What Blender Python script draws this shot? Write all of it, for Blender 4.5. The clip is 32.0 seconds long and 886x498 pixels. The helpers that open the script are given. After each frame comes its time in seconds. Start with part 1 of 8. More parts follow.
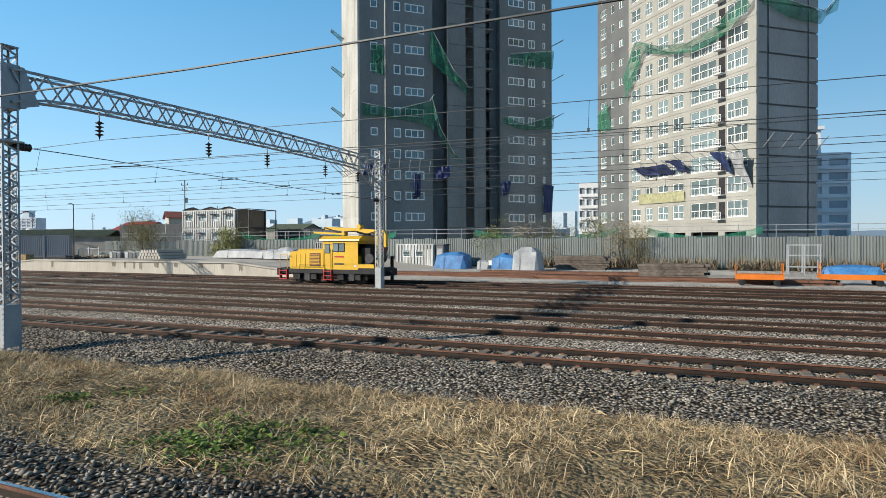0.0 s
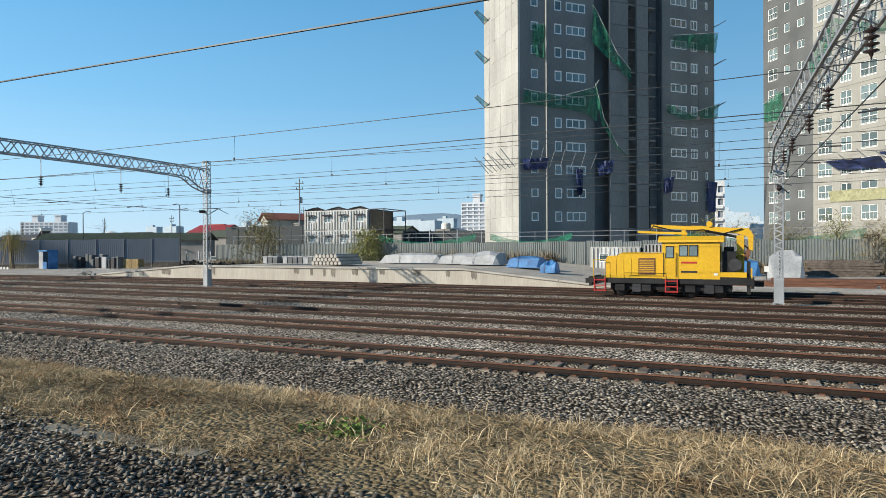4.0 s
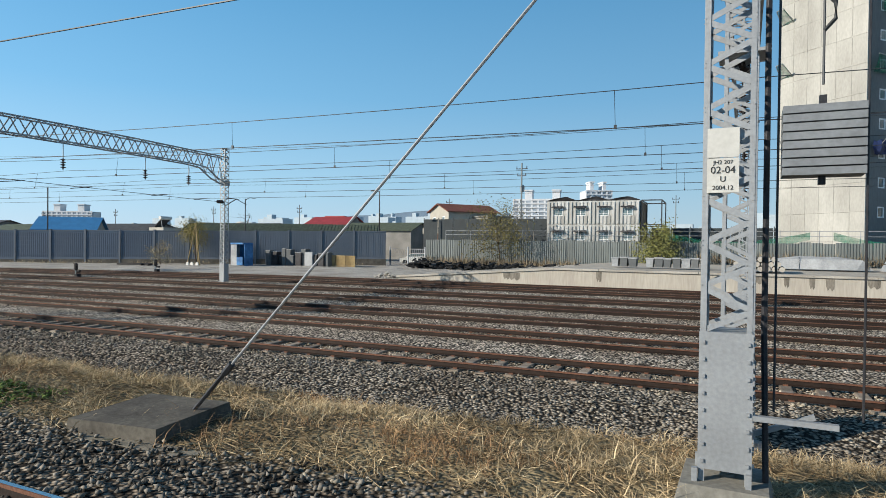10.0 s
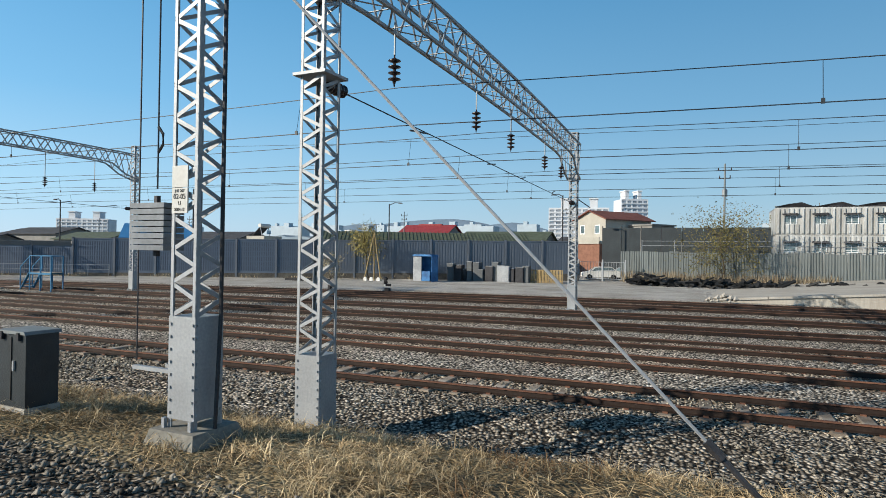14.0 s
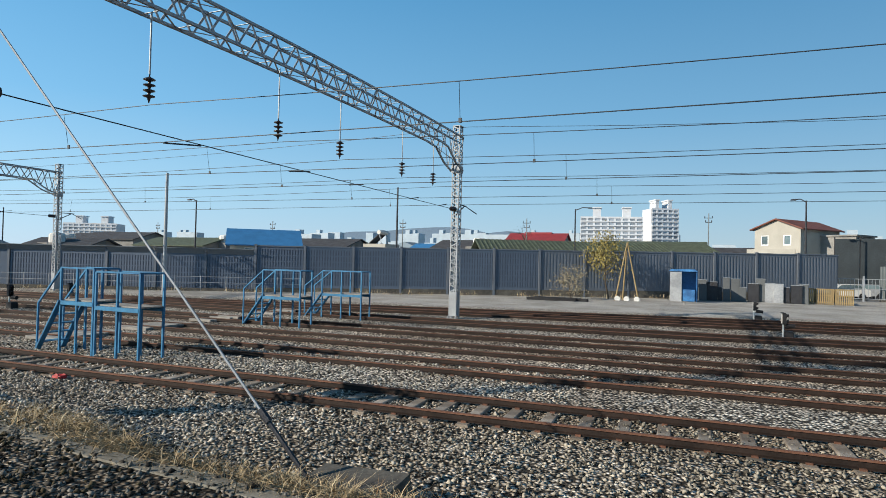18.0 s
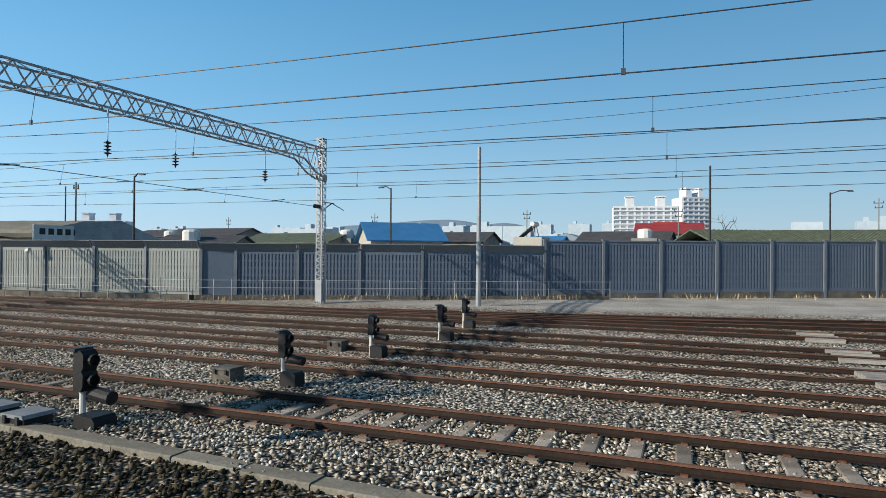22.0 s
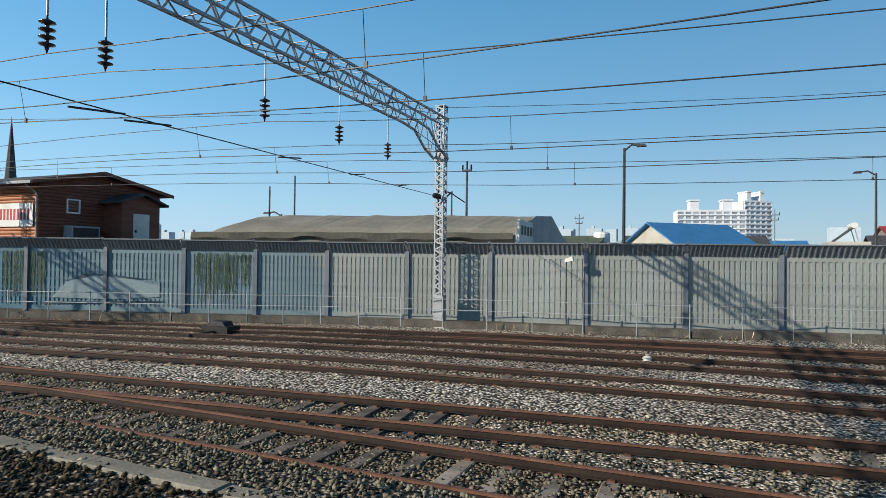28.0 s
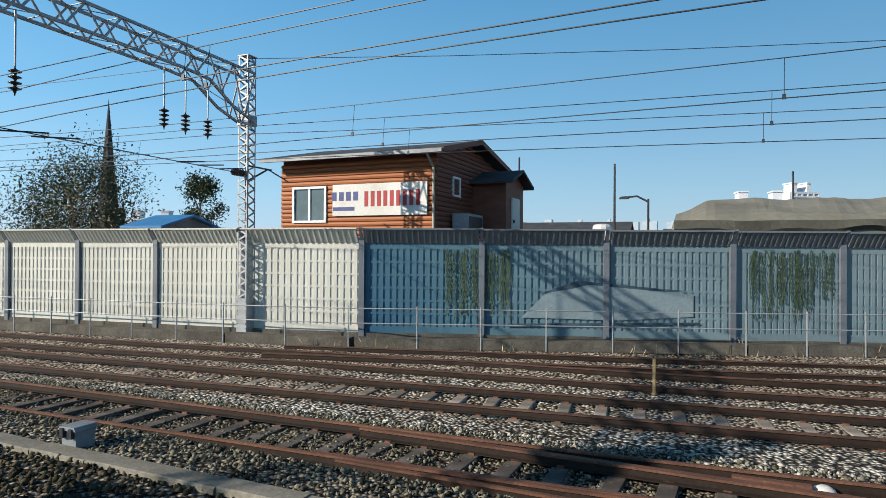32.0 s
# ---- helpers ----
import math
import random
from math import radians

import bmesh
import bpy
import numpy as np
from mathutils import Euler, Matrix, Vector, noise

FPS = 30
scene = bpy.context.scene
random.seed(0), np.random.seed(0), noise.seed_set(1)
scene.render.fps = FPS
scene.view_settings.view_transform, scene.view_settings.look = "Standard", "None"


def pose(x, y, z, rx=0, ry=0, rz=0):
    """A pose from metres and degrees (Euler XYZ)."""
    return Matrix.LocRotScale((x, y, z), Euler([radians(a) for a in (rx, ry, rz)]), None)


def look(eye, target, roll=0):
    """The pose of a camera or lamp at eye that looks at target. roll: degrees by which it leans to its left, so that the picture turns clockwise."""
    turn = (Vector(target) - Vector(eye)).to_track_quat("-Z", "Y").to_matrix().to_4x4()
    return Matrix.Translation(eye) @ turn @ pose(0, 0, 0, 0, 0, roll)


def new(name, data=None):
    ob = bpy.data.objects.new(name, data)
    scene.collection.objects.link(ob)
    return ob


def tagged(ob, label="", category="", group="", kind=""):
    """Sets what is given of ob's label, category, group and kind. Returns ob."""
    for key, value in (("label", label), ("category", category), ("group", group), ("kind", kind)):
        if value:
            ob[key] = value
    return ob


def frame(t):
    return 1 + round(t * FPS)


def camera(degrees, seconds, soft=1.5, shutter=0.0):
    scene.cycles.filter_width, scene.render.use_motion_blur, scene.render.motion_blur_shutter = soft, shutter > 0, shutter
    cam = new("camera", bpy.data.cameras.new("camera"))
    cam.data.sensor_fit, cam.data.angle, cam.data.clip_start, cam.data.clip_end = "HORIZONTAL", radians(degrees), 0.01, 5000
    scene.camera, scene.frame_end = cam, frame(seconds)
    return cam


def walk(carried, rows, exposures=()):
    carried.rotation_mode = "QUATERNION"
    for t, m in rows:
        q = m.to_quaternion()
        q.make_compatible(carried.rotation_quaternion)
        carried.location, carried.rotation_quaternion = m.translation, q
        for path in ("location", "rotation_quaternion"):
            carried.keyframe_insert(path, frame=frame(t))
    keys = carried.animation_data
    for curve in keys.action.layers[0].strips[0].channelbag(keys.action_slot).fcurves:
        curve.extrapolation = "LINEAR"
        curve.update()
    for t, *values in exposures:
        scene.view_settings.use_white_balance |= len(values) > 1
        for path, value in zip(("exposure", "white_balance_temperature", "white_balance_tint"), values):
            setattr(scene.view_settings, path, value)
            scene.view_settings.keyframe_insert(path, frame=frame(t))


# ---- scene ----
cam = camera(71.0, 32.0, soft=0.6)
PATH = [
    (0.0, -0.000, -0.000, 2.835, 25.58, -0.64, -0.24),
    (0.5, -2.611, -0.020, 2.835, 25.78, -0.52, -0.26),
    (1.0, -5.229, -0.041, 2.835, 25.94, -0.43, -0.35),
    (1.5, -7.861, -0.067, 2.835, 26.16, -0.42, -0.21),
    (2.0, -10.513, -0.100, 2.835, 26.35, -0.34, -0.26),
    (2.5, -13.191, -0.141, 2.835, 26.45, -0.32, -0.17),
    (3.0, -15.903, -0.194, 2.835, 26.60, -0.31, -0.29),
    (3.5, -18.655, -0.259, 2.835, 26.59, -0.27, -0.35),
    (5.5, -30.143, -0.666, 2.835, 26.74, -0.41, -0.26),
    (6.0, -33.117, -0.790, 2.835, 26.74, -0.45, -0.15),
    (6.5, -36.120, -0.914, 2.835, 26.64, -0.53, -0.09),
    (7.0, -39.146, -1.034, 2.835, 26.60, -0.60, -0.03),
    (7.5, -42.187, -1.146, 2.835, 26.50, -0.71, -0.17),
    (8.0, -45.238, -1.245, 2.835, 26.38, -0.77, -0.15),
    (8.5, -48.294, -1.328, 2.835, 26.27, -0.75, -0.07),
    (9.0, -51.353, -1.397, 2.835, 26.23, -0.78, 0.15),
    (9.5, -54.414, -1.451, 2.835, 26.21, -0.78, 0.39),
    (10.0, -57.475, -1.495, 2.835, 26.16, -0.56, 0.69),
    (10.5, -60.537, -1.529, 2.835, 26.09, -0.56, 0.91),
    (11.0, -63.599, -1.555, 2.835, 26.05, -0.52, 0.91),
    (11.5, -66.660, -1.576, 2.835, 26.03, -0.41, 1.04),
    (12.0, -69.718, -1.593, 2.835, 26.00, -0.25, 0.98),
    (12.5, -72.774, -1.607, 2.835, 25.93, -0.09, 0.93),
    (13.0, -75.830, -1.620, 2.835, 25.87, 0.04, 1.07),
    (13.5, -78.887, -1.632, 2.835, 25.81, 0.20, 0.95),
    (14.0, -81.947, -1.643, 2.835, 25.79, 0.29, 0.88),
    (14.5, -85.013, -1.655, 2.835, 25.81, 0.45, 0.89),
    (16.5, -97.376, -1.714, 2.835, 25.30, 1.00, 0.88),
    (17.0, -100.498, -1.733, 2.835, 25.14, 1.05, 1.14),
    (17.5, -103.629, -1.749, 2.835, 24.97, 1.06, 1.22),
    (18.0, -106.768, -1.763, 2.835, 24.79, 1.05, 1.36),
    (18.5, -109.913, -1.771, 2.835, 24.47, 1.07, 1.26),
    (19.0, -113.061, -1.771, 2.835, 24.30, 1.05, 1.18),
    (19.5, -116.211, -1.763, 2.835, 24.17, 1.02, 1.05),
    (20.0, -119.359, -1.743, 2.835, 24.01, 0.80, 0.99),
    (20.5, -122.505, -1.711, 2.835, 23.83, 0.53, 0.85),
    (21.0, -125.646, -1.667, 2.835, 23.78, 0.40, 0.62),
    (21.5, -128.780, -1.611, 2.835, 23.79, 0.41, 0.54),
    (22.0, -131.905, -1.546, 2.835, 23.74, 0.39, 0.47),
    (22.5, -135.019, -1.473, 2.835, 23.71, 0.33, 0.35),
    (23.0, -138.121, -1.392, 2.835, 23.69, 0.43, 0.51),
    (23.5, -141.207, -1.304, 2.835, 23.74, 0.35, 0.16),
    (24.0, -144.277, -1.211, 2.835, 23.74, 0.46, 0.38),
    (24.5, -147.329, -1.114, 2.835, 23.77, 0.52, 0.44),
    (26.5, -159.359, -0.716, 2.835, 23.47, 0.79, 0.18),
    (27.0, -162.325, -0.622, 2.835, 23.36, 0.83, 0.40),
    (27.5, -165.275, -0.533, 2.835, 23.26, 0.82, 0.68),
    (28.0, -168.210, -0.451, 2.835, 23.22, 0.81, 0.66),
    (28.5, -171.131, -0.376, 2.835, 23.17, 0.77, 0.36),
    (29.0, -174.039, -0.309, 2.835, 23.13, 0.52, 0.19),
    (29.5, -176.936, -0.248, 2.835, 23.14, 0.45, 0.20),
    (30.0, -179.823, -0.192, 2.835, 23.15, 0.46, 0.24),
    (30.5, -182.704, -0.141, 2.835, 23.15, 0.45, 0.12),
    (31.0, -185.579, -0.092, 2.835, 23.17, 0.41, 0.29),
    (31.5, -188.450, -0.046, 2.835, 23.33, 0.37, 0.39),
    (32.0, -191.320, -0.000, 2.835, 23.26, 0.29, 0.35),
]
walk(cam, [(t, pose(x, y, z, 90 + pitch, -roll, yaw)) for t, x, y, z, yaw, pitch, roll in PATH], [(0, 0.40), (5, 0.33), (10, 0.24), (20, 0.24), (26, 0.22), (30, 0.30), (32, 0.30)])

# ---- light ----
SUN_EL, SUN_AZ = radians(23.5), Vector((-0.69, -0.724, 0))
world = bpy.data.worlds.new("world")
scene.world = world
world.use_nodes = True
wn = world.node_tree.nodes
sky = wn.new("ShaderNodeTexSky")
sky.sky_type = 'NISHITA'
sky.sun_disc = False
sky.sun_elevation = SUN_EL
sky.sun_rotation = math.atan2(SUN_AZ.x, SUN_AZ.y)
sky.air_density, sky.dust_density, sky.ozone_density = 0.9, 0.3, 2.0
# clear spring haze: a blue veil, pale at the horizon, deep overhead and a little brighter towards the sun
wl = world.node_tree.links
tcw, sepw, vramp, gain = wn.new("ShaderNodeTexCoord"), wn.new("ShaderNodeSeparateXYZ"), wn.new("ShaderNodeValToRGB"), wn.new("ShaderNodeVectorMath")
wl.new(tcw.outputs["Generated"], sepw.inputs[0])
wl.new(sepw.outputs[2], vramp.inputs[0])
ve = vramp.color_ramp.elements
ve[0].position, ve[0].color = 0.0, (0.45, 0.62, 0.78, 1)
ve[1].position, ve[1].color = 1.0, (0.018, 0.055, 0.125, 1)
for p, c in ((0.09, (0.345, 0.60, 0.80)), (0.22, (0.185, 0.47, 0.75)), (0.42, (0.085, 0.33, 0.62)), (0.55, (0.035, 0.14, 0.29))):
    ve.new(p).color = (*c, 1)
gain.operation = 'DOT_PRODUCT'
gain.inputs[1].default_value = SUN_AZ * 0.36
wl.new(tcw.outputs["Generated"], gain.inputs[0])
lift = wn.new("ShaderNodeMath")
lift.inputs[1].default_value = 1.08
wl.new(gain.outputs["Value"], lift.inputs[0])
tint = wn.new("ShaderNodeVectorMath")
tint.operation = 'SCALE'
wl.new(vramp.outputs[0], tint.inputs[0]), wl.new(lift.outputs[0], tint.inputs["Scale"])
amp = wn.new("ShaderNodeVectorMath")
amp.operation = 'SCALE'
amp.inputs["Scale"].default_value = 5.75
wl.new(tint.outputs[0], amp.inputs[0])
veil = wn.new("ShaderNodeMix")
veil.data_type, veil.blend_type = 'RGBA', 'MIX'
veil.inputs["Factor"].default_value = 0.88
wl.new(sky.outputs[0], veil.inputs["A"]), wl.new(amp.outputs[0], veil.inputs["B"])
wl.new(veil.outputs["Result"], wn["Background"].inputs[0])
wn["Background"].inputs[1].default_value = 0.15
sun = new("sun", bpy.data.lights.new("sun", 'SUN'))
sun.data.energy, sun.data.angle, sun.data.color = 5.0, radians(0.5), (1.0, 0.9, 0.75)
to_sun = Vector((SUN_AZ.x * math.cos(SUN_EL), SUN_AZ.y * math.cos(SUN_EL), math.sin(SUN_EL)))
sun.matrix_world = look((0, 0, 60), Vector((0, 0, 60)) - to_sun)
scene.view_settings.exposure = 0.0


# ---- materials ----
def mat(name, base, rough=0.8, metal=0.0, spread=0.25, scale=3.0, fine=40.0, bump=0.3, second=None, spec=0.3, rnd=0.0, streak=None):
    """Base colour varied at two scales, with bump; rnd varies it from piece to piece."""
    m = bpy.data.materials.new(name)
    m.use_nodes = True
    n, l = m.node_tree.nodes, m.node_tree.links
    b = n["Principled BSDF"]
    b.inputs["Roughness"].default_value, b.inputs["Metallic"].default_value = rough, metal
    b.inputs["Specular IOR Level"].default_value = spec
    tc = n.new("ShaderNodeTexCoord")
    src = tc.outputs["Object"]
    if streak:
        mp = n.new("ShaderNodeMapping")
        mp.inputs["Scale"].default_value = streak
        l.new(src, mp.inputs[0])
        src = mp.outputs[0]
    t1, t2 = n.new("ShaderNodeTexNoise"), n.new("ShaderNodeTexNoise")
    t1.inputs["Scale"].default_value, t2.inputs["Scale"].default_value = scale, fine
    t1.inputs["Detail"].default_value, t2.inputs["Detail"].default_value = 6, 4
    l.new(src, t1.inputs["Vector"]), l.new(src, t2.inputs["Vector"])
    second = second or tuple(c * (1 - spread * 1.6) for c in base)
    ramp = n.new("ShaderNodeValToRGB")
    ramp.color_ramp.elements[0].position, ramp.color_ramp.elements[1].position = 0.32, 0.68
    ramp.color_ramp.elements[0].color, ramp.color_ramp.elements[1].color = (*second, 1), (*base, 1)
    l.new(t1.outputs["Fac"], ramp.inputs[0])
    mul = n.new("ShaderNodeMix")
    mul.data_type, mul.blend_type = 'RGBA', 'MULTIPLY'
    mul.inputs["Factor"].default_value = 1.0
    r2 = n.new("ShaderNodeMapRange")
    r2.inputs["From Min"].default_value, r2.inputs["From Max"].default_value = 0.25, 0.75
    r2.inputs["To Min"].default_value, r2.inputs["To Max"].default_value = 1 - spread, 1 + spread
    l.new(t2.outputs["Fac"], r2.inputs[0])
    l.new(ramp.outputs[0], mul.inputs["A"]), l.new(r2.outputs[0], mul.inputs["B"])
    out = mul.outputs["Result"]
    if rnd:
        oi = n.new("ShaderNodeObjectInfo")
        r3 = n.new("ShaderNodeMapRange")
        r3.inputs["To Min"].default_value, r3.inputs["To Max"].default_value = 1 - rnd, 1 + rnd
        l.new(oi.outputs["Random"], r3.inputs[0])
        mul2 = n.new("ShaderNodeMix")
        mul2.data_type, mul2.blend_type = 'RGBA', 'MULTIPLY'
        mul2.inputs["Factor"].default_value = 1.0
        l.new(out, mul2.inputs["A"]), l.new(r3.outputs[0], mul2.inputs["B"])
        out = mul2.outputs["Result"]
    l.new(out, b.inputs["Base Color"])
    if bump:
        bp = n.new("ShaderNodeBump")
        bp.inputs["Strength"].default_value, bp.inputs["Distance"].default_value = bump, 0.02
        l.new(t2.outputs["Fac"], bp.inputs["Height"]), l.new(bp.outputs[0], b.inputs["Normal"])
    return m


M = {
    "rail": mat("rusty_rail", (0.175, 0.082, 0.05), 0.7, 0.0, 0.35, 1.2, 30, second=(0.095, 0.045, 0.03)),
    # darker copy of the rail rust, with shade under the far rails mixed in
    "siding_rail": mat("shaded_siding_rail", (0.12, 0.062, 0.042), 0.72, 0.0, 0.35, 1.2, 30, second=(0.06, 0.032, 0.023)),
    "sleeper": mat("concrete_sleeper", (0.36, 0.315, 0.265), 0.9, 0, 0.25, 2, 40, second=(0.17, 0.14, 0.11), rnd=0.35),
    "timber": mat("creosoted_timber", (0.15, 0.125, 0.105), 0.9, 0, 0.35, 3, 30, rnd=0.2),
    "steel": mat("galvanised_steel", (0.34, 0.36, 0.38), 0.55, 0.3, 0.12, 1.5, 25, 0.1, spec=0.4),
    "dark_steel": mat("dark_steel", (0.05, 0.05, 0.055), 0.5, 0.3, 0.2),
    "concrete": mat("concrete", (0.42, 0.40, 0.36), 0.9, 0, 0.15, 0.6, 12, 0.2, second=(0.3, 0.28, 0.25)),
    "porcelain": mat("brown_porcelain", (0.035, 0.025, 0.025), 0.25, 0, 0.2, spec=0.5),
    "wire": mat("bronze_wire", (0.05, 0.055, 0.06), 0.5, 0.5, 0.1, bump=0),
}


# ---- mesh helpers ----
class Shape:
    """Collects vertices and faces for one mesh."""

    def __init__(self):
        self.v, self.f = [], []

    def box(self, x0, y0, z0, x1, y1, z1, m=None):
        k = len(self.v)
        pts = [(x, y, z) for z in (z0, z1) for y in (y0, y1) for x in (x0, x1)]
        self.v += [tuple(m @ Vector(p)) for p in pts] if m else pts
        self.f += [tuple(k + i for i in q) for q in ((0, 2, 3, 1), (4, 5, 7, 6), (0, 1, 5, 4), (2, 6, 7, 3), (0, 4, 6, 2), (1, 3, 7, 5))]
        return self

    def bar(self, a, b, w, h=None, up=(0, 0, 1)):
        """A square bar from a to b, w wide and h high."""
        a, b, h = Vector(a), Vector(b), h or w
        d = (b - a).normalized()
        s = d.cross(Vector(up))
        s = s.normalized() if s.length > 1e-4 else Vector((1, 0, 0))
        u = s.cross(d)
        k = len(self.v)
        self.v += [tuple(p + s * (i * w / 2) + u * (j * h / 2)) for p in (a, b) for i, j in ((-1, -1), (1, -1), (1, 1), (-1, 1))]
        self.f += [tuple(k + i for i in q) for q in ((3, 2, 1, 0), (4, 5, 6, 7), (0, 1, 5, 4), (1, 2, 6, 5), (2, 3, 7, 6), (3, 0, 4, 7))]
        return self

    def tube(self, pts, r, n=6, r1=None, cap=True):
        """A round tube along the points; r1 is its radius at the far end."""
        pts = [Vector(p) for p in pts]
        k0 = len(self.v)
        for i, p in enumerate(pts):
            d = (pts[min(i + 1, len(pts) - 1)] - pts[max(i - 1, 0)]).normalized()
            s = d.cross(Vector((0, 0, 1)))
            s = s.normalized() if s.length > 1e-3 else Vector((1, 0, 0))
            u = s.cross(d)
            rr = r if r1 is None else r + (r1 - r) * i / max(1, len(pts) - 1)
            self.v += [tuple(p + (s * math.cos(2 * math.pi * j / n) + u * math.sin(2 * math.pi * j / n)) * rr) for j in range(n)]
        for i in range(len(pts) - 1):
            for j in range(n):
                a, b = k0 + i * n + j, k0 + i * n + (j + 1) % n
                self.f.append((a, b, b + n, a + n))
        if cap:
            self.f.append(tuple(k0 + j for j in range(n))[::-1])
            self.f.append(tuple(k0 + (len(pts) - 1) * n + j for j in range(n)))
        return self

    def lathe(self, c, profile, n=12, m=None):
        """Radius and height pairs turned round the upright through c."""
        k0 = len(self.v)
        for r, z in profile:
            for j in range(n):
                p = Vector((c[0] + r * math.cos(2 * math.pi * j / n), c[1] + r * math.sin(2 * math.pi * j / n), c[2] + z))
                self.v.append(tuple(m @ p) if m else tuple(p))
        for i in range(len(profile) - 1):
            for j in range(n):
                a, b = k0 + i * n + j, k0 + i * n + (j + 1) % n
                self.f.append((a, b, b + n, a + n))
        self.f.append(tuple(k0 + j for j in range(n))[::-1])
        self.f.append(tuple(k0 + (len(profile) - 1) * n + j for j in range(n)))
        return self

    def prism(self, outline, d0, d1, axis="y", m=None):
        """An outline of pairs pushed from d0 to d1: along y the pairs are x, z; along x they are y, z; along z they are x, y."""
        k, n = len(self.v), len(outline)
        put = {"y": lambda p, d: (p[0], d, p[1]), "x": lambda p, d: (d, p[0], p[1]), "z": lambda p, d: (p[0], p[1], d)}[axis]
        pts = [put(p, d) for d in (d0, d1) for p in outline]
        self.v += [tuple(m @ Vector(p)) for p in pts] if m else pts
        self.f += [tuple(range(k, k + n)), tuple(range(k + 2 * n - 1, k + n - 1, -1))]
        self.f += [(k + (i + 1) % n, k + i, k + n + i, k + n + (i + 1) % n) for i in range(n)]
        return self

    def quad(self, *pts):
        k = len(self.v)
        self.v += [tuple(p) for p in pts]
        self.f.append(tuple(range(k, k + len(pts))))
        return self

    def mesh(self, name, material, fix=True, smooth=False):
        me = bpy.data.meshes.new(name)
        me.from_pydata(self.v, [], self.f)
        if fix and len(self.f) < 20000:
            bm = bmesh.new()
            bm.from_mesh(me)
            bmesh.ops.recalc_face_normals(bm, faces=bm.faces)
            bm.to_mesh(me)
            bm.free()
        if smooth:
            me.shade_smooth()
        me.materials.append(material)
        return me


def part(name, shape, material, parent=None, label="", smooth=False):
    """One mesh object, under a thing or part when parent is given."""
    ob = new(name, shape.mesh(name, material, smooth=smooth) if isinstance(shape, Shape) else shape)
    if parent:
        ob.parent = parent
    return tagged(ob, label)


def thing(name, label, category, group="", at=None, kind=""):
    ob = new(name)
    ob.empty_display_size = 0.2
    if at is not None:
        ob.matrix_basis = at
    return tagged(ob, label, category, group, kind)


def structure(name, shape, material, label="", smooth=False):
    return tagged(part(name, shape, material, None, label, smooth), kind="structure")


def curve_y(knots):
    """A smooth line y(x) through knots of x, y, kept as a table of half-metre steps."""
    kx, ky = np.array(sorted(knots)).T
    m = np.gradient(ky, kx)
    xs = np.arange(-640, 241) * 0.5
    i = np.clip(np.searchsorted(kx, xs) - 1, 0, len(kx) - 2)
    h = kx[i + 1] - kx[i]
    t = (xs - kx[i]) / h
    ys = (2 * t**3 - 3 * t**2 + 1) * ky[i] + (t**3 - 2 * t**2 + t) * h * m[i] + (3 * t**2 - 2 * t**3) * ky[i + 1] + (t**3 - t**2) * h * m[i + 1]
    ys = np.where(xs < kx[0], ky[0] + m[0] * (xs - kx[0]), np.where(xs > kx[-1], ky[-1] + m[-1] * (xs - kx[-1]), ys)).tolist()

    def y(x):
        u = min(879.0, max(0.0, (x + 320) * 2))
        j = int(u)
        return ys[j] + (ys[j + 1] - ys[j]) * (u - j)

    return y


# ---- plan ----
TRACKS = {
    0: curve_y([(40, 4.1), (-6, 2.77), (-45, 1.6), (-57, 1.27), (-66, 1.1), (-95, 0.6), (-140, 0.9), (-180, 1.6), (-225, 2.2)]),
    1: curve_y([(40, 17.2), (-11, 15.2), (-40, 13.8), (-74, 12.2), (-107, 10.05), (-129, 8.45), (-146, 7.75), (-168, 7.45), (-182, 7.64), (-196, 8.0), (-225, 7.5)]),
    2: curve_y([(40, 21.2), (-12, 19.3), (-70, 16.8), (-109, 14.3), (-129, 12.7), (-147, 11.8), (-171, 10.15), (-182, 9.03), (-191, 8.32), (-203, 7.95), (-225, 7.5)]),
    3: curve_y([(40, 25.2), (-13.7, 23.2), (-76, 20.5), (-111, 17.6), (-147, 15.2), (-176, 14.05), (-191, 12.0), (-197, 11.45), (-207, 10.7), (-225, 9.6)]),
    4: curve_y([(40, 29.2), (-15, 27.4), (-77, 25.2), (-113, 21.2), (-149, 19.0), (-177, 17.6), (-191, 15.0), (-199, 14.3), (-210, 13.1), (-225, 12.0)]),
    5: curve_y([(40, 33.4), (-17, 31.6), (-79, 29.8), (-116, 25.5), (-151, 23.2), (-179, 20.4), (-191, 17.4), (-200, 15.4), (-210, 13.2), (-225, 12.0)]),
    6: curve_y([(40, 38), (-20, 36.2), (-70, 35.7), (-92, 34.0), (-118, 30.2), (-151, 24.3), (-179, 21.0)]),
    7: curve_y([(40, 42.5), (-20, 40.0), (-70, 39.6), (-95, 37.6), (-118, 32.6), (-140, 26.9), (-151, 24.7)]),
}
TROUGH = curve_y([(30, 6.4), (-20, 5.3), (-36, 4.9), (-57, 4.1), (-68, 3.55), (-104, 3.25), (-115, 3.6), (-128, 3.95), (-154, 4.2), (-175, 4.75), (-195, 5.1), (-225, 5.6)])
YARD = [(60, 45.5), (-25, 43), (-70, 42.6), (-95, 40.3), (-118, 36.0), (-140, 31.0), (-160, 26.5)]
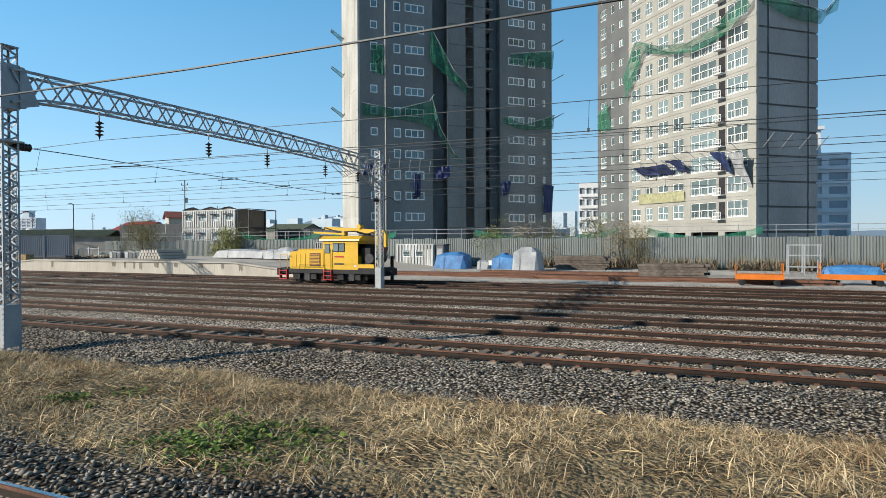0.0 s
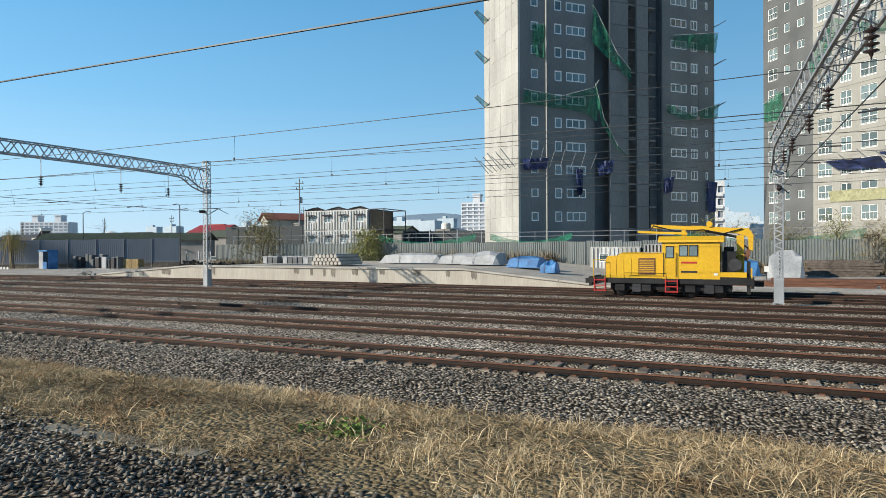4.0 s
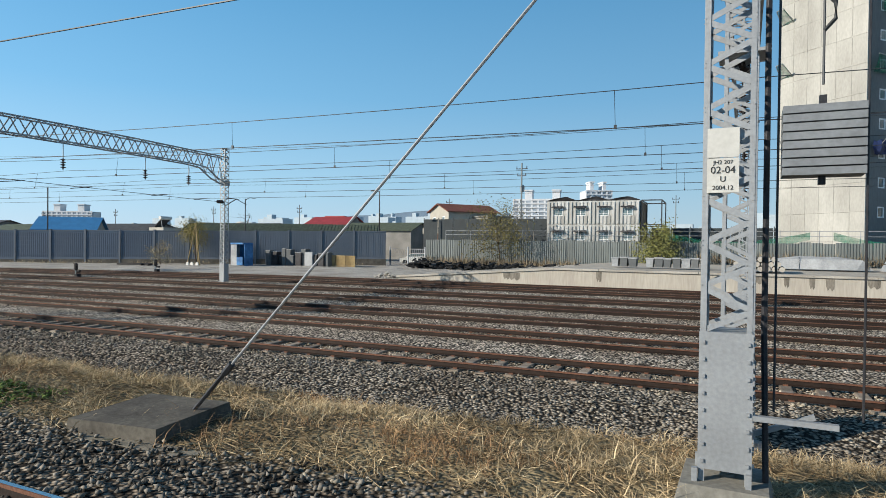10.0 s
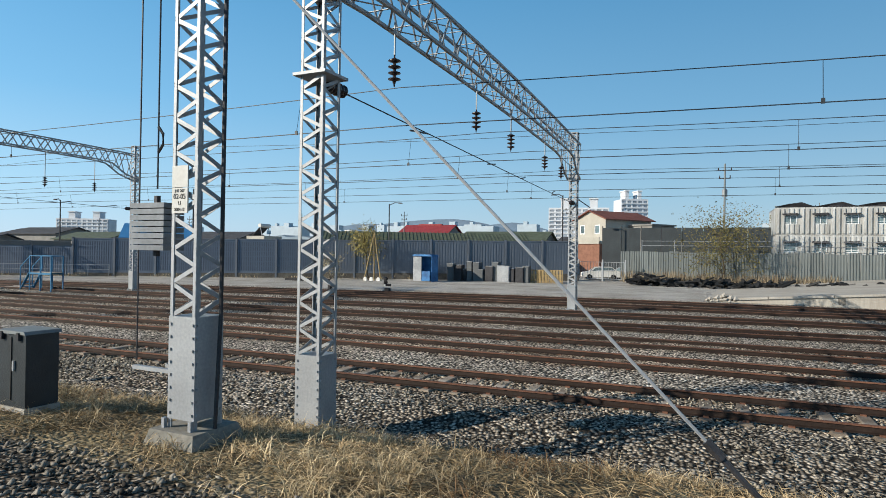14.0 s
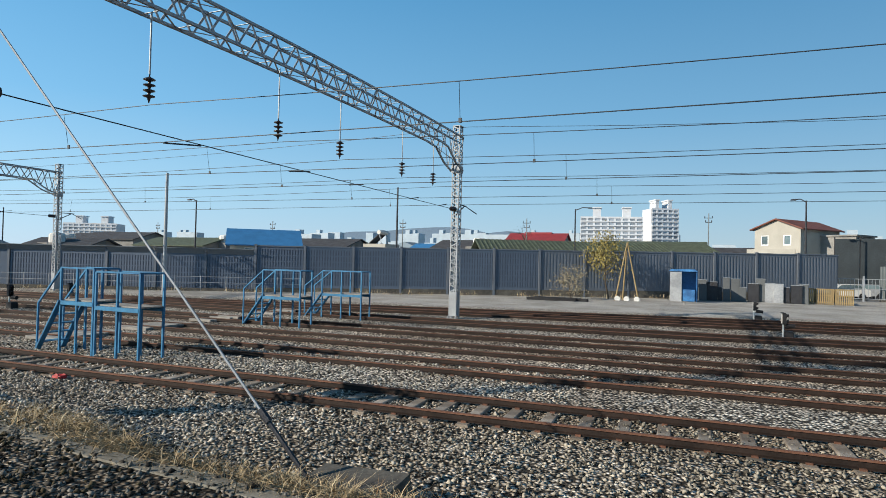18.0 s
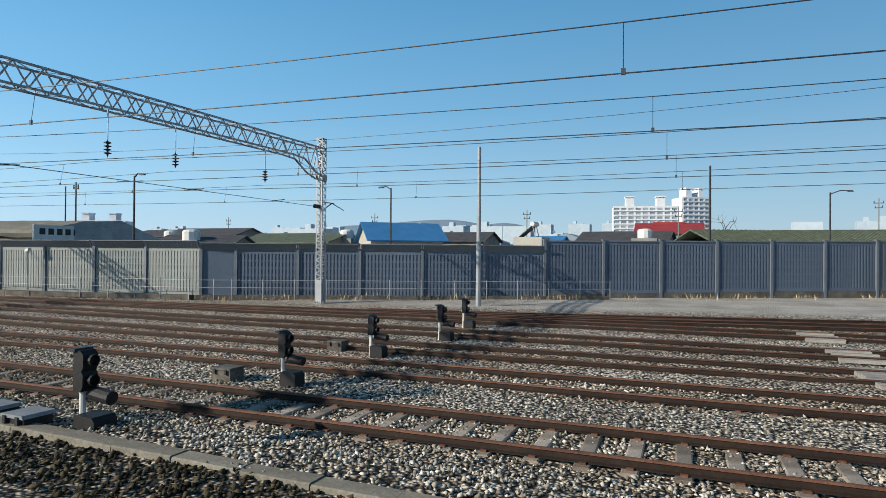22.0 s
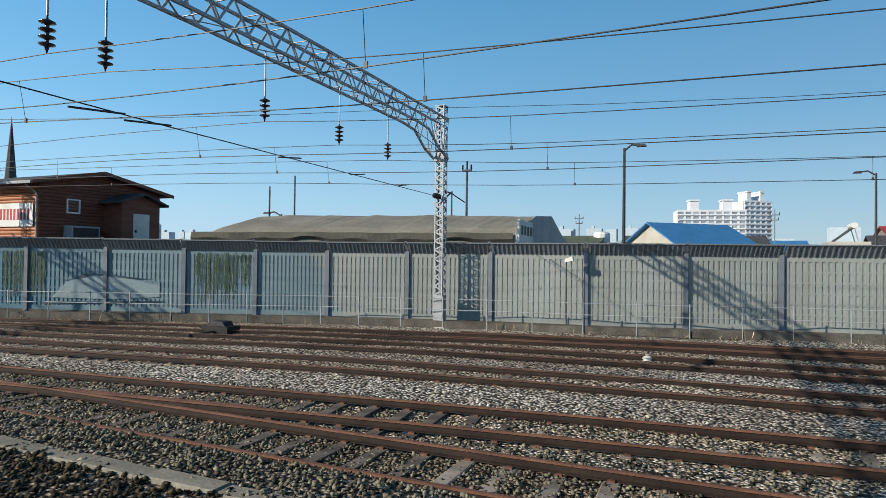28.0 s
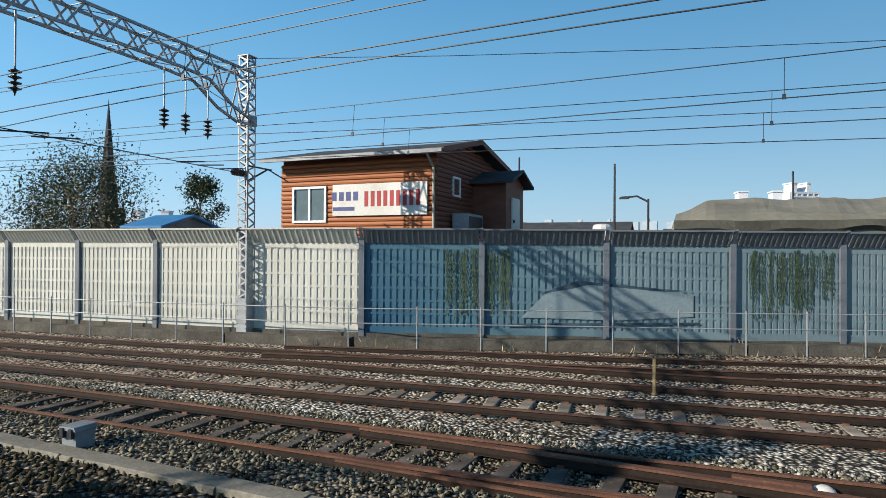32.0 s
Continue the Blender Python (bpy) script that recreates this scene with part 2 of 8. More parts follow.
# posts of the noise barrier, from the yard's gate along the line
WALL_POSTS = [(-142.1, 38.05), (-145.6, 36.15), (-149.1, 34.25), (-152.7, 32.6), (-156.2, 30.85), (-159.65, 29.1), (-161.5, 28.05), (-165.6, 27.45), (-169.1, 26.45), (-172.95, 25.75), (-177.0, 25.35),
              (-180.7, 24.62), (-184.38, 23.78), (-187.55, 22.62), (-190.68, 21.4), (-194.36, 20.23), (-198.1, 18.95), (-201.8, 17.66), (-206.0, 16.9)]
WALL = [(-97.8, 64.6)] + WALL_POSTS + [(-211, 16.3), (-240, 13.4)]


def polyline(pts, x):
    for (x0, y0), (x1, y1) in zip(pts, pts[1:]):
        if min(x0, x1) <= x <= max(x0, x1):
            return y0 + (y1 - y0) * (x - x0) / (x1 - x0)
    return pts[0][1] if (x > pts[0][0]) == (pts[0][0] > pts[-1][0]) else pts[-1][1]


def ramp(a, b, x):
    t = min(1, max(0, (x - a) / (b - a)))
    return t * t * (3 - 2 * t)


def grass_amount(x, y):
    """1 in the strip of dry grass between the near line and the yard, 0 on ballast."""
    far = TRACKS[1](x) - 4.3 + 0.5 * noise.noise((x * 0.3, 7, 0)) - 0.6 * ramp(-104, -112, x)
    near = TROUGH(x) + 0.1 + 0.35 * noise.noise((x * 0.4, 3, 0)) - 0.9 * ramp(-32, -18, x)
    g = ramp(near - 0.3, near + 0.4, y) * (1 - ramp(far - 0.6, far + 0.4, y))
    return g * ramp(-121, -116, x)


def yard_amount(x, y):
    return ramp(-0.5, 0.6, y - polyline(YARD, x) + 0.5 * noise.noise((x * 0.25, y * 0.25, 4))) * ramp(-165, -140, x)


def ground_z(x, y):
    t1, tg = TRACKS[1](x), TROUGH(x)
    scoop = ramp(-103, -107, x) * ramp(-117, -113, x)
    a = tg + 0.9 - 0.8 * scoop
    b = max(a + 1.2, t1 - 2.8 - 1.6 * scoop)
    up = 1 - ramp(a, b, y)
    dip = ramp(a + 1.0, b, y) * (1 - ramp(t1 - 3.6, t1 - 1.9, y)) * ramp(-115, -95, x)
    bump = 0.03 * noise.noise((x * 0.8, y * 0.8, 0)) + 0.05 * noise.noise((x * 0.21, y * 0.3, 5)) * (1 if y < 60 else 0)
    track0 = 0.12 * (1 - ramp(TRACKS[0](x) + 1.3, TRACKS[0](x) + 2.2, y))
    crib = 0.03 * ramp(t1 - 1.6, t1 - 0.6, y) + 0.015 * ramp(t1 + 0.9, t1 + 1.6, y) * (1 - ramp(42, 46, y))
    for k, x_to in ((1, 999), (2, -165), (3, -180)):
        if x < x_to:
            crib -= (0.04 if k > 1 else 0.03 - 0.025 * ramp(-150, -158, x)) * (1 - ramp(0.75, 1.2, abs(y - TRACKS[k](x))))
    return -0.2 + crib + 0.52 * up - 0.2 * dip + track0 + bump + 0.12 * yard_amount(x, y)


def granite(x, y):
    """1 where the ballast is of dark blue-grey granite, beside the near line and on the yard's first shoulder."""
    near = 1 - ramp(TROUGH(x) - 0.2, TROUGH(x) + 0.4, y)
    shoulder = 1 - ramp(TRACKS[1](x) - 1.6, TRACKS[1](x) - 0.6, y)
    return max(near * ramp(-128, -112, x), shoulder * ramp(-100, -80, x) * 0.7)


def bed_shade(x, y):
    """1 on the stony shoulders by the camera's line, where the ground is painted dark for shade between the stones."""
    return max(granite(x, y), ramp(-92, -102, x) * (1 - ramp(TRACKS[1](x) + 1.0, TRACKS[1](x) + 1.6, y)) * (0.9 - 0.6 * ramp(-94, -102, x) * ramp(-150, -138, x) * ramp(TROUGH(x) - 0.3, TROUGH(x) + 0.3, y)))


# ---- ground ----
def make_ground():
    xs = [-2500, -900, -420] + [-300 + i * 1.0 for i in range(380)] + [110, 220, 600, 2500]
    ys = [-2500, -600, -150, -40] + [-12 + i * 1.0 for i in range(9)] + [-3 + i * 0.35 for i in range(52)] + [15.5 + i * 0.9 for i in range(66)] + [90, 130, 250, 600, 1400, 2600]
    v, g, c = [], [], []
    for y in ys:
        for x in xs:
            v.append((x, y, ground_z(x, y)))
            g.append(grass_amount(x, y))
            c.append(yard_amount(x, y))
    n = len(xs)
    f = [(j * n + i, j * n + i + 1, (j + 1) * n + i + 1, (j + 1) * n + i) for j in range(len(ys) - 1) for i in range(n - 1)]
    me = bpy.data.meshes.new("ground")
    me.from_pydata(v, [], f)
    me.attributes.new("grass", 'FLOAT', 'POINT').data.foreach_set("value", g)
    me.attributes.new("yard", 'FLOAT', 'POINT').data.foreach_set("value", c)
    me.attributes.new("granite", 'FLOAT', 'POINT').data.foreach_set("value", [bed_shade(*p[:2]) for p in v])
    near_rail = lambda x, y: max((1 - ramp(0.75, 1.35, abs(y - line(x))) for k, line in TRACKS.items() if k), default=0.0)
    me.attributes.new("rust", 'FLOAT', 'POINT').data.foreach_set("value", [near_rail(*p[:2]) if 3 < p[1] < 48 and -260 < p[0] < 90 else 0.0 for p in v])
    me.shade_smooth()
    m = bpy.data.materials.new("ballast_ground")
    m.use_nodes = True
    nd, l = m.node_tree.nodes, m.node_tree.links
    b = nd["Principled BSDF"]
    b.inputs["Roughness"].default_value, b.inputs["Specular IOR Level"].default_value = 0.95, 0.15
    tc = nd.new("ShaderNodeTexCoord")

    def noise_tex(scale, detail=6):
        t = nd.new("ShaderNodeTexNoise")
        t.inputs["Scale"].default_value, t.inputs["Detail"].default_value = scale, detail
        l.new(tc.outputs["Object"], t.inputs["Vector"])
        return t

    def two(src, lo, hi, p0=0.35, p1=0.65):
        r = nd.new("ShaderNodeValToRGB")
        r.color_ramp.elements[0].position, r.color_ramp.elements[1].position = p0, p1
        r.color_ramp.elements[0].color, r.color_ramp.elements[1].color = (*lo, 1), (*hi, 1)
        l.new(src, r.inputs[0])
        return r.outputs[0]

    def mix(fac, a, b_, kind='MIX'):
        x = nd.new("ShaderNodeMix")
        x.data_type, x.blend_type = 'RGBA', kind
        if isinstance(fac, float):
            x.inputs["Factor"].default_value = fac
        else:
            l.new(fac, x.inputs["Factor"])
        l.new(a, x.inputs["A"]), l.new(b_, x.inputs["B"])
        return x.outputs["Result"]

    vor = nd.new("ShaderNodeTexVoronoi")
    vor.inputs["Scale"].default_value = 13
    l.new(tc.outputs["Object"], vor.inputs["Vector"])
    sep = nd.new("ShaderNodeSeparateColor")
    l.new(vor.outputs["Color"], sep.inputs[0])
    stone = two(sep.outputs[0], (0.40, 0.362, 0.30), (0.98, 0.91, 0.79), 0.1, 0.95)
    tone = two(noise_tex(0.28, 8).outputs[0], (0.80, 0.74, 0.69), (1.12, 1.1, 1.08))
    ballast = mix(1.0, stone, tone, 'MULTIPLY')
    # shade in the gaps between stones is painted: darker away from each cell's middle
    gap_shade = nd.new("ShaderNodeMapRange")
    gap_shade.inputs["From Min"].default_value, gap_shade.inputs["From Max"].default_value = 0.25, 0.62
    gap_shade.inputs["To Min"].default_value, gap_shade.inputs["To Max"].default_value = 1.12, 0.06
    l.new(vor.outputs["Distance"], gap_shade.inputs[0])
    ballast = mix(1.0, ballast, gap_shade.outputs[0], 'MULTIPLY')
    ballast = mix(1.0, ballast, two(noise_tex(3.2, 3).outputs[0], (0.76, 0.74, 0.72), (1.2, 1.2, 1.2), 0.38, 0.62), 'MULTIPLY')
    ru = nd.new("ShaderNodeAttribute")
    ru.attribute_name = "rust"
    rur = nd.new("ShaderNodeValToRGB")
    rur.color_ramp.elements[0].color, rur.color_ramp.elements[1].color = (1, 1, 1, 1), (0.9, 0.84, 0.78, 1)
    l.new(ru.outputs["Fac"], rur.inputs[0])
    ballast = mix(1.0, ballast, rur.outputs[0], 'MULTIPLY')
    # this attribute holds the dark granite tone and the painted shade between stones
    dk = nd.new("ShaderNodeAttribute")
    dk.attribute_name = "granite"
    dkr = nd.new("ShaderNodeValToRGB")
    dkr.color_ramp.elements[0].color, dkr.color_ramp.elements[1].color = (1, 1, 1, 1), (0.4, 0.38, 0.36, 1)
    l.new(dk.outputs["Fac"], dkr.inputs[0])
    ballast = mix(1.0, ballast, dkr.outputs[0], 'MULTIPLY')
    soil = two(noise_tex(1.1, 9).outputs[0], (0.13, 0.093, 0.053), (0.34, 0.27, 0.16))
    soil = mix(1.0, soil, two(noise_tex(30, 4).outputs[0], (0.55, 0.55, 0.55), (1.25, 1.25, 1.2)), 'MULTIPLY')
    slab = two(noise_tex(0.35, 9).outputs[0], (0.33, 0.31, 0.275), (0.50, 0.475, 0.435))
    slab = mix(1.0, slab, two(noise_tex(9, 6).outputs[0], (0.8, 0.8, 0.8), (1.1, 1.1, 1.1)), 'MULTIPLY')
    for name, col in (("grass", soil), ("yard", slab)):
        at = nd.new("ShaderNodeAttribute")
        at.attribute_name = name
        ballast = mix(at.outputs["Fac"], ballast, col)
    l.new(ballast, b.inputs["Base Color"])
    bp = nd.new("ShaderNodeBump")
    bp.inputs["Strength"].default_value, bp.inputs["Distance"].default_value = 0.8, 0.06
    bp.invert = True
    l.new(vor.outputs["Distance"], bp.inputs["Height"]), l.new(bp.outputs[0], b.inputs["Normal"])
    me.materials.append(m)
    return tagged(new("ground", me), "grey-brown railway ballast with dry grass and a concrete yard", kind="structure")


make_ground()


def scatter(name, pts, base, material, label, category, sizes, seed=3, flat=0.7, twist=True, jit=0.12):
    """Many copies of a small base mesh (vertices, triangles), turned and scaled at random, in one mesh."""
    rng = np.random.default_rng(seed)
    bv, bf = np.array(base[0], float), np.array(base[1])
    n, k = len(pts), len(bv)
    ang = rng.uniform(0, 2 * np.pi, n)
    sc = rng.uniform(*sizes, (n, 1, 1)) * np.concatenate([rng.uniform(0.7, 1.35, (n, 1, 2)), rng.uniform(0.6, 1.1, (n, 1, 1)) * flat], 2)
    v = bv[None] * sc + rng.normal(0, jit, (n, k, 3)) * sc
    if twist:
        tl = rng.uniform(-0.45, 0.45, n) if jit < 0.1 else rng.uniform(-0.6, 0.6, n)
        y, z = v[..., 1].copy(), v[..., 2].copy()
        v[..., 1], v[..., 2] = y * np.cos(tl)[:, None] - z * np.sin(tl)[:, None], y * np.sin(tl)[:, None] + z * np.cos(tl)[:, None]
    x, y = v[..., 0].copy(), v[..., 1].copy()
    v[..., 0], v[..., 1] = x * np.cos(ang)[:, None] - y * np.sin(ang)[:, None], x * np.sin(ang)[:, None] + y * np.cos(ang)[:, None]
    v += np.array(pts)[:, None]
    f = (bf[None] + (np.arange(n) * k)[:, None, None]).reshape(-1)
    me = bpy.data.meshes.new(name)
    me.vertices.add(n * k)
    me.vertices.foreach_set("co", v.reshape(-1))
    m = len(bf) * n
    me.loops.add(m * 3)
    me.loops.foreach_set("vertex_index", f)
    me.polygons.add(m)
    me.polygons.foreach_set("loop_start", np.arange(m) * 3)
    me.polygons.foreach_set("loop_total", np.full(m, 3))
    me.update(calc_edges=True)
    me.materials.append(material)
    return tagged(new(name, me), label, category, kind="stuff")


def island_mat(name, dark, light, rough=0.95, spread=0.15):
    """A material whose pieces, joined in one mesh, differ in tone."""
    m = bpy.data.materials.new(name)
    m.use_nodes = True
    nd, l = m.node_tree.nodes, m.node_tree.links
    b = nd["Principled BSDF"]
    b.inputs["Roughness"].default_value, b.inputs["Specular IOR Level"].default_value = rough, 0.2
    g, r = nd.new("ShaderNodeNewGeometry"), nd.new("ShaderNodeValToRGB")
    r.color_ramp.elements[0].color, r.color_ramp.elements[1].color = (*dark, 1), (*light, 1)
    l.new(g.outputs["Random Per Island"], r.inputs[0])
    t, mp, mx = nd.new("ShaderNodeTexNoise"), nd.new("ShaderNodeMapRange"), nd.new("ShaderNodeMix")
    t.inputs["Scale"].default_value = 0.35
    tc = nd.new("ShaderNodeTexCoord")
    l.new(tc.outputs["Object"], t.inputs["Vector"])
    mp.inputs["From Min"].default_value, mp.inputs["From Max"].default_value = 0.3, 0.7
    mp.inputs["To Min"].default_value, mp.inputs["To Max"].default_value = 1 - 2 * spread, 1 + spread
    l.new(t.outputs[0], mp.inputs[0])
    mx.data_type, mx.blend_type = 'RGBA', 'MULTIPLY'
    mx.inputs["Factor"].default_value = 1.0
    l.new(r.outputs[0], mx.inputs["A"]), l.new(mp.outputs[0], mx.inputs["B"])
    l.new(mx.outputs["Result"], b.inputs["Base Color"])
    return m


OCTA = ([(1, 0, 0), (-1, 0, 0), (0, 1, 0), (0, -1, 0), (0.2, 0.1, 1), (0, 0, -0.7)], [(0, 2, 4), (2, 1, 4), (1, 3, 4), (3, 0, 4), (2, 0, 5), (1, 2, 5), (3, 1, 5), (0, 3, 5)])


def ballast_points(n, y_lo, y_hi, x_lo, x_hi, seed):
    rng = np.random.default_rng(seed)
    out = []
    for x, u in zip(rng.uniform(x_lo, x_hi, n), rng.uniform(0, 1, n)):
        y = y_lo(x) + (y_hi(x) - y_lo(x)) * u
        if rng.uniform() < grass_amount(x, y) * 0.97:
            continue
        for k in (1, 2, 3):
            off = abs(y - TRACKS[k](x))
            if abs(off - 0.752) < 0.09:
                break
        else:
            out.append((x, y, ground_z(x, y) + rng.uniform(-0.012, 0.035)))
    return out


def make_ballast():
    pts = ballast_points(104000, lambda x: TROUGH(x) - 1.5, lambda x: TRACKS[1](x) + 1.3, -206, -96, 1)
    pts += ballast_points(32000, lambda x: TRACKS[1](x) - 4.9, lambda x: TRACKS[1](x) + 1.2, -98, 8, 2)
    pts += ballast_points(22000, lambda x: TROUGH(x) - 1.9, lambda x: TROUGH(x) + 0.3, -98, 2, 4)
    pts += ballast_points(26000, lambda x: TRACKS[1](x) + 1.2, lambda x: TRACKS[2](x) + 1.6, -206, -110, 5)
    rng = np.random.default_rng(50)
    dark, brown, pale, mossy, olive = [], [], [], [], []
    for p in pts:
        u = rng.uniform()
        white = ramp(TRACKS[1](p[0]) + 1.0, TRACKS[1](p[0]) + 1.8, p[1]) * (1 if p[0] > -150 else ramp(TRACKS[2](p[0]) + 1.0, TRACKS[2](p[0]) + 1.8, p[1]))
        if p[1] < TROUGH(p[0]) - 0.1 and u < ramp(-110, -120, p[0]):
            mossy.append(p)
            continue
        white = max(white, 0.75 * ramp(-108, -116, p[0]) * ramp(-148, -138, p[0]))
        old = ramp(-140, -152, p[0]) > rng.uniform()
        (dark if u < granite(*p[:2]) else pale if u < white * 0.8 else olive if old else brown).append(p)
    scatter("ballast_stones", brown, OCTA, island_mat("brown_ballast", (0.02, 0.0175, 0.0135), (0.50, 0.45, 0.36)), "loose angular brown-grey ballast stones", "ballast", (0.02, 0.044), 7, 1.0, True, 0.2)
    scatter("olive_ballast", olive, OCTA, island_mat("olive_ballast", (0.015, 0.013, 0.009), (0.31, 0.278, 0.2)), "loose small olive-brown ballast stones", "ballast", (0.018, 0.042), 12, 1.0, True, 0.2)
    scatter("granite_ballast", dark, OCTA, island_mat("granite_ballast", (0.018, 0.016, 0.014), (0.31, 0.285, 0.245)), "loose dark blue-grey granite ballast", "ballast", (0.02, 0.045), 8, 1.0, True, 0.2)
    scatter("pale_ballast", pale, OCTA, island_mat("pale_ballast", (0.04, 0.036, 0.031), (0.72, 0.67, 0.585)), "loose pale grey ballast stones", "ballast", (0.02, 0.043), 9, 1.0, True, 0.2)
    scatter("mossy_ballast", mossy, OCTA, island_mat("mossy_ballast", (0.008, 0.006, 0.004), (0.10, 0.081, 0.047)), "loose dark brown mossy ballast stones", "ballast", (0.023, 0.05), 10, 1.0, True, 0.2)


make_ballast()


def make_grass():
    """A flat mat of fine straw with tufts standing out of it, russet weeds and patches of green."""
    rng = np.random.default_rng(11)
    greens = [(-14.5, 5.9, 1.3), (-5.8, 5.9, 1.1), (-9.5, 6.6, 0.7), (-39, 5.9, 0.8), (-43.5, 6.5, 0.6), (-36.5, 5.8, 0.6), (-68, 4.4, 0.7), (-75.5, 5.1, 1.1), (-27, 6.8, 0.7), (-49, 6.2, 0.6)]

    def spot():
        x, u = rng.uniform(-121, 10), rng.uniform()
        return x, TROUGH(x) - 0.9 + u * (TRACKS[1](x) - 3.6 - TROUGH(x) + 0.9)

    def in_green(x, y):
        return any(math.hypot((x - k[0]) / 1.6, y - k[1]) < k[2] * rng.uniform(0.5, 0.95) for k in greens)

    mat_pts, dry, red, green = [], [], [], []
    while len(mat_pts) < 120000:
        x, y = spot()
        if rng.uniform() < grass_amount(x, y) * (0.75 + 0.6 * noise.noise((x * 0.5, y * 0.9, 2))):
            mat_pts.append((x, y, ground_z(x, y) + 0.01))
    while len(dry) + len(red) < 170000:
        x, y = spot()
        g = grass_amount(x, y)
        d = noise.noise((x * 0.45, y * 0.8, 2)) + 0.7 * noise.noise((x * 1.7, y * 1.9, 9))
        if rng.uniform() > g * (0.42 + 0.95 * d):
            continue
        rust = noise.noise((x * 0.35, y * 0.5, 20)) + rng.uniform(-0.25, 0.25) > 0.32
        lot, n = (red, 11) if rust else (dry, int(rng.integers(9, 24)))
        if in_green(x, y) and rng.uniform() < 0.8:
            lot, n = green, 14
        wide = rng.uniform(0.03, 0.09)
        for _ in range(n):
            px, py = x + rng.normal(0, wide), y + rng.normal(0, wide)
            lot.append((px, py, ground_z(px, py) - 0.01))
    flat = ([(-0.016, 0, 0), (0.016, 0, 0), (0.016, 1.3, 0.16), (0, 2.7, 0.05)], [(0, 1, 2), (0, 2, 3)])
    arch = ([(-0.017, 0, 0), (0.017, 0, 0), (-0.014, 0.45, 0.85), (0.014, 0.45, 0.85), (0, 1.25, 1.15)], [(0, 1, 3), (0, 3, 2), (2, 3, 4)])
    leaf = ([(-0.8, 0, 0.1), (0.8, 0, 0.1), (0.9, 1.2, 0.7), (-0.9, 1.2, 0.7), (0, 2.1, 0.6)], [(0, 1, 2), (0, 2, 3), (3, 2, 4)])
    straw = island_mat("straw", (0.29, 0.205, 0.11), (0.74, 0.60, 0.375), 0.85, 0.25)
    scatter("straw_mat", mat_pts, flat, island_mat("matted_straw", (0.20, 0.14, 0.078), (0.56, 0.44, 0.26), 0.9, 0.25), "matted straw of last year lying beside the line", "grass", (0.04, 0.12), 5, 0.8, True, 0.02)
    scatter("dry_grass", dry, arch, straw, "tufts of tangled straw-coloured dry grass beside the line", "grass", (0.07, 0.25), 15, 0.62, True, 0.01)
    scatter("russet_weeds", red, arch, island_mat("russet", (0.19, 0.11, 0.055), (0.44, 0.28, 0.15), 0.85, 0.25), "russet withered weeds among the dry grass", "weeds", (0.07, 0.24), 6, 0.75, True, 0.01)
    many = [(p[0] + rng.normal(0, 0.12), p[1] + rng.normal(0, 0.1), p[2] + rng.uniform(0, 0.07)) for p in green for _ in (0, 1)]
    scatter("green_weeds", many, leaf, island_mat("weed_green", (0.045, 0.085, 0.018), (0.19, 0.27, 0.06), 0.7), "low patches of fresh green weeds", "weeds", (0.012, 0.034), 8, 1.3)


make_grass()

# ---- tracks ----
M["bright_rail"] = mat("polished_rail_top", (0.5, 0.5, 0.5), 0.25, 1.0, 0.05, bump=0)
RAIL = [(-0.065, -0.15), (0.065, -0.15), (0.065, -0.138), (0.012, -0.12), (0.01, -0.045), (0.036, -0.032), (0.036, -0.003), (0.028, 0), (-0.028, 0), (-0.036, -0.003), (-0.036, -0.032), (-0.01, -0.045), (-0.012, -0.12), (-0.065, -0.138)]


def rail_shape(line, off, x0, x1, step=2.0, z=0.0):
    s = Shape()
    n, k = len(RAIL), max(2, int(abs(x1 - x0) / step) + 1)
    for i in range(k):
        x = x0 + (x1 - x0) * i / (k - 1)
        t = Vector((1, (line(x + 0.5) - line(x - 0.5)), 0)).normalized()
        side = Vector((-t.y, t.x, 0))
        o = off(x) if callable(off) else off
        c = Vector((x, line(x), z)) + side * o
        s.v += [tuple(c + side * u + Vector((0, 0, w))) for u, w in RAIL]
    for i in range(k - 1):
        for j in range(n):
            a, b = i * n + j, i * n + (j + 1) % n
            s.f.append((a, b, b + n, a + n))
    return s


M["rail_web"] = mat("greased_shaded_rail_web", (0.032, 0.02, 0.015), 0.7, 0.1, 0.3, 2, 20, 0.2)


def grease_shaded(rail):
    """Web and foot of a rail are near black for old grease and painted shade, the head is rusty."""
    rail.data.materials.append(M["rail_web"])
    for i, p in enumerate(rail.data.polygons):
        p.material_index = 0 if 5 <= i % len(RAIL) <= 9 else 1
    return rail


SPANS = {0: (25, -225), 1: (40, -196), 2: (40, -225), 3: (40, -225), 4: (40, -225), 5: (40, -203), 6: (40, -177), 7: (40, -148)}
LIFT = {0: 0.55}
TRACK_OB = {}
for k, line in TRACKS.items():
    x0, x1 = SPANS[k]
    tr = thing("track", "rust-brown railway track on sleepers in ballast", "track", "yard tracks", kind="structure")
    TRACK_OB[k] = tr
    for off in (-0.752, 0.752):
        grease_shaded(part("rail", rail_shape(line, off, x0, x1, z=LIFT.get(k, 0.0)), M["rail" if k < 3 else "siding_rail"], tr, "shiny worn rail" if k == 0 else ""))
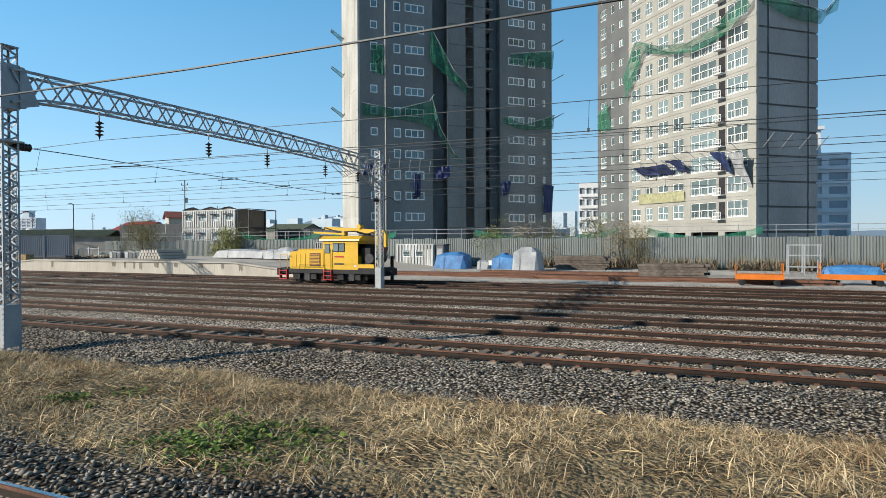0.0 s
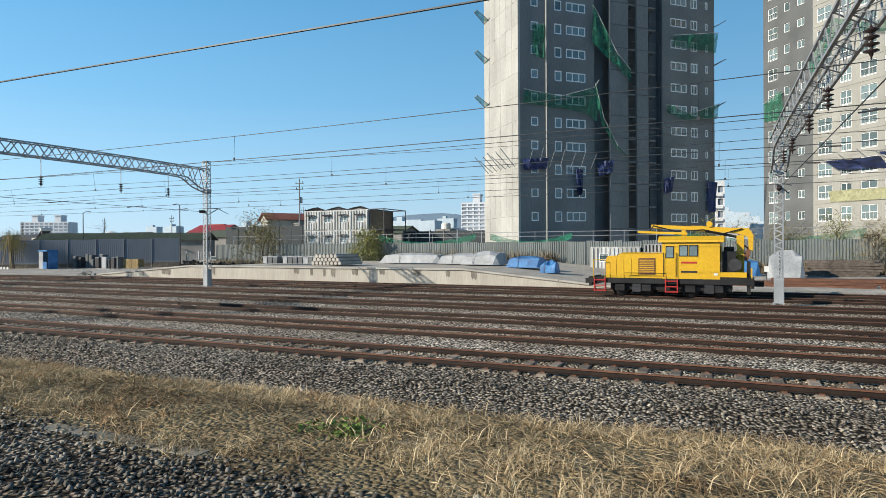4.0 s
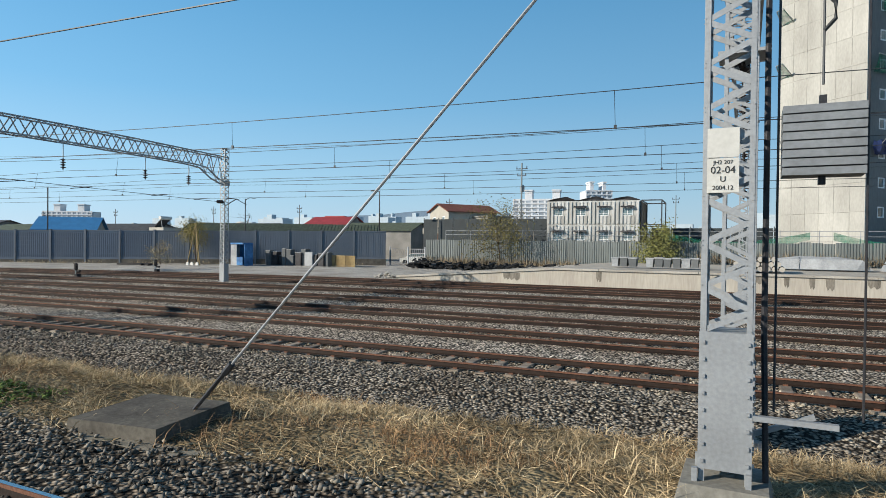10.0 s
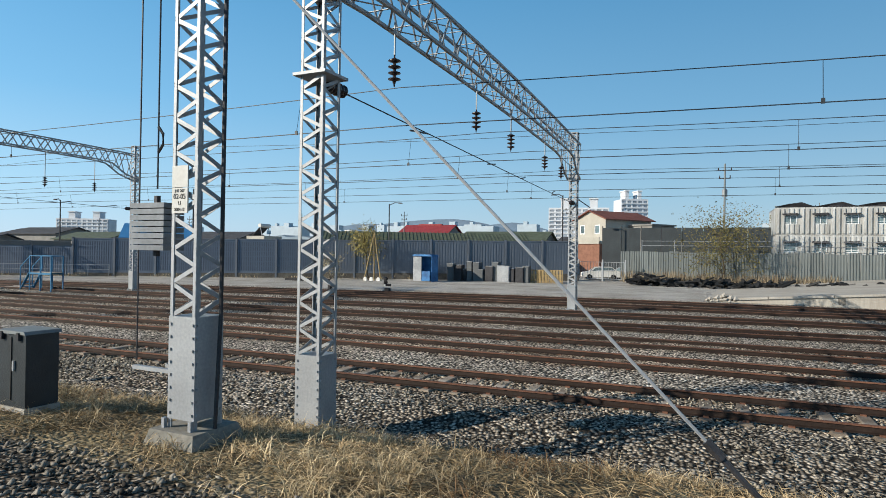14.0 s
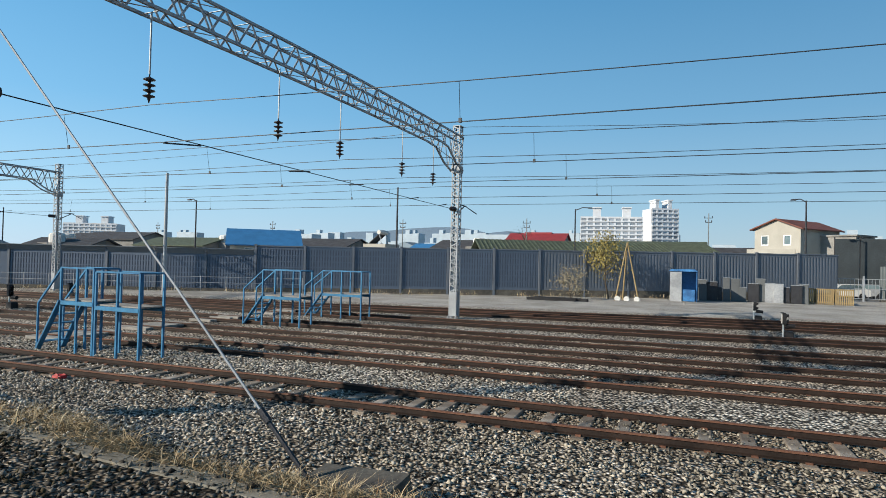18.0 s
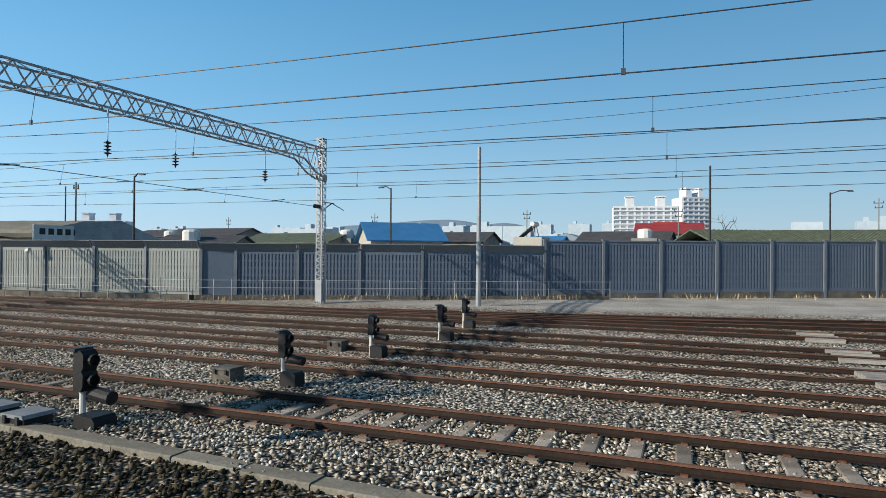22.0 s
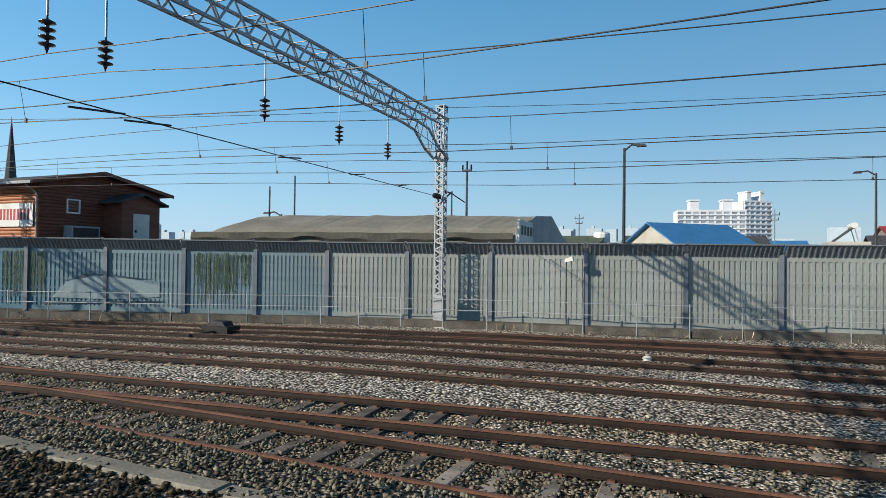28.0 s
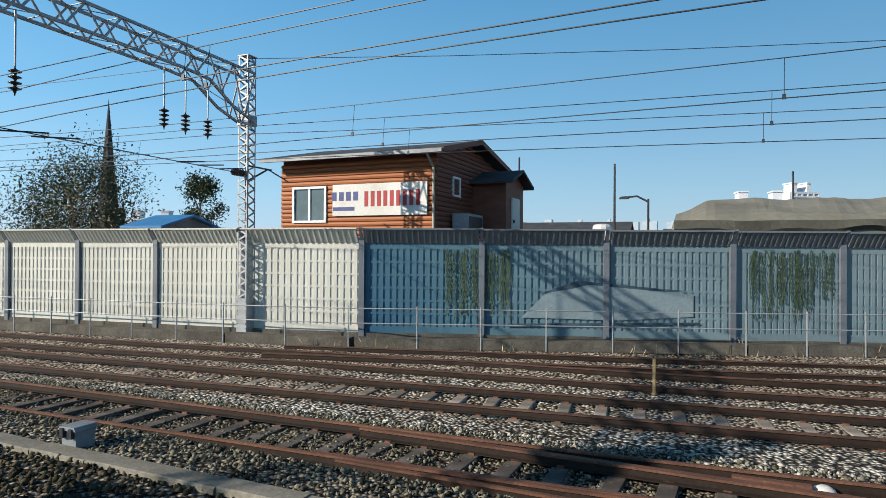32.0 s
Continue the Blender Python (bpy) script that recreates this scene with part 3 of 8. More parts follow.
for off in (-0.752, 0.752):
    sh = Shape()
    for i in range(126):
        x = 25 - 2 * i
        t = Vector((1, TRACKS[0](x + 0.5) - TRACKS[0](x - 0.5), 0)).normalized()
        n = Vector((-t.y, t.x, 0))
        c = Vector((x, TRACKS[0](x), 0.554)) + n * off
        sh.v += [tuple(c - n * 0.024), tuple(c + n * 0.024)]
    sh.f = [(2 * i, 2 * i + 2, 2 * i + 3, 2 * i + 1) for i in range(125)]
    part("running_surface", sh, M["bright_rail"], TRACK_OB[0], "polished running surface")
# check rails and closure rails of the turnouts
grease_shaded(part("check_rail", rail_shape(TRACKS[2], lambda x: -0.66, -176, -181, 1.0), M["rail"], TRACK_OB[2]))
grease_shaded(part("switch_blade", rail_shape(TRACKS[2], lambda x: -0.70 + 0.012 * max(0, x + 195), -183, -196.5, 1.0), M["rail"], TRACK_OB[2]))
grease_shaded(part("switch_blade", rail_shape(TRACKS[1], lambda x: 0.70 - 0.004 * max(0, x + 195), -185, -196.5, 1.0), M["rail"], TRACK_OB[1]))

# ---- overhead line ----
# x, near and far mast, top and bottom chord of the beam
SKEW = {-19.3: -1.1, -57.6: -0.1, -88.5: -1.4, -119.0: -0.6, -178.9: 0.0}
GANTRIES = [(-19.3, 10.85, 33.4, 8.0, 7.25), (-57.6, 9.3, 33.0, 8.68, 7.9), (-88.5, 7.0, 30.3, 8.6, 7.7), (-119.0, 4.4, 27.5, 9.25, 8.45),
            (-152.85, -5.4, 28.5, 8.88, 8.05), (-178.9, -5.2, 24.15, 8.88, 8.1), (-205.85, -5.0, 16.8, 8.95, 8.2)]


# where the insulators of each gantry hang, near to far
HANG = [(13.9, 18.9, 22.6, 27.4, 30.8), (12.75, 17.2, 21.0, 26.0, 29.6), (9.75, 15.0, 18.6, 23.7, 27.05), (8.4, 13.1, 16.5, 21.3, 24.5),
        (5.9, 9.9, 14.7, 17.9, 23.6), (6.75, 7.9, 12.55, 16.1, 19.3), (8.3, 9.1, 13.3, 14.1, 15.0)]
HANG_AT = {g[0]: h for g, h in zip(GANTRIES, HANG)}


def lattice_mast(w, h, z0, solid=1.35, pitch=0.95):
    s = Shape()
    a = w / 2
    for sx in (-1, 1):
        for sy in (-1, 1):
            s.box(sx * a - 0.05 * (sx > 0), sy * a - 0.006, z0, sx * a + 0.05 * (sx < 0), sy * a + 0.006, h)
            s.box(sx * a - 0.006, sy * a - 0.055 * (sy > 0), z0, sx * a + 0.006, sy * a + 0.055 * (sy < 0), h)
    zs = z0 + solid
    n = max(2, int((h - zs) / (w * pitch)))
    for i in range(n):
        za, zb = zs + (h - zs) * i / n, zs + (h - zs) * (i + 1) / n
        zm = (za + zb) / 2
        for sx in (-1, 1):
            for p, q, d in ((za, zm, 1), (zm, zb, -1)):
                s.bar((sx * a * 0.97, -a * d, p), (sx * a * 0.97, a * d, q), 0.055, 0.008, (1, 0, 0))
                s.bar((-a * d, sx * a * 0.97, p), (a * d, sx * a * 0.97, q), 0.055, 0.008, (0, 1, 0))
    return s


def base_plate(w, z0, solid=1.35):
    a = w / 2 + 0.012
    s = Shape().box(-a, -a, z0 + 0.12, a, a, z0 + solid)
    for sx in (-1, 1):
        for sy in (-1, 1):
            s.box(sx * a - 0.05, sy * a - 0.05, z0, sx * a, sy * a, z0 + 0.13)
    for i in range(8):
        z = z0 + 0.2 + i * (solid - 0.3) / 7
        for u in (-a + 0.04, a - 0.04):
            s.box(u - 0.016, -a - 0.02, z - 0.016, u + 0.016, -a, z + 0.016)
            s.box(a, u - 0.016, z - 0.016, a + 0.02, u + 0.016, z + 0.016)
    return s


def footing(w, z0, deep=0.75, flare=0.28):
    s, a, b = Shape(), w / 2 + 0.16, w / 2 + 0.16 + flare
    k = [(-b, -b, z0 - deep), (b, -b, z0 - deep), (b, b, z0 - deep), (-b, b, z0 - deep), (-a, -a, z0), (a, -a, z0), (a, a, z0), (-a, a, z0)]
    s.v += k
    s.f += [(3, 2, 1, 0), (4, 5, 6, 7), (0, 1, 5, 4), (1, 2, 6, 5), (2, 3, 7, 6), (3, 0, 4, 7)]
    return s


INSULATOR = [(0.012, 0.62), (0.02, 0.56), (0.03, 0.55)] + [q for i in range(4) for q in ((0.135, 0.5 - i * 0.13), (0.14, 0.485 - i * 0.13), (0.04, 0.45 - i * 0.13), (0.03, 0.40 - i * 0.13))] + [(0.02, 0.0), (0.012, -0.06)]


def beam_shape(x0, y0, y1, zt, zb, near):
    b = Shape()
    X = lambda y: x0 + SKEW.get(x0, 0) * (y - y0) / (y1 - y0)
    n = max(8, int((y1 - y0) / 1.0))
    camber = lambda y: 0.14 * math.sin(math.pi * (y - y0) / (y1 - y0))
    top = lambda y: zt + camber(y) - 0.1
    low = lambda y: zb + camber(y) - 0.05 - 0.95 * ramp(y1 - 2.4, y1 - 0.2, y) - (0.25 * (1 - ramp(y0, y0 + 1.4, y)) if near else 0)
    ys = [y0 + (y1 - y0) * i / n for i in range(n + 1)]
    for sx in (-0.32, 0.32):
        for ya, yb in zip(ys, ys[1:]):
            ym = (ya + yb) / 2
            xa, xb, xm = X(ya) + sx, X(yb) + sx, X(ym) + sx
            b.bar((xa, ya, top(ya)), (xb, yb, top(yb)), 0.075, 0.075)
            b.bar((xa, ya, low(ya)), (xb, yb, low(yb)), 0.075, 0.075)
            b.bar((xa, ya, top(ya)), (xm, ym, low(ym)), 0.06, 0.02, (1, 0, 0))
            b.bar((xm, ym, low(ym)), (xb, yb, top(yb)), 0.06, 0.02, (1, 0, 0))
    for i, (ya, yb) in enumerate(zip(ys, ys[1:])):
        s = 0.32 if i % 2 else -0.32
        for z in (top, low):
            b.bar((X(ya) - s, ya, z(ya)), (X(yb) + s, yb, z(yb)), 0.045, 0.012)
            b.bar((X(ya) - 0.32, ya, z(ya)), (X(ya) + 0.32, ya, z(ya)), 0.04, 0.012)
    return b, low


def gantry(x0, y0, y1, zt, zb, tension):
    X = lambda y: x0 + SKEW.get(x0, 0) * (y - y0) / (y1 - y0)
    g = thing("catenary_gantry", "galvanised steel lattice portal carrying the overhead line", "gantry", "catenary gantries")
    masts = [(y1, 0.40, -0.12, zt + 0.5)]
    if not tension:
        masts.append((y0, 0.47, -0.28, zt + 0.55))
    for y, w, z0, h in masts:
        x = X(y)
        o = part("mast", lattice_mast(w, h, z0), M["steel"], g)
        p = part("base_plate", base_plate(w, z0), M["steel"], g)
        q = part("footing", footing(w, z0, 0.5 if y == y1 else 0.7, 0.1), M["concrete"], g, "weathered concrete footing")
        c = part("cap", Shape().box(-w / 2 - 0.02, -w / 2 - 0.02, h, w / 2 + 0.02, w / 2 + 0.02, h + 0.03), M["steel"], g)
        far = y == y1
        j = Shape().box(-w / 2 - 0.03, -w / 2 - 0.03, zb - (1.1 if far else 0.5), w / 2 + 0.03, w / 2 + 0.03, zt + 0.05 if not far else zb - 0.75)
        if not far:
            for side in (-0.33, 0.31):
                u = part("gusset_plate", Shape().prism([(w / 2, zb - 0.45), (w / 2 + 0.55, zb - 0.3), (w / 2 + 0.12, zt), (w / 2, zt)], side, side + 0.02, "x"), M["steel"], g)
                u.location = (x, y, 0)
            part("collar", Shape().box(-w / 2 - 0.1, -w / 2 - 0.1, 5.78, w / 2 + 0.1, w / 2 + 0.1, 5.83), M["steel"], g).location = (x, y, 0)
        k = part("joint_plate", j, M["steel"], g)
        for ob in (o, p, q, c, k):
            ob.location = (x, y, 0)
        if far:
            part("bracket", Shape().bar((x, y, 5.2), (x, y + 1.1, 5.75), 0.05).bar((x, y + 0.1, 5.75), (x, y + 1.3, 5.75), 0.05).bar((x, y + 1.1, 5.75), (x + 0.5, y + 1.6, 5.35), 0.04), M["dark_steel"], g)
    b, low = beam_shape(x0, y0, y1, zt, zb, not tension)
    tagged(part("beam", b, M["steel"], g), kind="stuff")
    for k in range(1, 6):
        y = HANG_AT[x0][k - 1]
        x = X(y)
        if y > y1 - 0.6:
            continue
        bot = low(y)
        top = 6.95
        if bot - top > 0.02:
            part("hanger", Shape().tube([(x, y, bot), (x, y, top + 0.05)], 0.022, 6), M["steel"], g)
        o = part("insulator", Shape().lathe((0, 0, 0), INSULATOR, 12), M["porcelain"], g, "brown ribbed porcelain insulator", True)
        o.location = (x, y, top - 0.56)
    # cross-span wire with a strain insulator at each end and steady arms
    ya = max(y0, TRACKS[0](x0))
    s = Shape().tube([(X(ya), ya, 5.72), (X((y0 + y1) / 2), (y0 + y1) / 2, 5.58), (X(y1), y1, 5.45)], 0.014, 5)
    part("cross_span_wire", s, M["wire"], g)
    for y in (y0 + 0.45, y1 - 0.45):
        o = part("strain_insulator", Shape().lathe((0, 0, 0), [(0.02, -0.3)] + [q for i in range(5) for q in ((0.12, -0.24 + i * 0.1), (0.12, -0.20 + i * 0.1), (0.045, -0.17 + i * 0.1))] + [(0.02, 0.3)], 10), M["porcelain"], g, "", True)
        o.matrix_basis = pose(X(y), y, 5.72 if y < 15 else 5.46, 90, 0, 0)
    for k in range(1, 6):
        y = HANG_AT[x0][k - 1]
        x = X(y)
        if y < y1 - 1:
            part("steady_arm", Shape().tube([(x, y + 1.6, 5.62), (x + 0.3, y + 0.2, 5.42)], 0.022, 6), M["dark_steel"], g)
    return g


M["stand_concrete"] = mat("weathered_footing", (0.27, 0.26, 0.23), 0.95, 0, 0.25, 1.5, 16, 0.3, second=(0.17, 0.165, 0.145))
M["weight"] = mat("cast_weight", (0.22, 0.24, 0.26), 0.7, 0.1, 0.15, 2, 20, 0.15)


def tension_mast(x, y, z0, h, side, digits, wz, w=0.45, count=8):
    """A wider lattice mast with stacked balance weights hanging beside it on guide rods."""
    g = thing("tension_mast", "galvanised lattice mast with hanging stacked balance weights", "mast", "tension masts")
    for name, s, m in (("mast", lattice_mast(w, h, z0, 1.45), "steel"), ("base_plate", base_plate(w, z0, 1.45), "steel"), ("footing", footing(w, z0, 0.8, 0.22), "stand_concrete")):
        part(name, s, M[m], g).location = (x, y, 0)
    wx = x + side * 0.78
    for dx in (-0.36, 0.36):
        part("guide_rod", Shape().tube([(wx + dx, y, h - 0.3), (wx + dx, y, 1.25)], 0.011, 6), M["dark_steel"], g)
    st = part("balance_weight", Shape().box(wx - 0.03, y - 0.03, wz - 0.08, wx + 0.03, y + 0.03, wz + 0.75), M["dark_steel"], g, "hanging rod of grey balance weight plates")
    for i in range(count):
        part("weight_plate", Shape().box(wx - 0.33, y - 0.17, wz + i * 0.082, wx + 0.33, y + 0.17, wz + i * 0.082 + 0.068), M["weight"], st)
    part("pulley_rope", Shape().tube([(wx, y, wz + 0.85), (wx, y, h - 0.4)], 0.012, 5).tube([(wx, y, wz + 1.35), (wx + 0.09, y, wz + 1.45), (wx + 0.09, y, wz + 1.6), (wx, y, wz + 1.7)], 0.02, 6), M["wire"], g)
    part("lower_bracket", Shape().bar((x, y - 0.2, 1.22), (wx + side * 0.15, y - 0.2, 1.22), 0.07, 0.05).bar((x, y + 0.2, 0.85), (wx, y + 0.2, 1.2), 0.05), M["steel"], g)
    part("upper_bracket", Shape().box(min(x, wx) - 0.1, y - 0.35, h - 0.4, max(x, wx) + 0.15, y + 0.35, h - 0.33), M["dark_steel"], g)
    part("cable", Shape().tube([(x + 0.32, y + 0.12, h), (x + 0.33, y + 0.1, 2.0), (x + 0.36, y, z0)], 0.03, 6), M["dark_steel"], g)
    plate(g, x, y - w / 2 - 0.03, z0 + 2.95, digits)
    return g


def lettering(txt, size, material, parent, m, label=""):
    cu = bpy.data.curves.new("lettering", 'FONT')
    cu.body, cu.size, cu.align_x, cu.align_y, cu.extrude = txt, size, 'CENTER', 'CENTER', 0.002
    tmp = bpy.data.objects.new("lettering", cu)
    me = bpy.data.meshes.new_from_object(tmp)
    bpy.data.objects.remove(tmp)
    me.materials.clear()
    me.materials.append(material)
    ob = new("lettering", me)
    ob.parent = parent
    ob.matrix_basis = m
    return tagged(ob, label)


M["plate"] = mat("enamel_plate", (0.56, 0.56, 0.53), 0.5, 0, 0.08, 2, 20, 0.05)
M["ink"] = mat("black_paint", (0.03, 0.03, 0.03), 0.6, 0, 0.1, bump=0)


def plate(g, x, y, z, digits, k=0.82):
    p = part("number_plate", Shape().box(-0.17, -0.012, -0.2, 0.17, 0.012, 0.2), M["plate"], g, "cream enamel mast plate")
    p.matrix_basis = pose(x - 0.05, y, z) @ Matrix.Scale(k, 4)
    lettering("2004.12", 0.07, M["ink"], p, pose(0, -0.016, -0.145, 90, 0, 0))
    lettering("JH2 207", 0.065, M["ink"], p, pose(0, -0.016, 0.15, 90, 0, 0))
    part("blank_plate", Shape().box(-0.17, -0.012, 0.21, 0.17, 0.010, 0.55), M["plate"], p, "faded blank plate above")
    for txt, dz, sz in ((digits, 0.06, 0.115), ("U", -0.045, 0.095)):
        lettering(txt, sz, M["ink"], p, pose(0, -0.016, dz, 90, 0, 0))


for i, g in enumerate(GANTRIES):
    gantry(*g, tension=i == 3)
tension_mast(-57.65, 5.25, 0.56, 11.0, 1, "02-04", 3.5)
tension_mast(-88.45, 4.35, 0.5, 11.0, -1, "02-05", 2.8)
tension_mast(-119.0, 4.4, 0.05, 11.0, -1, "02-06", 3.0, 0.45, 6)


M["pole_grey"] = mat("weathered_zinc", (0.20, 0.22, 0.225), 0.6, 0.15, 0.12, 1.5, 18, 0.1)


def h_pole(x, y, z0):
    g = thing("steel_pole", "tall grey welded steel pole on a concrete block", "pole")
    s = Shape().box(-0.125, -0.125, z0, 0.125, 0.125, 11)
    part("shaft", s, M["pole_grey"], g).location = (x, y, 0)
    for a in range(4):
        r = pose(0, 0, 0, 0, 0, 90 * a)
        for u in (-0.1, 0.1):
            part("base_gusset", Shape().prism([(0.126, z0 + 0.01), (0.38, z0 + 0.01), (0.38, z0 + 0.05), (0.16, z0 + 0.42), (0.126, z0 + 0.42)], u - 0.008, u + 0.008, "y", r), M["pole_grey"], g).location = (x, y, 0)
    part("base_plate", Shape().box(-0.4, -0.4, z0 - 0.03, 0.4, 0.4, z0 + 0.01), M["pole_grey"], g).location = (x, y, 0)
    part("footing", footing(0.8, z0 - 0.03, 0.5, 0.1), M["stand_concrete"], g).location = (x, y, 0)
    plate(g, x + 0.05, y - 0.15, z0 + 2.6, "02-03", 0.6)
    part("bracket", Shape().box(-0.2, -0.2, 6.9, 0.2, 0.2, 6.95).bar((0, 0, 6.5), (-1.2, 0.2, 6.7), 0.06), M["dark_steel"], g).location = (x, y, 0)


h_pole(-19.15, 6.1, 0.45)


def slab_anchor(x, y, z, start, mast, half=0.72):
    g = thing("guy_anchor", "dark weathered concrete anchor block with a steel guy rope", "anchor", "guy anchors")
    s = footing(half * 2 - 0.32, z, 0.7, 0.1)
    part("block", s, M["old_concrete"], g).matrix_basis = pose(x, y, 0, 0, 0, 8)
    a, b = Vector(start), Vector(mast)
    d = (b - a).normalized()
    part("guy_rope", Shape().tube([a + d * 0.9, b], 0.018, 6), M["steel"], g, "galvanised steel guy rope")
    part("turnbuckle", Shape().tube([a, a + d * 0.95], 0.03, 6).tube([a + d * 0.85, a + d * 1.05], 0.05, 6), M["dark_steel"], g)


# dirty concrete, darkened further for the shaded side of the anchor blocks
M["old_concrete"] = mat("dirty_shaded_concrete", (0.13, 0.12, 0.10), 0.95, 0, 0.3, 1.5, 16, 0.4, second=(0.065, 0.058, 0.05))
slab_anchor(-64.9, 4.5, 0.46, (-64.47, 4.78, 0.4), (-57.8, 5.03, 7.3))
slab_anchor(-80.8, 4.4, 0.42, (-81.49, 4.54, 0.4), (-88.18, 4.5, 7.1))
slab_anchor(-110.87, 4.55, 0.15, (-111.38, 4.45, 0.16), (-119.0, 4.44, 7.6), 0.58)


M["black_wire"] = mat("black_cable", (0.015, 0.015, 0.017), 0.6, 0, 0.1, bump=0)


def overhead_wires():
    xs = [45] + [g[0] for g in GANTRIES] + [-236]
    rng = random.Random(5)
    for k in range(1, 6):
        w = thing("overhead_wire", "dark overhead contact line with droppers above a track", "overhead wire", "overhead wires")
        line = TRACKS[k]
        mess, cont, drop = [], [], Shape()
        for i, (xa, xb) in enumerate(zip(xs, xs[1:])):
            n = 12
            for j in range(n + (i == len(xs) - 2)):
                t = j / n
                x = xa + (xb - xa) * t
                st = 0.18 * (-1) ** i * (1 - 2 * t)
                ya, yb = (HANG_AT[u][k - 1] if u in HANG_AT else line(u) for u in (xa, xb))
                y = ya + (yb - ya) * t + (4 * t * (1 - t) * {1: -0.42, 2: -0.95}.get(k, -0.5) if xa == -178.9 else 0)
                sink = 0.09 * ramp(-110, -150, x) - 0.25 * ramp(-172, -186, x)
                zm, zc = 6.3 - sink - 0.7 * t * (1 - t), 5.45 - sink - 0.1 * t * (1 - t)
                mess.append((x, y, zm)), cont.append((x, y + st, zc))
                if j % 4 == 1:
                    drop.tube([(x, y, zm), (x, y + st, zc)], 0.006, 4)
                    drop.box(x - 0.03, y + st - 0.015, zc - 0.02, x + 0.03, y + st + 0.015, zc + 0.07)
        part("messenger_wire", Shape().tube(mess, 0.010, 5), M["wire"], w)
        part("contact_wire", Shape().tube(cont, 0.011, 5), M["wire"], w)
        tagged(part("dropper_wire", drop, M["wire"], w), kind="stuff")
    f = thing("anchor_wire", "single dark wire rising to the tension mast", "overhead wire")
    part("wire", Shape().tube([(45, 5.5, 4.6), (-6, 5.5, 4.95), (-22, 5.5, 5.28), (-40, 5.5, 5.75), (-71, 5.4, 6.58), (-88.2, 4.4, 7.1)], 0.014, 5), M["wire"], f)
    for z, dy in ((9.9, 0.0),):
        f = thing("feeder_wire", "dark feeder wire strung along the far masts", "overhead wire", "feeder wires")
        pts = []
        for (xa, *_, ya, za, _), (xb, *_, yb, zb, _) in zip([(45, 0, 35, 8.7, 0)] + GANTRIES, GANTRIES + [(-236, 0, 13, 8.7, 0)]):
            pts += [(xa + (xb - xa) * t, ya + (yb - ya) * t + dy, (z if dy else za + (zb - za) * t + 1.0) - 0.55 - 2.0 * t * (1 - t) * 0.4) for t in (0, 0.25, 0.5, 0.75)]
        part("wire", Shape().tube(pts, 0.012, 5), M["wire"], f)


overhead_wires()
g = thing("jumper_cable", "thick black jumper cable looped between two overhead wires", "cable")
part("cable", Shape().tube([(-189.05, 6.72, 5.58), (-189.15, 6.75, 5.72), (-189.0, 6.8, 5.84), (-189.42, 6.88, 5.94), (-189.5, 6.94, 6.26), (-189.45, 6.98, 6.36), (-189.36, 7.05, 6.1), (-189.25, 7.2, 5.92), (-189.22, 7.36, 6.05), (-189.25, 7.44, 6.34), (-189.2, 7.47, 6.3), (-189.18, 7.46, 5.95), (-189.05, 7.45, 5.8), (-189.15, 7.44, 5.59)], 0.016, 6), M["black_wire"], g)
for p in ((-189.05, 6.72, 5.58), (-189.5, 6.94, 6.26), (-189.2, 7.47, 6.3), (-189.15, 7.44, 5.59)):
    part("clamp", Shape().box(p[0] - 0.05, p[1] - 0.02, p[2] - 0.03, p[0] + 0.05, p[1] + 0.02, p[2] + 0.03), M["black_wire"], g)

# ---- cable trough ----
M["trough"] = mat("trough_concrete", (0.26, 0.24, 0.195), 0.9, 0, 0.25, 1.2, 25, 0.3, second=(0.16, 0.145, 0.115), rnd=0.15)
tr = thing("cable_trough", "weathered concrete cable trough of lidded lengths", "cable trough", kind="structure")
LID = Shape().prism([(-0.15, -0.22), (0.15, -0.22), (0.15, 0.045), (0.13, 0.06), (-0.13, 0.06), (-0.15, 0.045)], -0.498, 0.498, "x").mesh("trough_length", M["trough"])
rng = random.Random(2)
x = -28.0
while x > -222:
    dy = TROUGH(x - 0.5) - TROUGH(x + 0.5)
    o = part("trough_length", LID, M["trough"], tr)
    if -95 < x < -79:
        x -= 1.003
        bpy.data.objects.remove(o)
        continue
    sunk = 0.12 if x > -79 else 0.1 if x > -122 else 0.03
    o.matrix_basis = pose(x, TROUGH(x) + rng.uniform(-0.012, 0.012), 0.36 - sunk + rng.uniform(-0.012, 0.01), 0, rng.uniform(-0.8, 0.8), -math.degrees(math.atan(dy)) + rng.uniform(-0.8, 0.8))
    x -= 1.003

# ---- noise barrier ----
M["barrier_grey"] = mat("grey_blue_panel", (0.14, 0.162, 0.195), 0.55, 0.1, 0.08, 0.7, 12, 0.1, spec=0.35, rnd=0.05, streak=(1, 1, 0.25))
M["barrier_cream"] = mat("cream_panel", (0.265, 0.29, 0.28), 0.55, 0, 0.08, 0.7, 12, 0.1, second=(0.23, 0.24, 0.225), rnd=0.04, streak=(1, 1, 0.25))
M["barrier_pale"] = mat("pale_grey_panel", (0.155, 0.178, 0.198), 0.55, 0, 0.08, 0.7, 12, 0.1, rnd=0.05, streak=(1, 1, 0.25))
M["barrier_dark"] = mat("dark_blue_grey_panel", (0.112, 0.143, 0.192), 0.55, 0.1, 0.08, 0.7, 12, 0.1, spec=0.35, rnd=0.05, streak=(1, 1, 0.25))


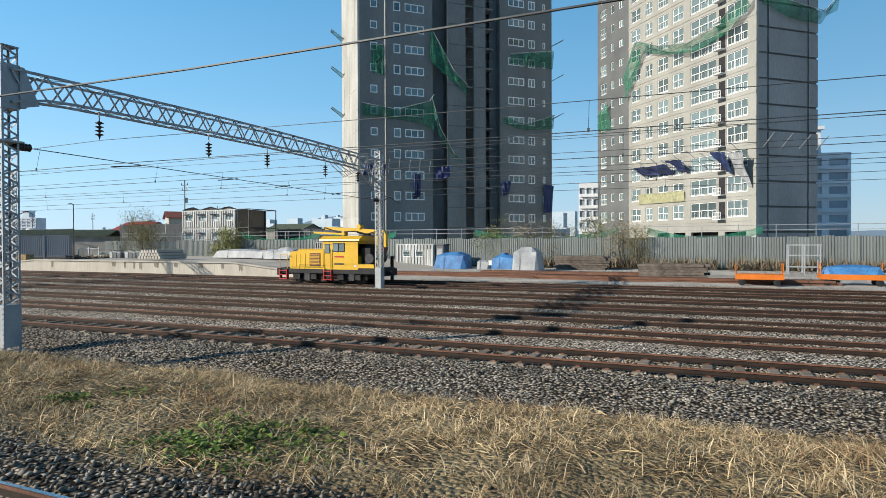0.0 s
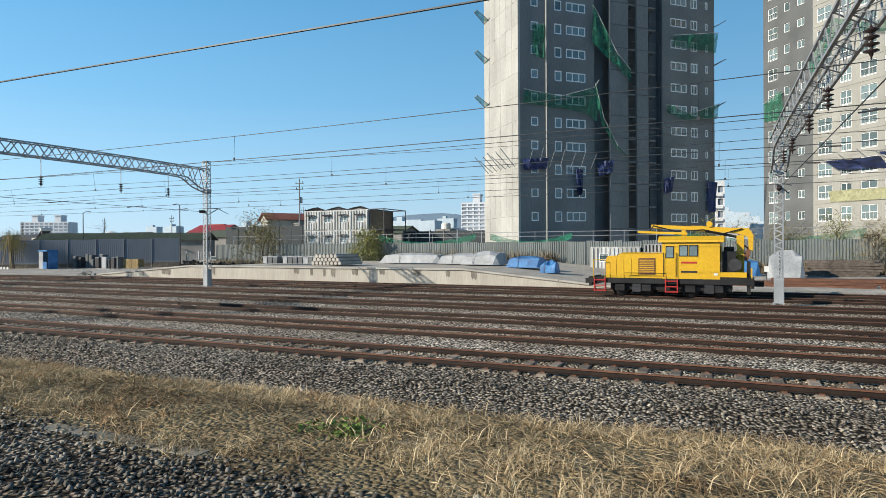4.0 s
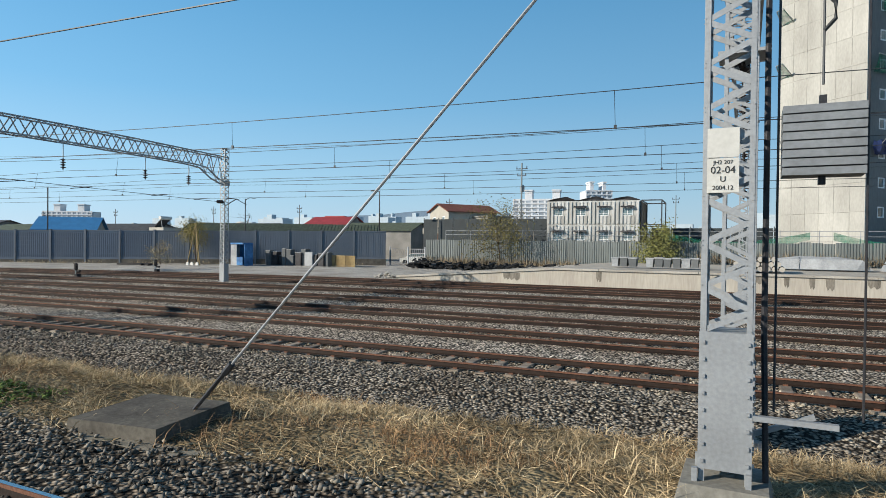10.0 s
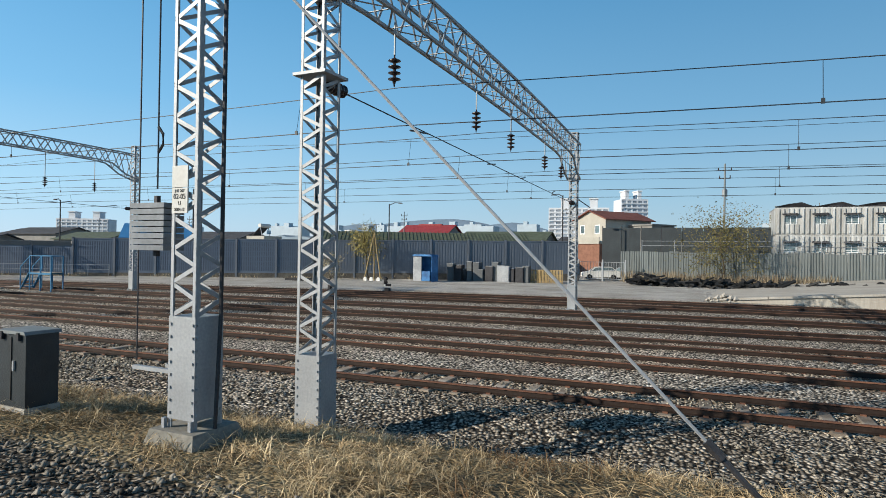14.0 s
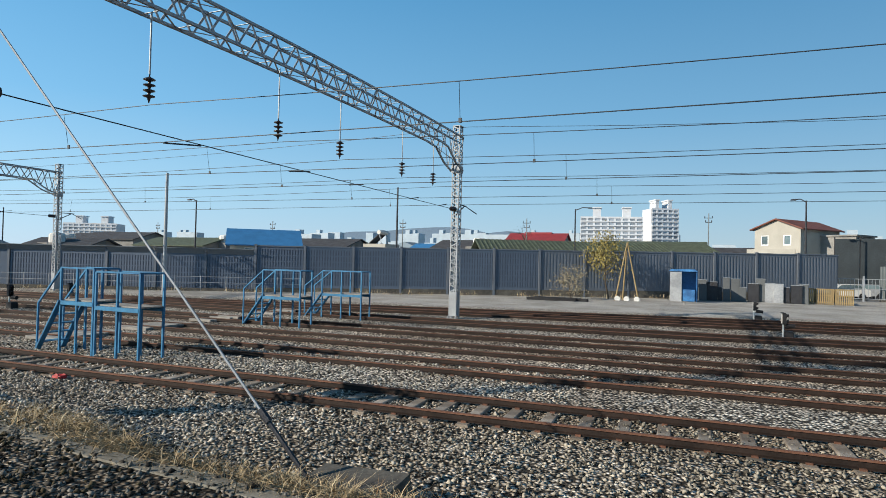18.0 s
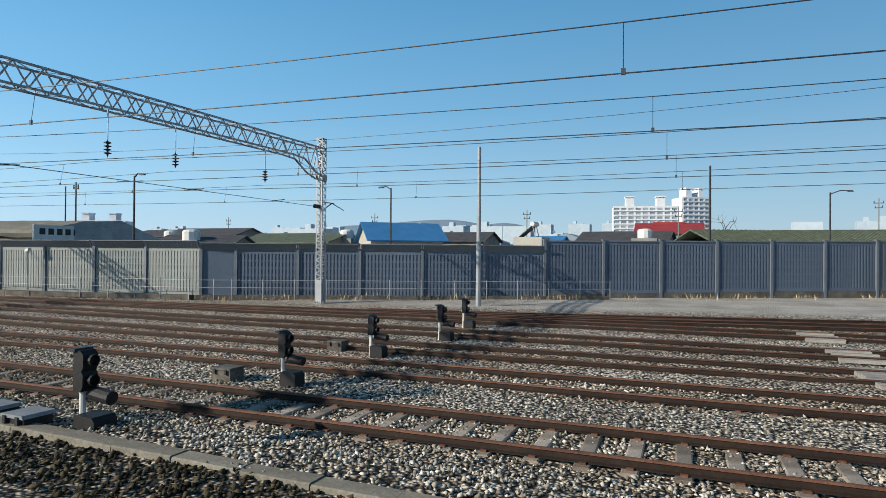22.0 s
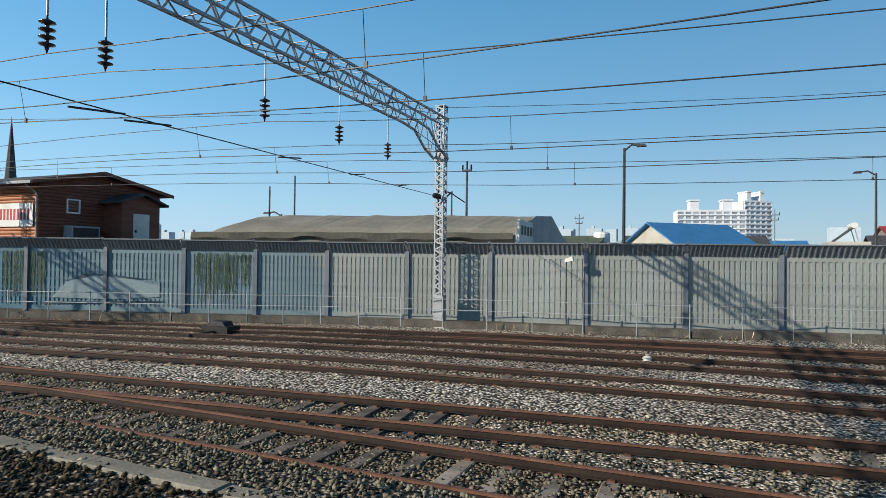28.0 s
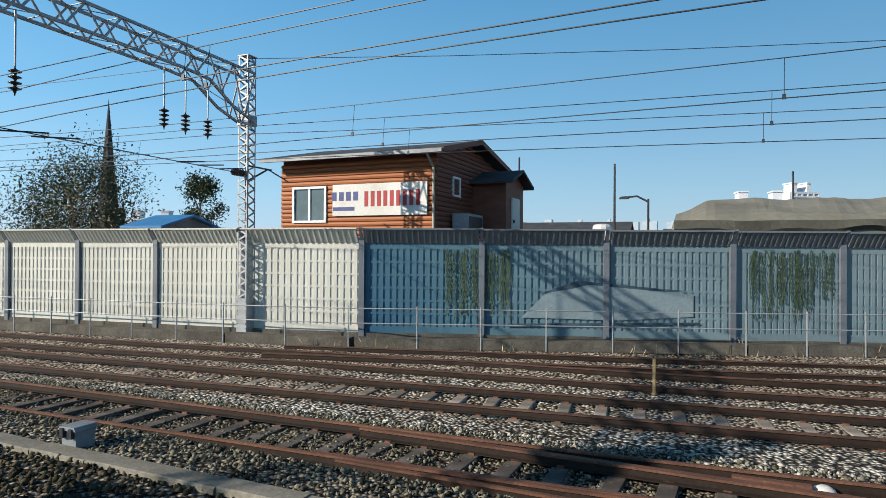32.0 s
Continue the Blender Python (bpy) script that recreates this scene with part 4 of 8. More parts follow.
def mural_mat():
    """A faded painted scene that runs along the panels: deep blue, grey-blue, pale grey, then a slanting edge to cream."""
    m = mat("faded_mural", (1.0, 1.0, 1.0), 0.6, 0, 0.07, 0.5, 10, 0.1, second=(0.82, 0.85, 0.88), rnd=0.03)
    n, l = m.node_tree.nodes, m.node_tree.links
    b = n["Principled BSDF"]
    old = b.inputs["Base Color"].links[0].from_socket
    g, s, r, mx = n.new("ShaderNodeNewGeometry"), n.new("ShaderNodeSeparateXYZ"), n.new("ShaderNodeValToRGB"), n.new("ShaderNodeMix")
    t, ad, sl, mp = n.new("ShaderNodeTexNoise"), n.new("ShaderNodeMath"), n.new("ShaderNodeMath"), n.new("ShaderNodeMapRange")
    t.inputs["Scale"].default_value = 0.8
    l.new(g.outputs["Position"], s.inputs[0]), l.new(g.outputs["Position"], t.inputs["Vector"])
    sl.operation, ad.operation = 'MULTIPLY_ADD', 'MULTIPLY_ADD'
    sl.inputs[1].default_value = 0.45
    ad.inputs[1].default_value = 1.6
    l.new(s.outputs[2], sl.inputs[0]), l.new(s.outputs[0], sl.inputs[2])
    l.new(t.outputs[0], ad.inputs[0]), l.new(sl.outputs[0], ad.inputs[2])
    mp.inputs["From Min"].default_value, mp.inputs["From Max"].default_value = -200.6, -180.6
    l.new(ad.outputs[0], mp.inputs[0]), l.new(mp.outputs[0], r.inputs[0])
    e = r.color_ramp.elements
    for p, c in ((0.16, (0.08, 0.17, 0.22)), (0.4, (0.16, 0.235, 0.265)), (0.75, (0.18, 0.245, 0.27)), (0.86, (0.185, 0.24, 0.265))):
        e.new(p).color = (*c, 1)
    e[0].color, e[-1].color = (0.035, 0.115, 0.19, 1), (0.27, 0.285, 0.27, 1)
    e[-1].position = 0.9
    mx.data_type, mx.blend_type = 'RGBA', 'MULTIPLY'
    mx.inputs["Factor"].default_value = 1.0
    l.new(old, mx.inputs["A"]), l.new(r.outputs[0], mx.inputs["B"]), l.new(mx.outputs["Result"], b.inputs["Base Color"])
    return m


M["mural"] = mural_mat()
# brighter copy of the cream panel: sunlight on the last stretch is in its colour
M["barrier_sunlit"] = mat("sunlit_cream_panel", (0.58, 0.575, 0.52), 0.55, 0, 0.08, 0.7, 12, 0.1, second=(0.49, 0.485, 0.435), rnd=0.04, streak=(1, 1, 0.25))
M["barrier_post"] = mat("slate_post", (0.16, 0.18, 0.21), 0.6, 0.1, 0.1, 1, 12, 0.1)
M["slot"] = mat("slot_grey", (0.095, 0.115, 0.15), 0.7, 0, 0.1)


def wall_points():
    """All the posts: thirteen bays of ribbed panels, the bays above, then even bays on along the line."""
    out = [Vector((-97.8, 64.6, 0)).lerp(Vector((*WALL_POSTS[0], 0)), i / 13) for i in range(13)]
    out += [Vector((*p, 0)) for p in WALL_POSTS]
    return out + [Vector((-209.6 - 3.55 * i, polyline(WALL, -209.6 - 3.55 * i), 0)) for i in range(9)]


WP = wall_points()


def panel_mesh(name, kind, material, length, h):
    """A barrier panel of upright ribs; the slotted kinds have cross bars as well."""
    s = Shape()
    a, b = 0.1, length - 0.1
    s.box(a, -0.005, 0, b, 0.03, 0.22).box(a, -0.005, h - 0.22, b, 0.03, h)
    n = 13 if kind == "rib" else 17
    for i in range(n):
        x = a + (b - a) * (i + 0.5) / n
        w = 0.075 if kind == "rib" else 0.06
        s.box(x - w, 0.0, 0.22, x + w, 0.03, h - 0.22)
    if kind != "rib":
        for j in range(1, 6):
            z = 0.22 + (h - 0.44) * j / 6
            s.box(a, 0.004, z - 0.035, b, 0.029, z + 0.035)
    return s.mesh(name, material)


def noise_barrier():
    """Panels between steel posts: ribbed, then slotted grey-blue, then cream with a leaning top."""
    cache = {}
    sec = {}
    for i, (p, q) in enumerate(zip(WP, WP[1:])):
        mid = (p + q) / 2
        x = mid.x
        style = "ribbed" if x > -142.1 else "slotted" if x > -161.5 else "cream"
        if style not in sec:
            lab = {"ribbed": "grey-blue ribbed metal noise barrier between steel posts", "slotted": "grey-blue slotted noise barrier between steel posts", "cream": "cream slotted noise barrier with leaning top and painted mural"}[style]
            sec[style] = thing("noise_barrier", lab, "noise barrier", kind="structure")
        g = sec[style]
        h = 3.38 if style == "ribbed" else 3.12 if style == "slotted" else 2.95
        z0 = 0.24 + 0.5 * (x + 142) / 44 if style == "ribbed" else -0.2 if style == "slotted" else 0.1 + 0.1 * ramp(-180, -205, x)
        m = M["barrier_dark" if x < -121 else "barrier_grey"]
        if style == "cream":
            m = M["mural"] if -201.8 < x < -180.7 else M["barrier_sunlit"] if x < -201.8 else M["barrier_cream"]
        d = q - p
        key = (style, x > -121, m.name, round(d.length, 2))
        if key not in cache:
            cache[key] = panel_mesh("panel", "rib" if x > -121 else "slot", m, d.length, h)
        ang = math.degrees(math.atan2(d.y, d.x)) + 180
        o = new("panel", cache[key])
        o.parent = g
        # local x runs against the wall's own direction, so that the face looks to the tracks
        o.matrix_basis = pose(q.x, q.y, z0, 0, 0, ang)
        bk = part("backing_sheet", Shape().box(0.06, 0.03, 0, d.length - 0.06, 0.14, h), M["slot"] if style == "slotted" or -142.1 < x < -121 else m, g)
        bk.matrix_basis = pose(q.x, q.y, z0, 0, 0, ang)
        post = part("post", Shape().box(-0.09, -0.1, -0.3, 0.09, 0.1, z0 + h + 0.12).box(-0.12, -0.13, z0 + h + 0.12, 0.12, 0.13, z0 + h + 0.16), M["barrier_post"], g)
        post.matrix_basis = pose(q.x, q.y, 0, 0, 0, ang)
        k = part("plinth", Shape().box(0, -0.06, -0.4, d.length, 0.16, z0 - 0.003), M["old_concrete"], g)
        k.matrix_basis = pose(q.x, q.y, 0, 0, 0, ang)
        # coping
        if style != "ribbed":
            c = Shape()
            c.prism([(0.02, h), (-0.30, h + 0.42), (-0.34, h + 0.42), (-0.02, h - 0.02)], 0.09, d.length - 0.09, "x")
            for j in range(20 if style == "cream" else 0):
                u = 0.14 + (d.length - 0.3) * j / 19
                c.prism([(-0.03, h - 0.01), (-0.35, h + 0.41), (-0.37, h + 0.40), (-0.06, h - 0.03)], u, u + 0.05, "x")
            c.box(0.05, -0.4, h + 0.41, d.length - 0.05, -0.28, h + 0.46)
            pp = part("leaning_top", c, M["barrier_sunlit" if x < -201.8 else "barrier_pale"], g)
            pp.matrix_basis = pose(q.x, q.y, z0, 0, 0, ang)
            st = part("top_bracket", Shape().bar((0, 0, h), (0, -0.36, h + 0.48), 0.1, 0.08), M["barrier_post"], g)
            st.matrix_basis = pose(q.x, q.y, z0, 0, 0, ang)
        else:
            pp = part("coping", Shape().box(0.06, -0.07, h, d.length - 0.06, 0.16, h + 0.09), M["barrier_grey"], g)
            pp.matrix_basis = pose(q.x, q.y, z0, 0, 0, ang)
    return sec


BARRIER = noise_barrier()


def guard_rail():
    g = thing("guard_rail", "thin grey steel guard rail in front of the barrier", "guard rail")
    pts = [p for p in WP if p.x < -137]
    rails = {0.62: [], 1.08: []}
    for p, q in zip(pts, pts[1:]):
        d = (q - p).normalized()
        nrm = Vector((d.y, -d.x, 0))
        nrm = nrm if nrm.y < 0 else -nrm
        for t in (0, 0.5):
            c = p + (q - p) * t + nrm * 1.15
            part("post", Shape().tube([(c.x, c.y, -0.2), (c.x, c.y, 1.16)], 0.024, 6), M["steel"], g)
            for z in rails:
                rails[z].append((c.x, c.y, z))
    for z, r in rails.items():
        part("rail_pipe", Shape().tube(r, 0.02, 6), M["steel"], g)
    k = Shape()
    for p, q in zip(pts, pts[1:]):
        d = (q - p).normalized()
        nrm = Vector((d.y, -d.x, 0))
        nrm = nrm if nrm.y < 0 else -nrm
        k.bar(p + nrm * 0.9, q + nrm * 0.9, 0.5, 0.3)
    structure("kerb", k, M["old_concrete"], "low concrete kerb below the guard rail")


guard_rail()

# ---- buildings: helpers ----
# teal base stands in for the sky that the panes reflect
M["glass"] = mat("sky_tinted_glass", (0.15, 0.21, 0.225), 0.1, 0, 0.15, 0.4, 3, 0, spec=0.8, rnd=0.5)
M["white_frame"] = mat("white_window_frame", (0.82, 0.83, 0.83), 0.5, 0, 0.05, bump=0)
# near black stands in for the unlit rooms behind openings
M["room_shade"] = mat("painted_room_shade", (0.035, 0.035, 0.04), 0.9, 0, 0.3)
M["cast_grey"] = mat("grey_cast_concrete", (0.21, 0.22, 0.22), 0.9, 0, 0.12, 0.25, 5, 0.15, second=(0.155, 0.163, 0.163), streak=(1, 1, 0.3))
M["cast_pale"] = mat("pale_cast_concrete", (0.44, 0.435, 0.405), 0.9, 0, 0.1, 0.35, 6, 0.15, second=(0.33, 0.325, 0.30), rnd=0.06, streak=(1, 1, 0.4))
M["cast_cream"] = mat("cream_rendered_wall", (0.34, 0.34, 0.315), 0.9, 0, 0.1, 0.3, 6, 0.15, second=(0.26, 0.26, 0.24), streak=(1, 1, 0.3))
M["cast_slate"] = mat("slate_paint_and_shade", (0.135, 0.145, 0.15), 0.85, 0, 0.1, 0.3, 6, 0.1, second=(0.095, 0.103, 0.108))
M["end_grey"] = mat("weathered_end_concrete", (0.30, 0.31, 0.31), 0.9, 0, 0.12, 0.25, 5, 0.15, second=(0.22, 0.228, 0.228), streak=(1, 1, 0.3))
M["tarp_blue"] = mat("blue_tarpaulin", (0.06, 0.22, 0.48), 0.5, 0, 0.25, 1.2, 9, 0.4, second=(0.03, 0.10, 0.24))
M["tarp_grey"] = mat("grey_tarpaulin", (0.37, 0.385, 0.40), 0.6, 0, 0.15, 1.0, 8, 0.4, second=(0.25, 0.265, 0.28))
M["white_paint"] = mat("white_painted_metal", (0.68, 0.68, 0.66), 0.55, 0, 0.1, 0.8, 10, 0.1, second=(0.55, 0.54, 0.5))


def net_mat(name, colour, clear):
    m = mat(name, colour, 0.8, 0, 0.25, 1.5, 20, 0)
    n, l = m.node_tree.nodes, m.node_tree.links
    t = n.new("ShaderNodeTexNoise")
    t.inputs["Scale"].default_value = 1.2
    tc, mp = n.new("ShaderNodeTexCoord"), n.new("ShaderNodeMapRange")
    mp.inputs["From Min"].default_value, mp.inputs["From Max"].default_value = 0.35, 0.65
    mp.inputs["To Min"].default_value, mp.inputs["To Max"].default_value = 1 - clear * 1.3, 1 - clear * 0.6
    l.new(tc.outputs["Object"], t.inputs["Vector"]), l.new(t.outputs[0], mp.inputs[0]), l.new(mp.outputs[0], n["Principled BSDF"].inputs["Alpha"])
    return m


M["net_green"] = net_mat("green_safety_net", (0.02, 0.20, 0.12), 0.45)
M["net_dark"] = net_mat("dark_green_screen", (0.03, 0.06, 0.06), 0.1)


def facade_matrix(corner, tangent, z=0.0):
    """Local x runs along the facade, local y into the building."""
    t = Vector((*tangent, 0)).normalized()
    return Matrix(((t.x, -t.y, 0, corner[0]), (t.y, t.x, 0, corner[1]), (0, 0, 1, z), (0, 0, 0, 1)))


def pierced(w, z0, z1, thick, holes, y0=0.0, x0=0.0):
    """A wall of the given thickness with rectangular openings (xa, xb, za, zb) through it, in one piece."""
    s = Shape()
    xs = sorted({x0, w} | {x for h in holes for x in h[:2] if x0 < x < w})
    zs = sorted({z0, z1} | {z for h in holes for z in h[2:] if z0 < z < z1})
    at = {}

    def v(i, k, d):
        if (i, k, d) not in at:
            at[i, k, d] = len(s.v)
            s.v.append((xs[i], y0 + thick * d, zs[k]))
        return at[i, k, d]

    def solid(i, k):
        if not (0 <= i < len(xs) - 1 and 0 <= k < len(zs) - 1):
            return False
        x, z = (xs[i] + xs[i + 1]) / 2, (zs[k] + zs[k + 1]) / 2
        return not any(a < x < b and c < z < d for a, b, c, d in holes)

    full = {(i, k) for i in range(len(xs) - 1) for k in range(len(zs) - 1) if solid(i, k)}
    for i, k in sorted(full):
        s.f.append((v(i, k, 0), v(i + 1, k, 0), v(i + 1, k + 1, 0), v(i, k + 1, 0)))
        s.f.append((v(i, k, 1), v(i, k + 1, 1), v(i + 1, k + 1, 1), v(i + 1, k, 1)))
        for di, dk, a, b in ((-1, 0, (0, 0), (0, 1)), (1, 0, (1, 0), (1, 1)), (0, -1, (0, 0), (1, 0)), (0, 1, (0, 1), (1, 1))):
            if (i + di, k + dk) not in full:
                p, q = (i + a[0], k + a[1]), (i + b[0], k + b[1])
                s.f.append((v(*p, 0), v(*q, 0), v(*q, 1), v(*p, 1)))
    return s


WIN = {}


def window_part(parent, fm, xa, xb, za, zb, style="plain", y=0.0, thick=0.06):
    """A framed window in a facade with panes set back; railed ones have a white rail over the lower half."""
    key = (round(xb - xa, 2), round(zb - za, 2), style)
    if key not in WIN:
        w, h = key[:2]
        s, g = Shape(), Shape()
        f = thick
        s.box(0, -0.03, 0, w, 0.1, f).box(0, -0.03, h - f, w, 0.1, h).box(0, -0.03, f, f, 0.1, h - f).box(w - f, -0.03, f, w, 0.1, h - f)
        n = 1 if w < 1.1 else 2 if w < 2.4 else 3
        for i in range(1, n):
            s.box(w * i / n - f / 2, 0, f, w * i / n + f / 2, 0.09, h - f)
        if style == "rail":
            s.box(f, -0.06, h * 0.48, w - f, 0.0, h * 0.52).box(f, -0.05, f + 0.05, w - f, -0.01, f + 0.1)
            k = max(4, int(w / 0.55))
            for i in range(k + 1):
                u = f + (w - 2 * f) * i / k
                s.box(u - 0.015, -0.045, f, u + 0.015, -0.01, h * 0.48)
        g.box(f, 0.05, f, w - f, 0.07, h - f)
        WIN[key] = s.mesh("window", M["white_frame"]), g.mesh("pane", M["glass"])
    o = new("window", WIN[key][0])
    o.parent = parent
    o.matrix_basis = fm @ Matrix.Translation((xa, y, za))
    p = new("pane", WIN[key][1])
    p.parent = o
    return o


def local_part(name, shape, material, parent, fm, label=""):
    o = part(name, shape, material, parent, label)
    o.matrix_basis = fm
    return o


def drape(top, low, nu=14, nv=6, sag=0.25, seed=1):
    """A hanging cloth between two poly-lines of points, with folds."""
    def along(pts, t):
        u = t * (len(pts) - 1)
        i = min(int(u), len(pts) - 2)
        return Vector(pts[i]).lerp(Vector(pts[i + 1]), u - i)
    s = Shape()
    for j in range(nv + 1):
        for i in range(nu + 1):
            t, v = i / nu, j / nv
            p = along(top, t).lerp(along(low, t), v)
            k = noise.noise((t * 7 + seed, v * 1.5, seed * 3.1))
            s.v.append(tuple(p + Vector((k * sag * 0.4, k * sag, noise.noise((t * 5, v * 4, seed)) * sag * 0.4))))
    n = nu + 1
    s.f = [(j * n + i, j * n + i + 1, (j + 1) * n + i + 1, (j + 1) * n + i) for j in range(nv) for i in range(nu)]
    return s


# ---- apartment towers ----
def tower_one():
    g = thing("apartment_tower", "unfinished dark grey concrete apartment tower with green nets", "apartment tower")
    fm = facade_matrix((-47, 72), (0.682, 0.731))
    zs = [6.42 + 2.94 * k for k in range(15)]
    top = 50
    bays = [(0, 10.65, 0.0, [(1.5, 2.5, -0.55, 0.55), (4.85, 5.85, -0.65, 0.65), (6.5, 9.35, -0.55, 0.6)]),
            (12.8, 15.65, -0.35, []), (17.0, 18.85, -0.35, []), (21.4, 30.3, 0.0, [(1.4, 4.1, -0.55, 0.6), (4.8, 5.95, -0.65, 0.65), (7.3, 7.75, -0.5, 0.5)])]
    for a, b, y, wins in bays:
        holes = [(a + p, a + q, z + u, z + v) for p, q, u, v in wins for z in zs if z + v < top]
        local_part("wall", pierced(b, -0.4, top, 0.3, holes, y, a), M["cast_grey"], g, fm)
        for p, q, u, v in holes:
            window_part(g, fm, p, q, u, v, y=y + 0.04, thick=0.13)
    # core and recess walls darker than the front, their shade put into the colour
    for a, b, y in ((0.0, 10.6, 0.5), (10.6, 21.4, 2.2), (21.4, 30.3, 0.5)):
        local_part("core", Shape().box(a, y, -0.4, b, 10, top), M["cast_slate"], g, fm)
    for a, b in ((10.65, 12.8), (20.2, 21.4)):
        local_part("recess_wall", Shape().box(a, 1.2, -0.4, b, 1.5, top), M["cast_slate"], g, fm)
    for a, b in ((15.65, 17.0), (18.85, 20.2)):
        for z in zs:
            local_part("floor_slab", Shape().box(a, -0.1, z - 1.6, b, 2.1, z - 1.4).box(a, -0.12, z - 0.4, b, -0.08, z - 0.36), M["cast_grey"], g, fm)
    for a, b in ((12.8, 15.65), (17.0, 18.85)):
        for z in zs:
            local_part("joint_band", Shape().box(a, -0.39, z - 1.55, b, -0.352, z - 1.45), M["cast_slate"], g, fm)
    local_part("downpipe", Shape().tube([(3.6, -0.12, 0), (3.6, -0.12, top)], 0.09, 8), M["cast_pale"], g, fm, "pale upright pipe")
    # the end wall, cast in panels storey by storey
    for z in [-0.4] + [3.5 + 2.94 * k for k in range(15)]:
        h = 3.88 if z < 0 else 2.92
        for a, b in ((0.0, 3.3), (3.32, 6.6), (6.62, 10.0)):
            local_part("end_panel", Shape().box(-0.28, a, z, 0, b, z + h), M["cast_pale"], g, fm)
        for a in (1.6, 5.0, 8.3):
            local_part("tie_strip", Shape().box(-0.3, a - 0.03, z + 0.1, -0.284, a + 0.03, z + h - 0.1), M["cast_cream"], g, fm)
    # nets and tarpaulins on raking poles
    nets = [([(0.1, -0.9, 21.8), (5, -1.2, 21.2), (9.6, -1.6, 22.6), (10.3, -1.6, 23.6)], [(0.2, -0.4, 20.2), (5, -0.3, 20.0), (9, -0.4, 19.6), (10.6, -0.6, 18.6)]),
            ([(10.0, -0.8, 33.2), (10.5, -0.8, 32.6), (13.5, -0.9, 27.6), (15.8, -0.7, 25.6)], [(10.0, -0.4, 29.0), (10.6, -0.4, 28.2), (13.5, -0.7, 26.0), (15.9, -0.6, 24.0)]),
            ([(10.2, -0.9, 23.4), (11.5, -0.9, 19.0), (13.5, -1.0, 15.6), (15.0, -0.8, 14.6)], [(10.4, -0.6, 21.8), (11.3, -0.7, 18.2), (13.5, -0.9, 15.1), (15.0, -0.8, 14.2)]),
            ([(21.6, -0.8, 21.5), (25, -1.2, 20.4), (30.2, -1.0, 22.2)], [(21.6, -0.4, 20.6), (25, -0.6, 19.6), (30.2, -0.6, 20.2)]),
            ([(1.6, -0.3, 30.0), (3.4, -0.3, 30.2)], [(1.6, -0.3, 26.2), (3.4, -0.3, 26.0)]),
            ([(23, -0.4, 31.0), (30.2, -0.9, 32.0)], [(23, -0.3, 29.6), (30.2, -0.5, 29.4)])]
    for i, (a, b) in enumerate(nets):
        local_part("safety_net", drape(a, b, 16, 5, 0.3, i), M["net_green"], g, fm, "torn green safety net")
        local_part("net_rope", Shape().tube(a, 0.05, 5), M["tarp_grey"], g, fm)
    tarps = [([(0.0, -0.6, 13.4), (3.4, -0.9, 13.6)], [(0.2, -0.4, 12.0), (3.4, -0.4, 12.3)]), ([(7.6, -0.4, 12.6), (8.6, -0.5, 12.4)], [(7.8, -0.4, 9.0), (8.6, -0.4, 9.3)]),
             ([(10.8, -0.4, 13.4), (13.2, -0.6, 13.8)], [(11, -0.4, 11.6), (13, -0.5, 12.2)]), ([(21.2, -0.5, 11.6), (23.0, -0.6, 12)], [(21.4, -0.4, 9.6), (22.6, -0.4, 10)]), ([(28.6, -0.4, 11.6), (30.3, -0.5, 11.4)], [(28.7, -0.4, 7.2), (30.1, -0.4, 7.4)])]
    for i, (a, b) in enumerate(tarps):
        local_part("tarpaulin", drape(a, b, 8, 5, 0.4, i + 9), M["tarp_navy"], g, fm, "ragged dark blue tarpaulin")
    for z in (21.6, 27.6, 33.0):
        for a in (0.0, 30.3):
            s = 1 if a else -1
            o = 0.0 if a else 8.0
            local_part("net_bracket", Shape().tube([(a, 2.0 + o, z), (a + s * 2.2, 0.9 + o, z + 1.2)], 0.05, 5).tube([(a, 0.4 + o, z), (a + s * 2.2, 0.1 + o, z + 1.3)], 0.05, 5).tube([(a + s * 2.2, 0.9 + o, z + 1.2), (a + s * 2.2, 0.1 + o, z + 1.3)], 0.05, 5), M["steel"], g, fm)
            local_part("side_net", drape([(a + s * 2.2, 0.9 + o, z + 1.2), (a + s * 2.1, 0.1 + o, z + 1.2)], [(a, 2.0 + o, z), (a, 0.3 + o, z)], 6, 5, 0.25, z), M["net_green"], g, fm)
    for i in range(7):
        local_part("raking_pole", Shape().tube([(-0.3, 1.0 + i * 1.3, 12.6), (-2.6, 0.2 + i * 1.3, 14.6 - 0.3 * (i % 3))], 0.05, 5), M["steel"], g, fm)
        local_part("raking_pole", Shape().tube([(1 + i * 1.5, 0, 12.4), (0.6 + i * 1.5, -2.0, 14.2 + 0.4 * (i % 2))], 0.04, 5), M["steel"], g, fm)


M["tarp_navy"] = mat("navy_tarpaulin", (0.035, 0.055, 0.16), 0.6, 0, 0.3, 1.2, 9, 0.4, second=(0.02, 0.03, 0.08))
tower_one()


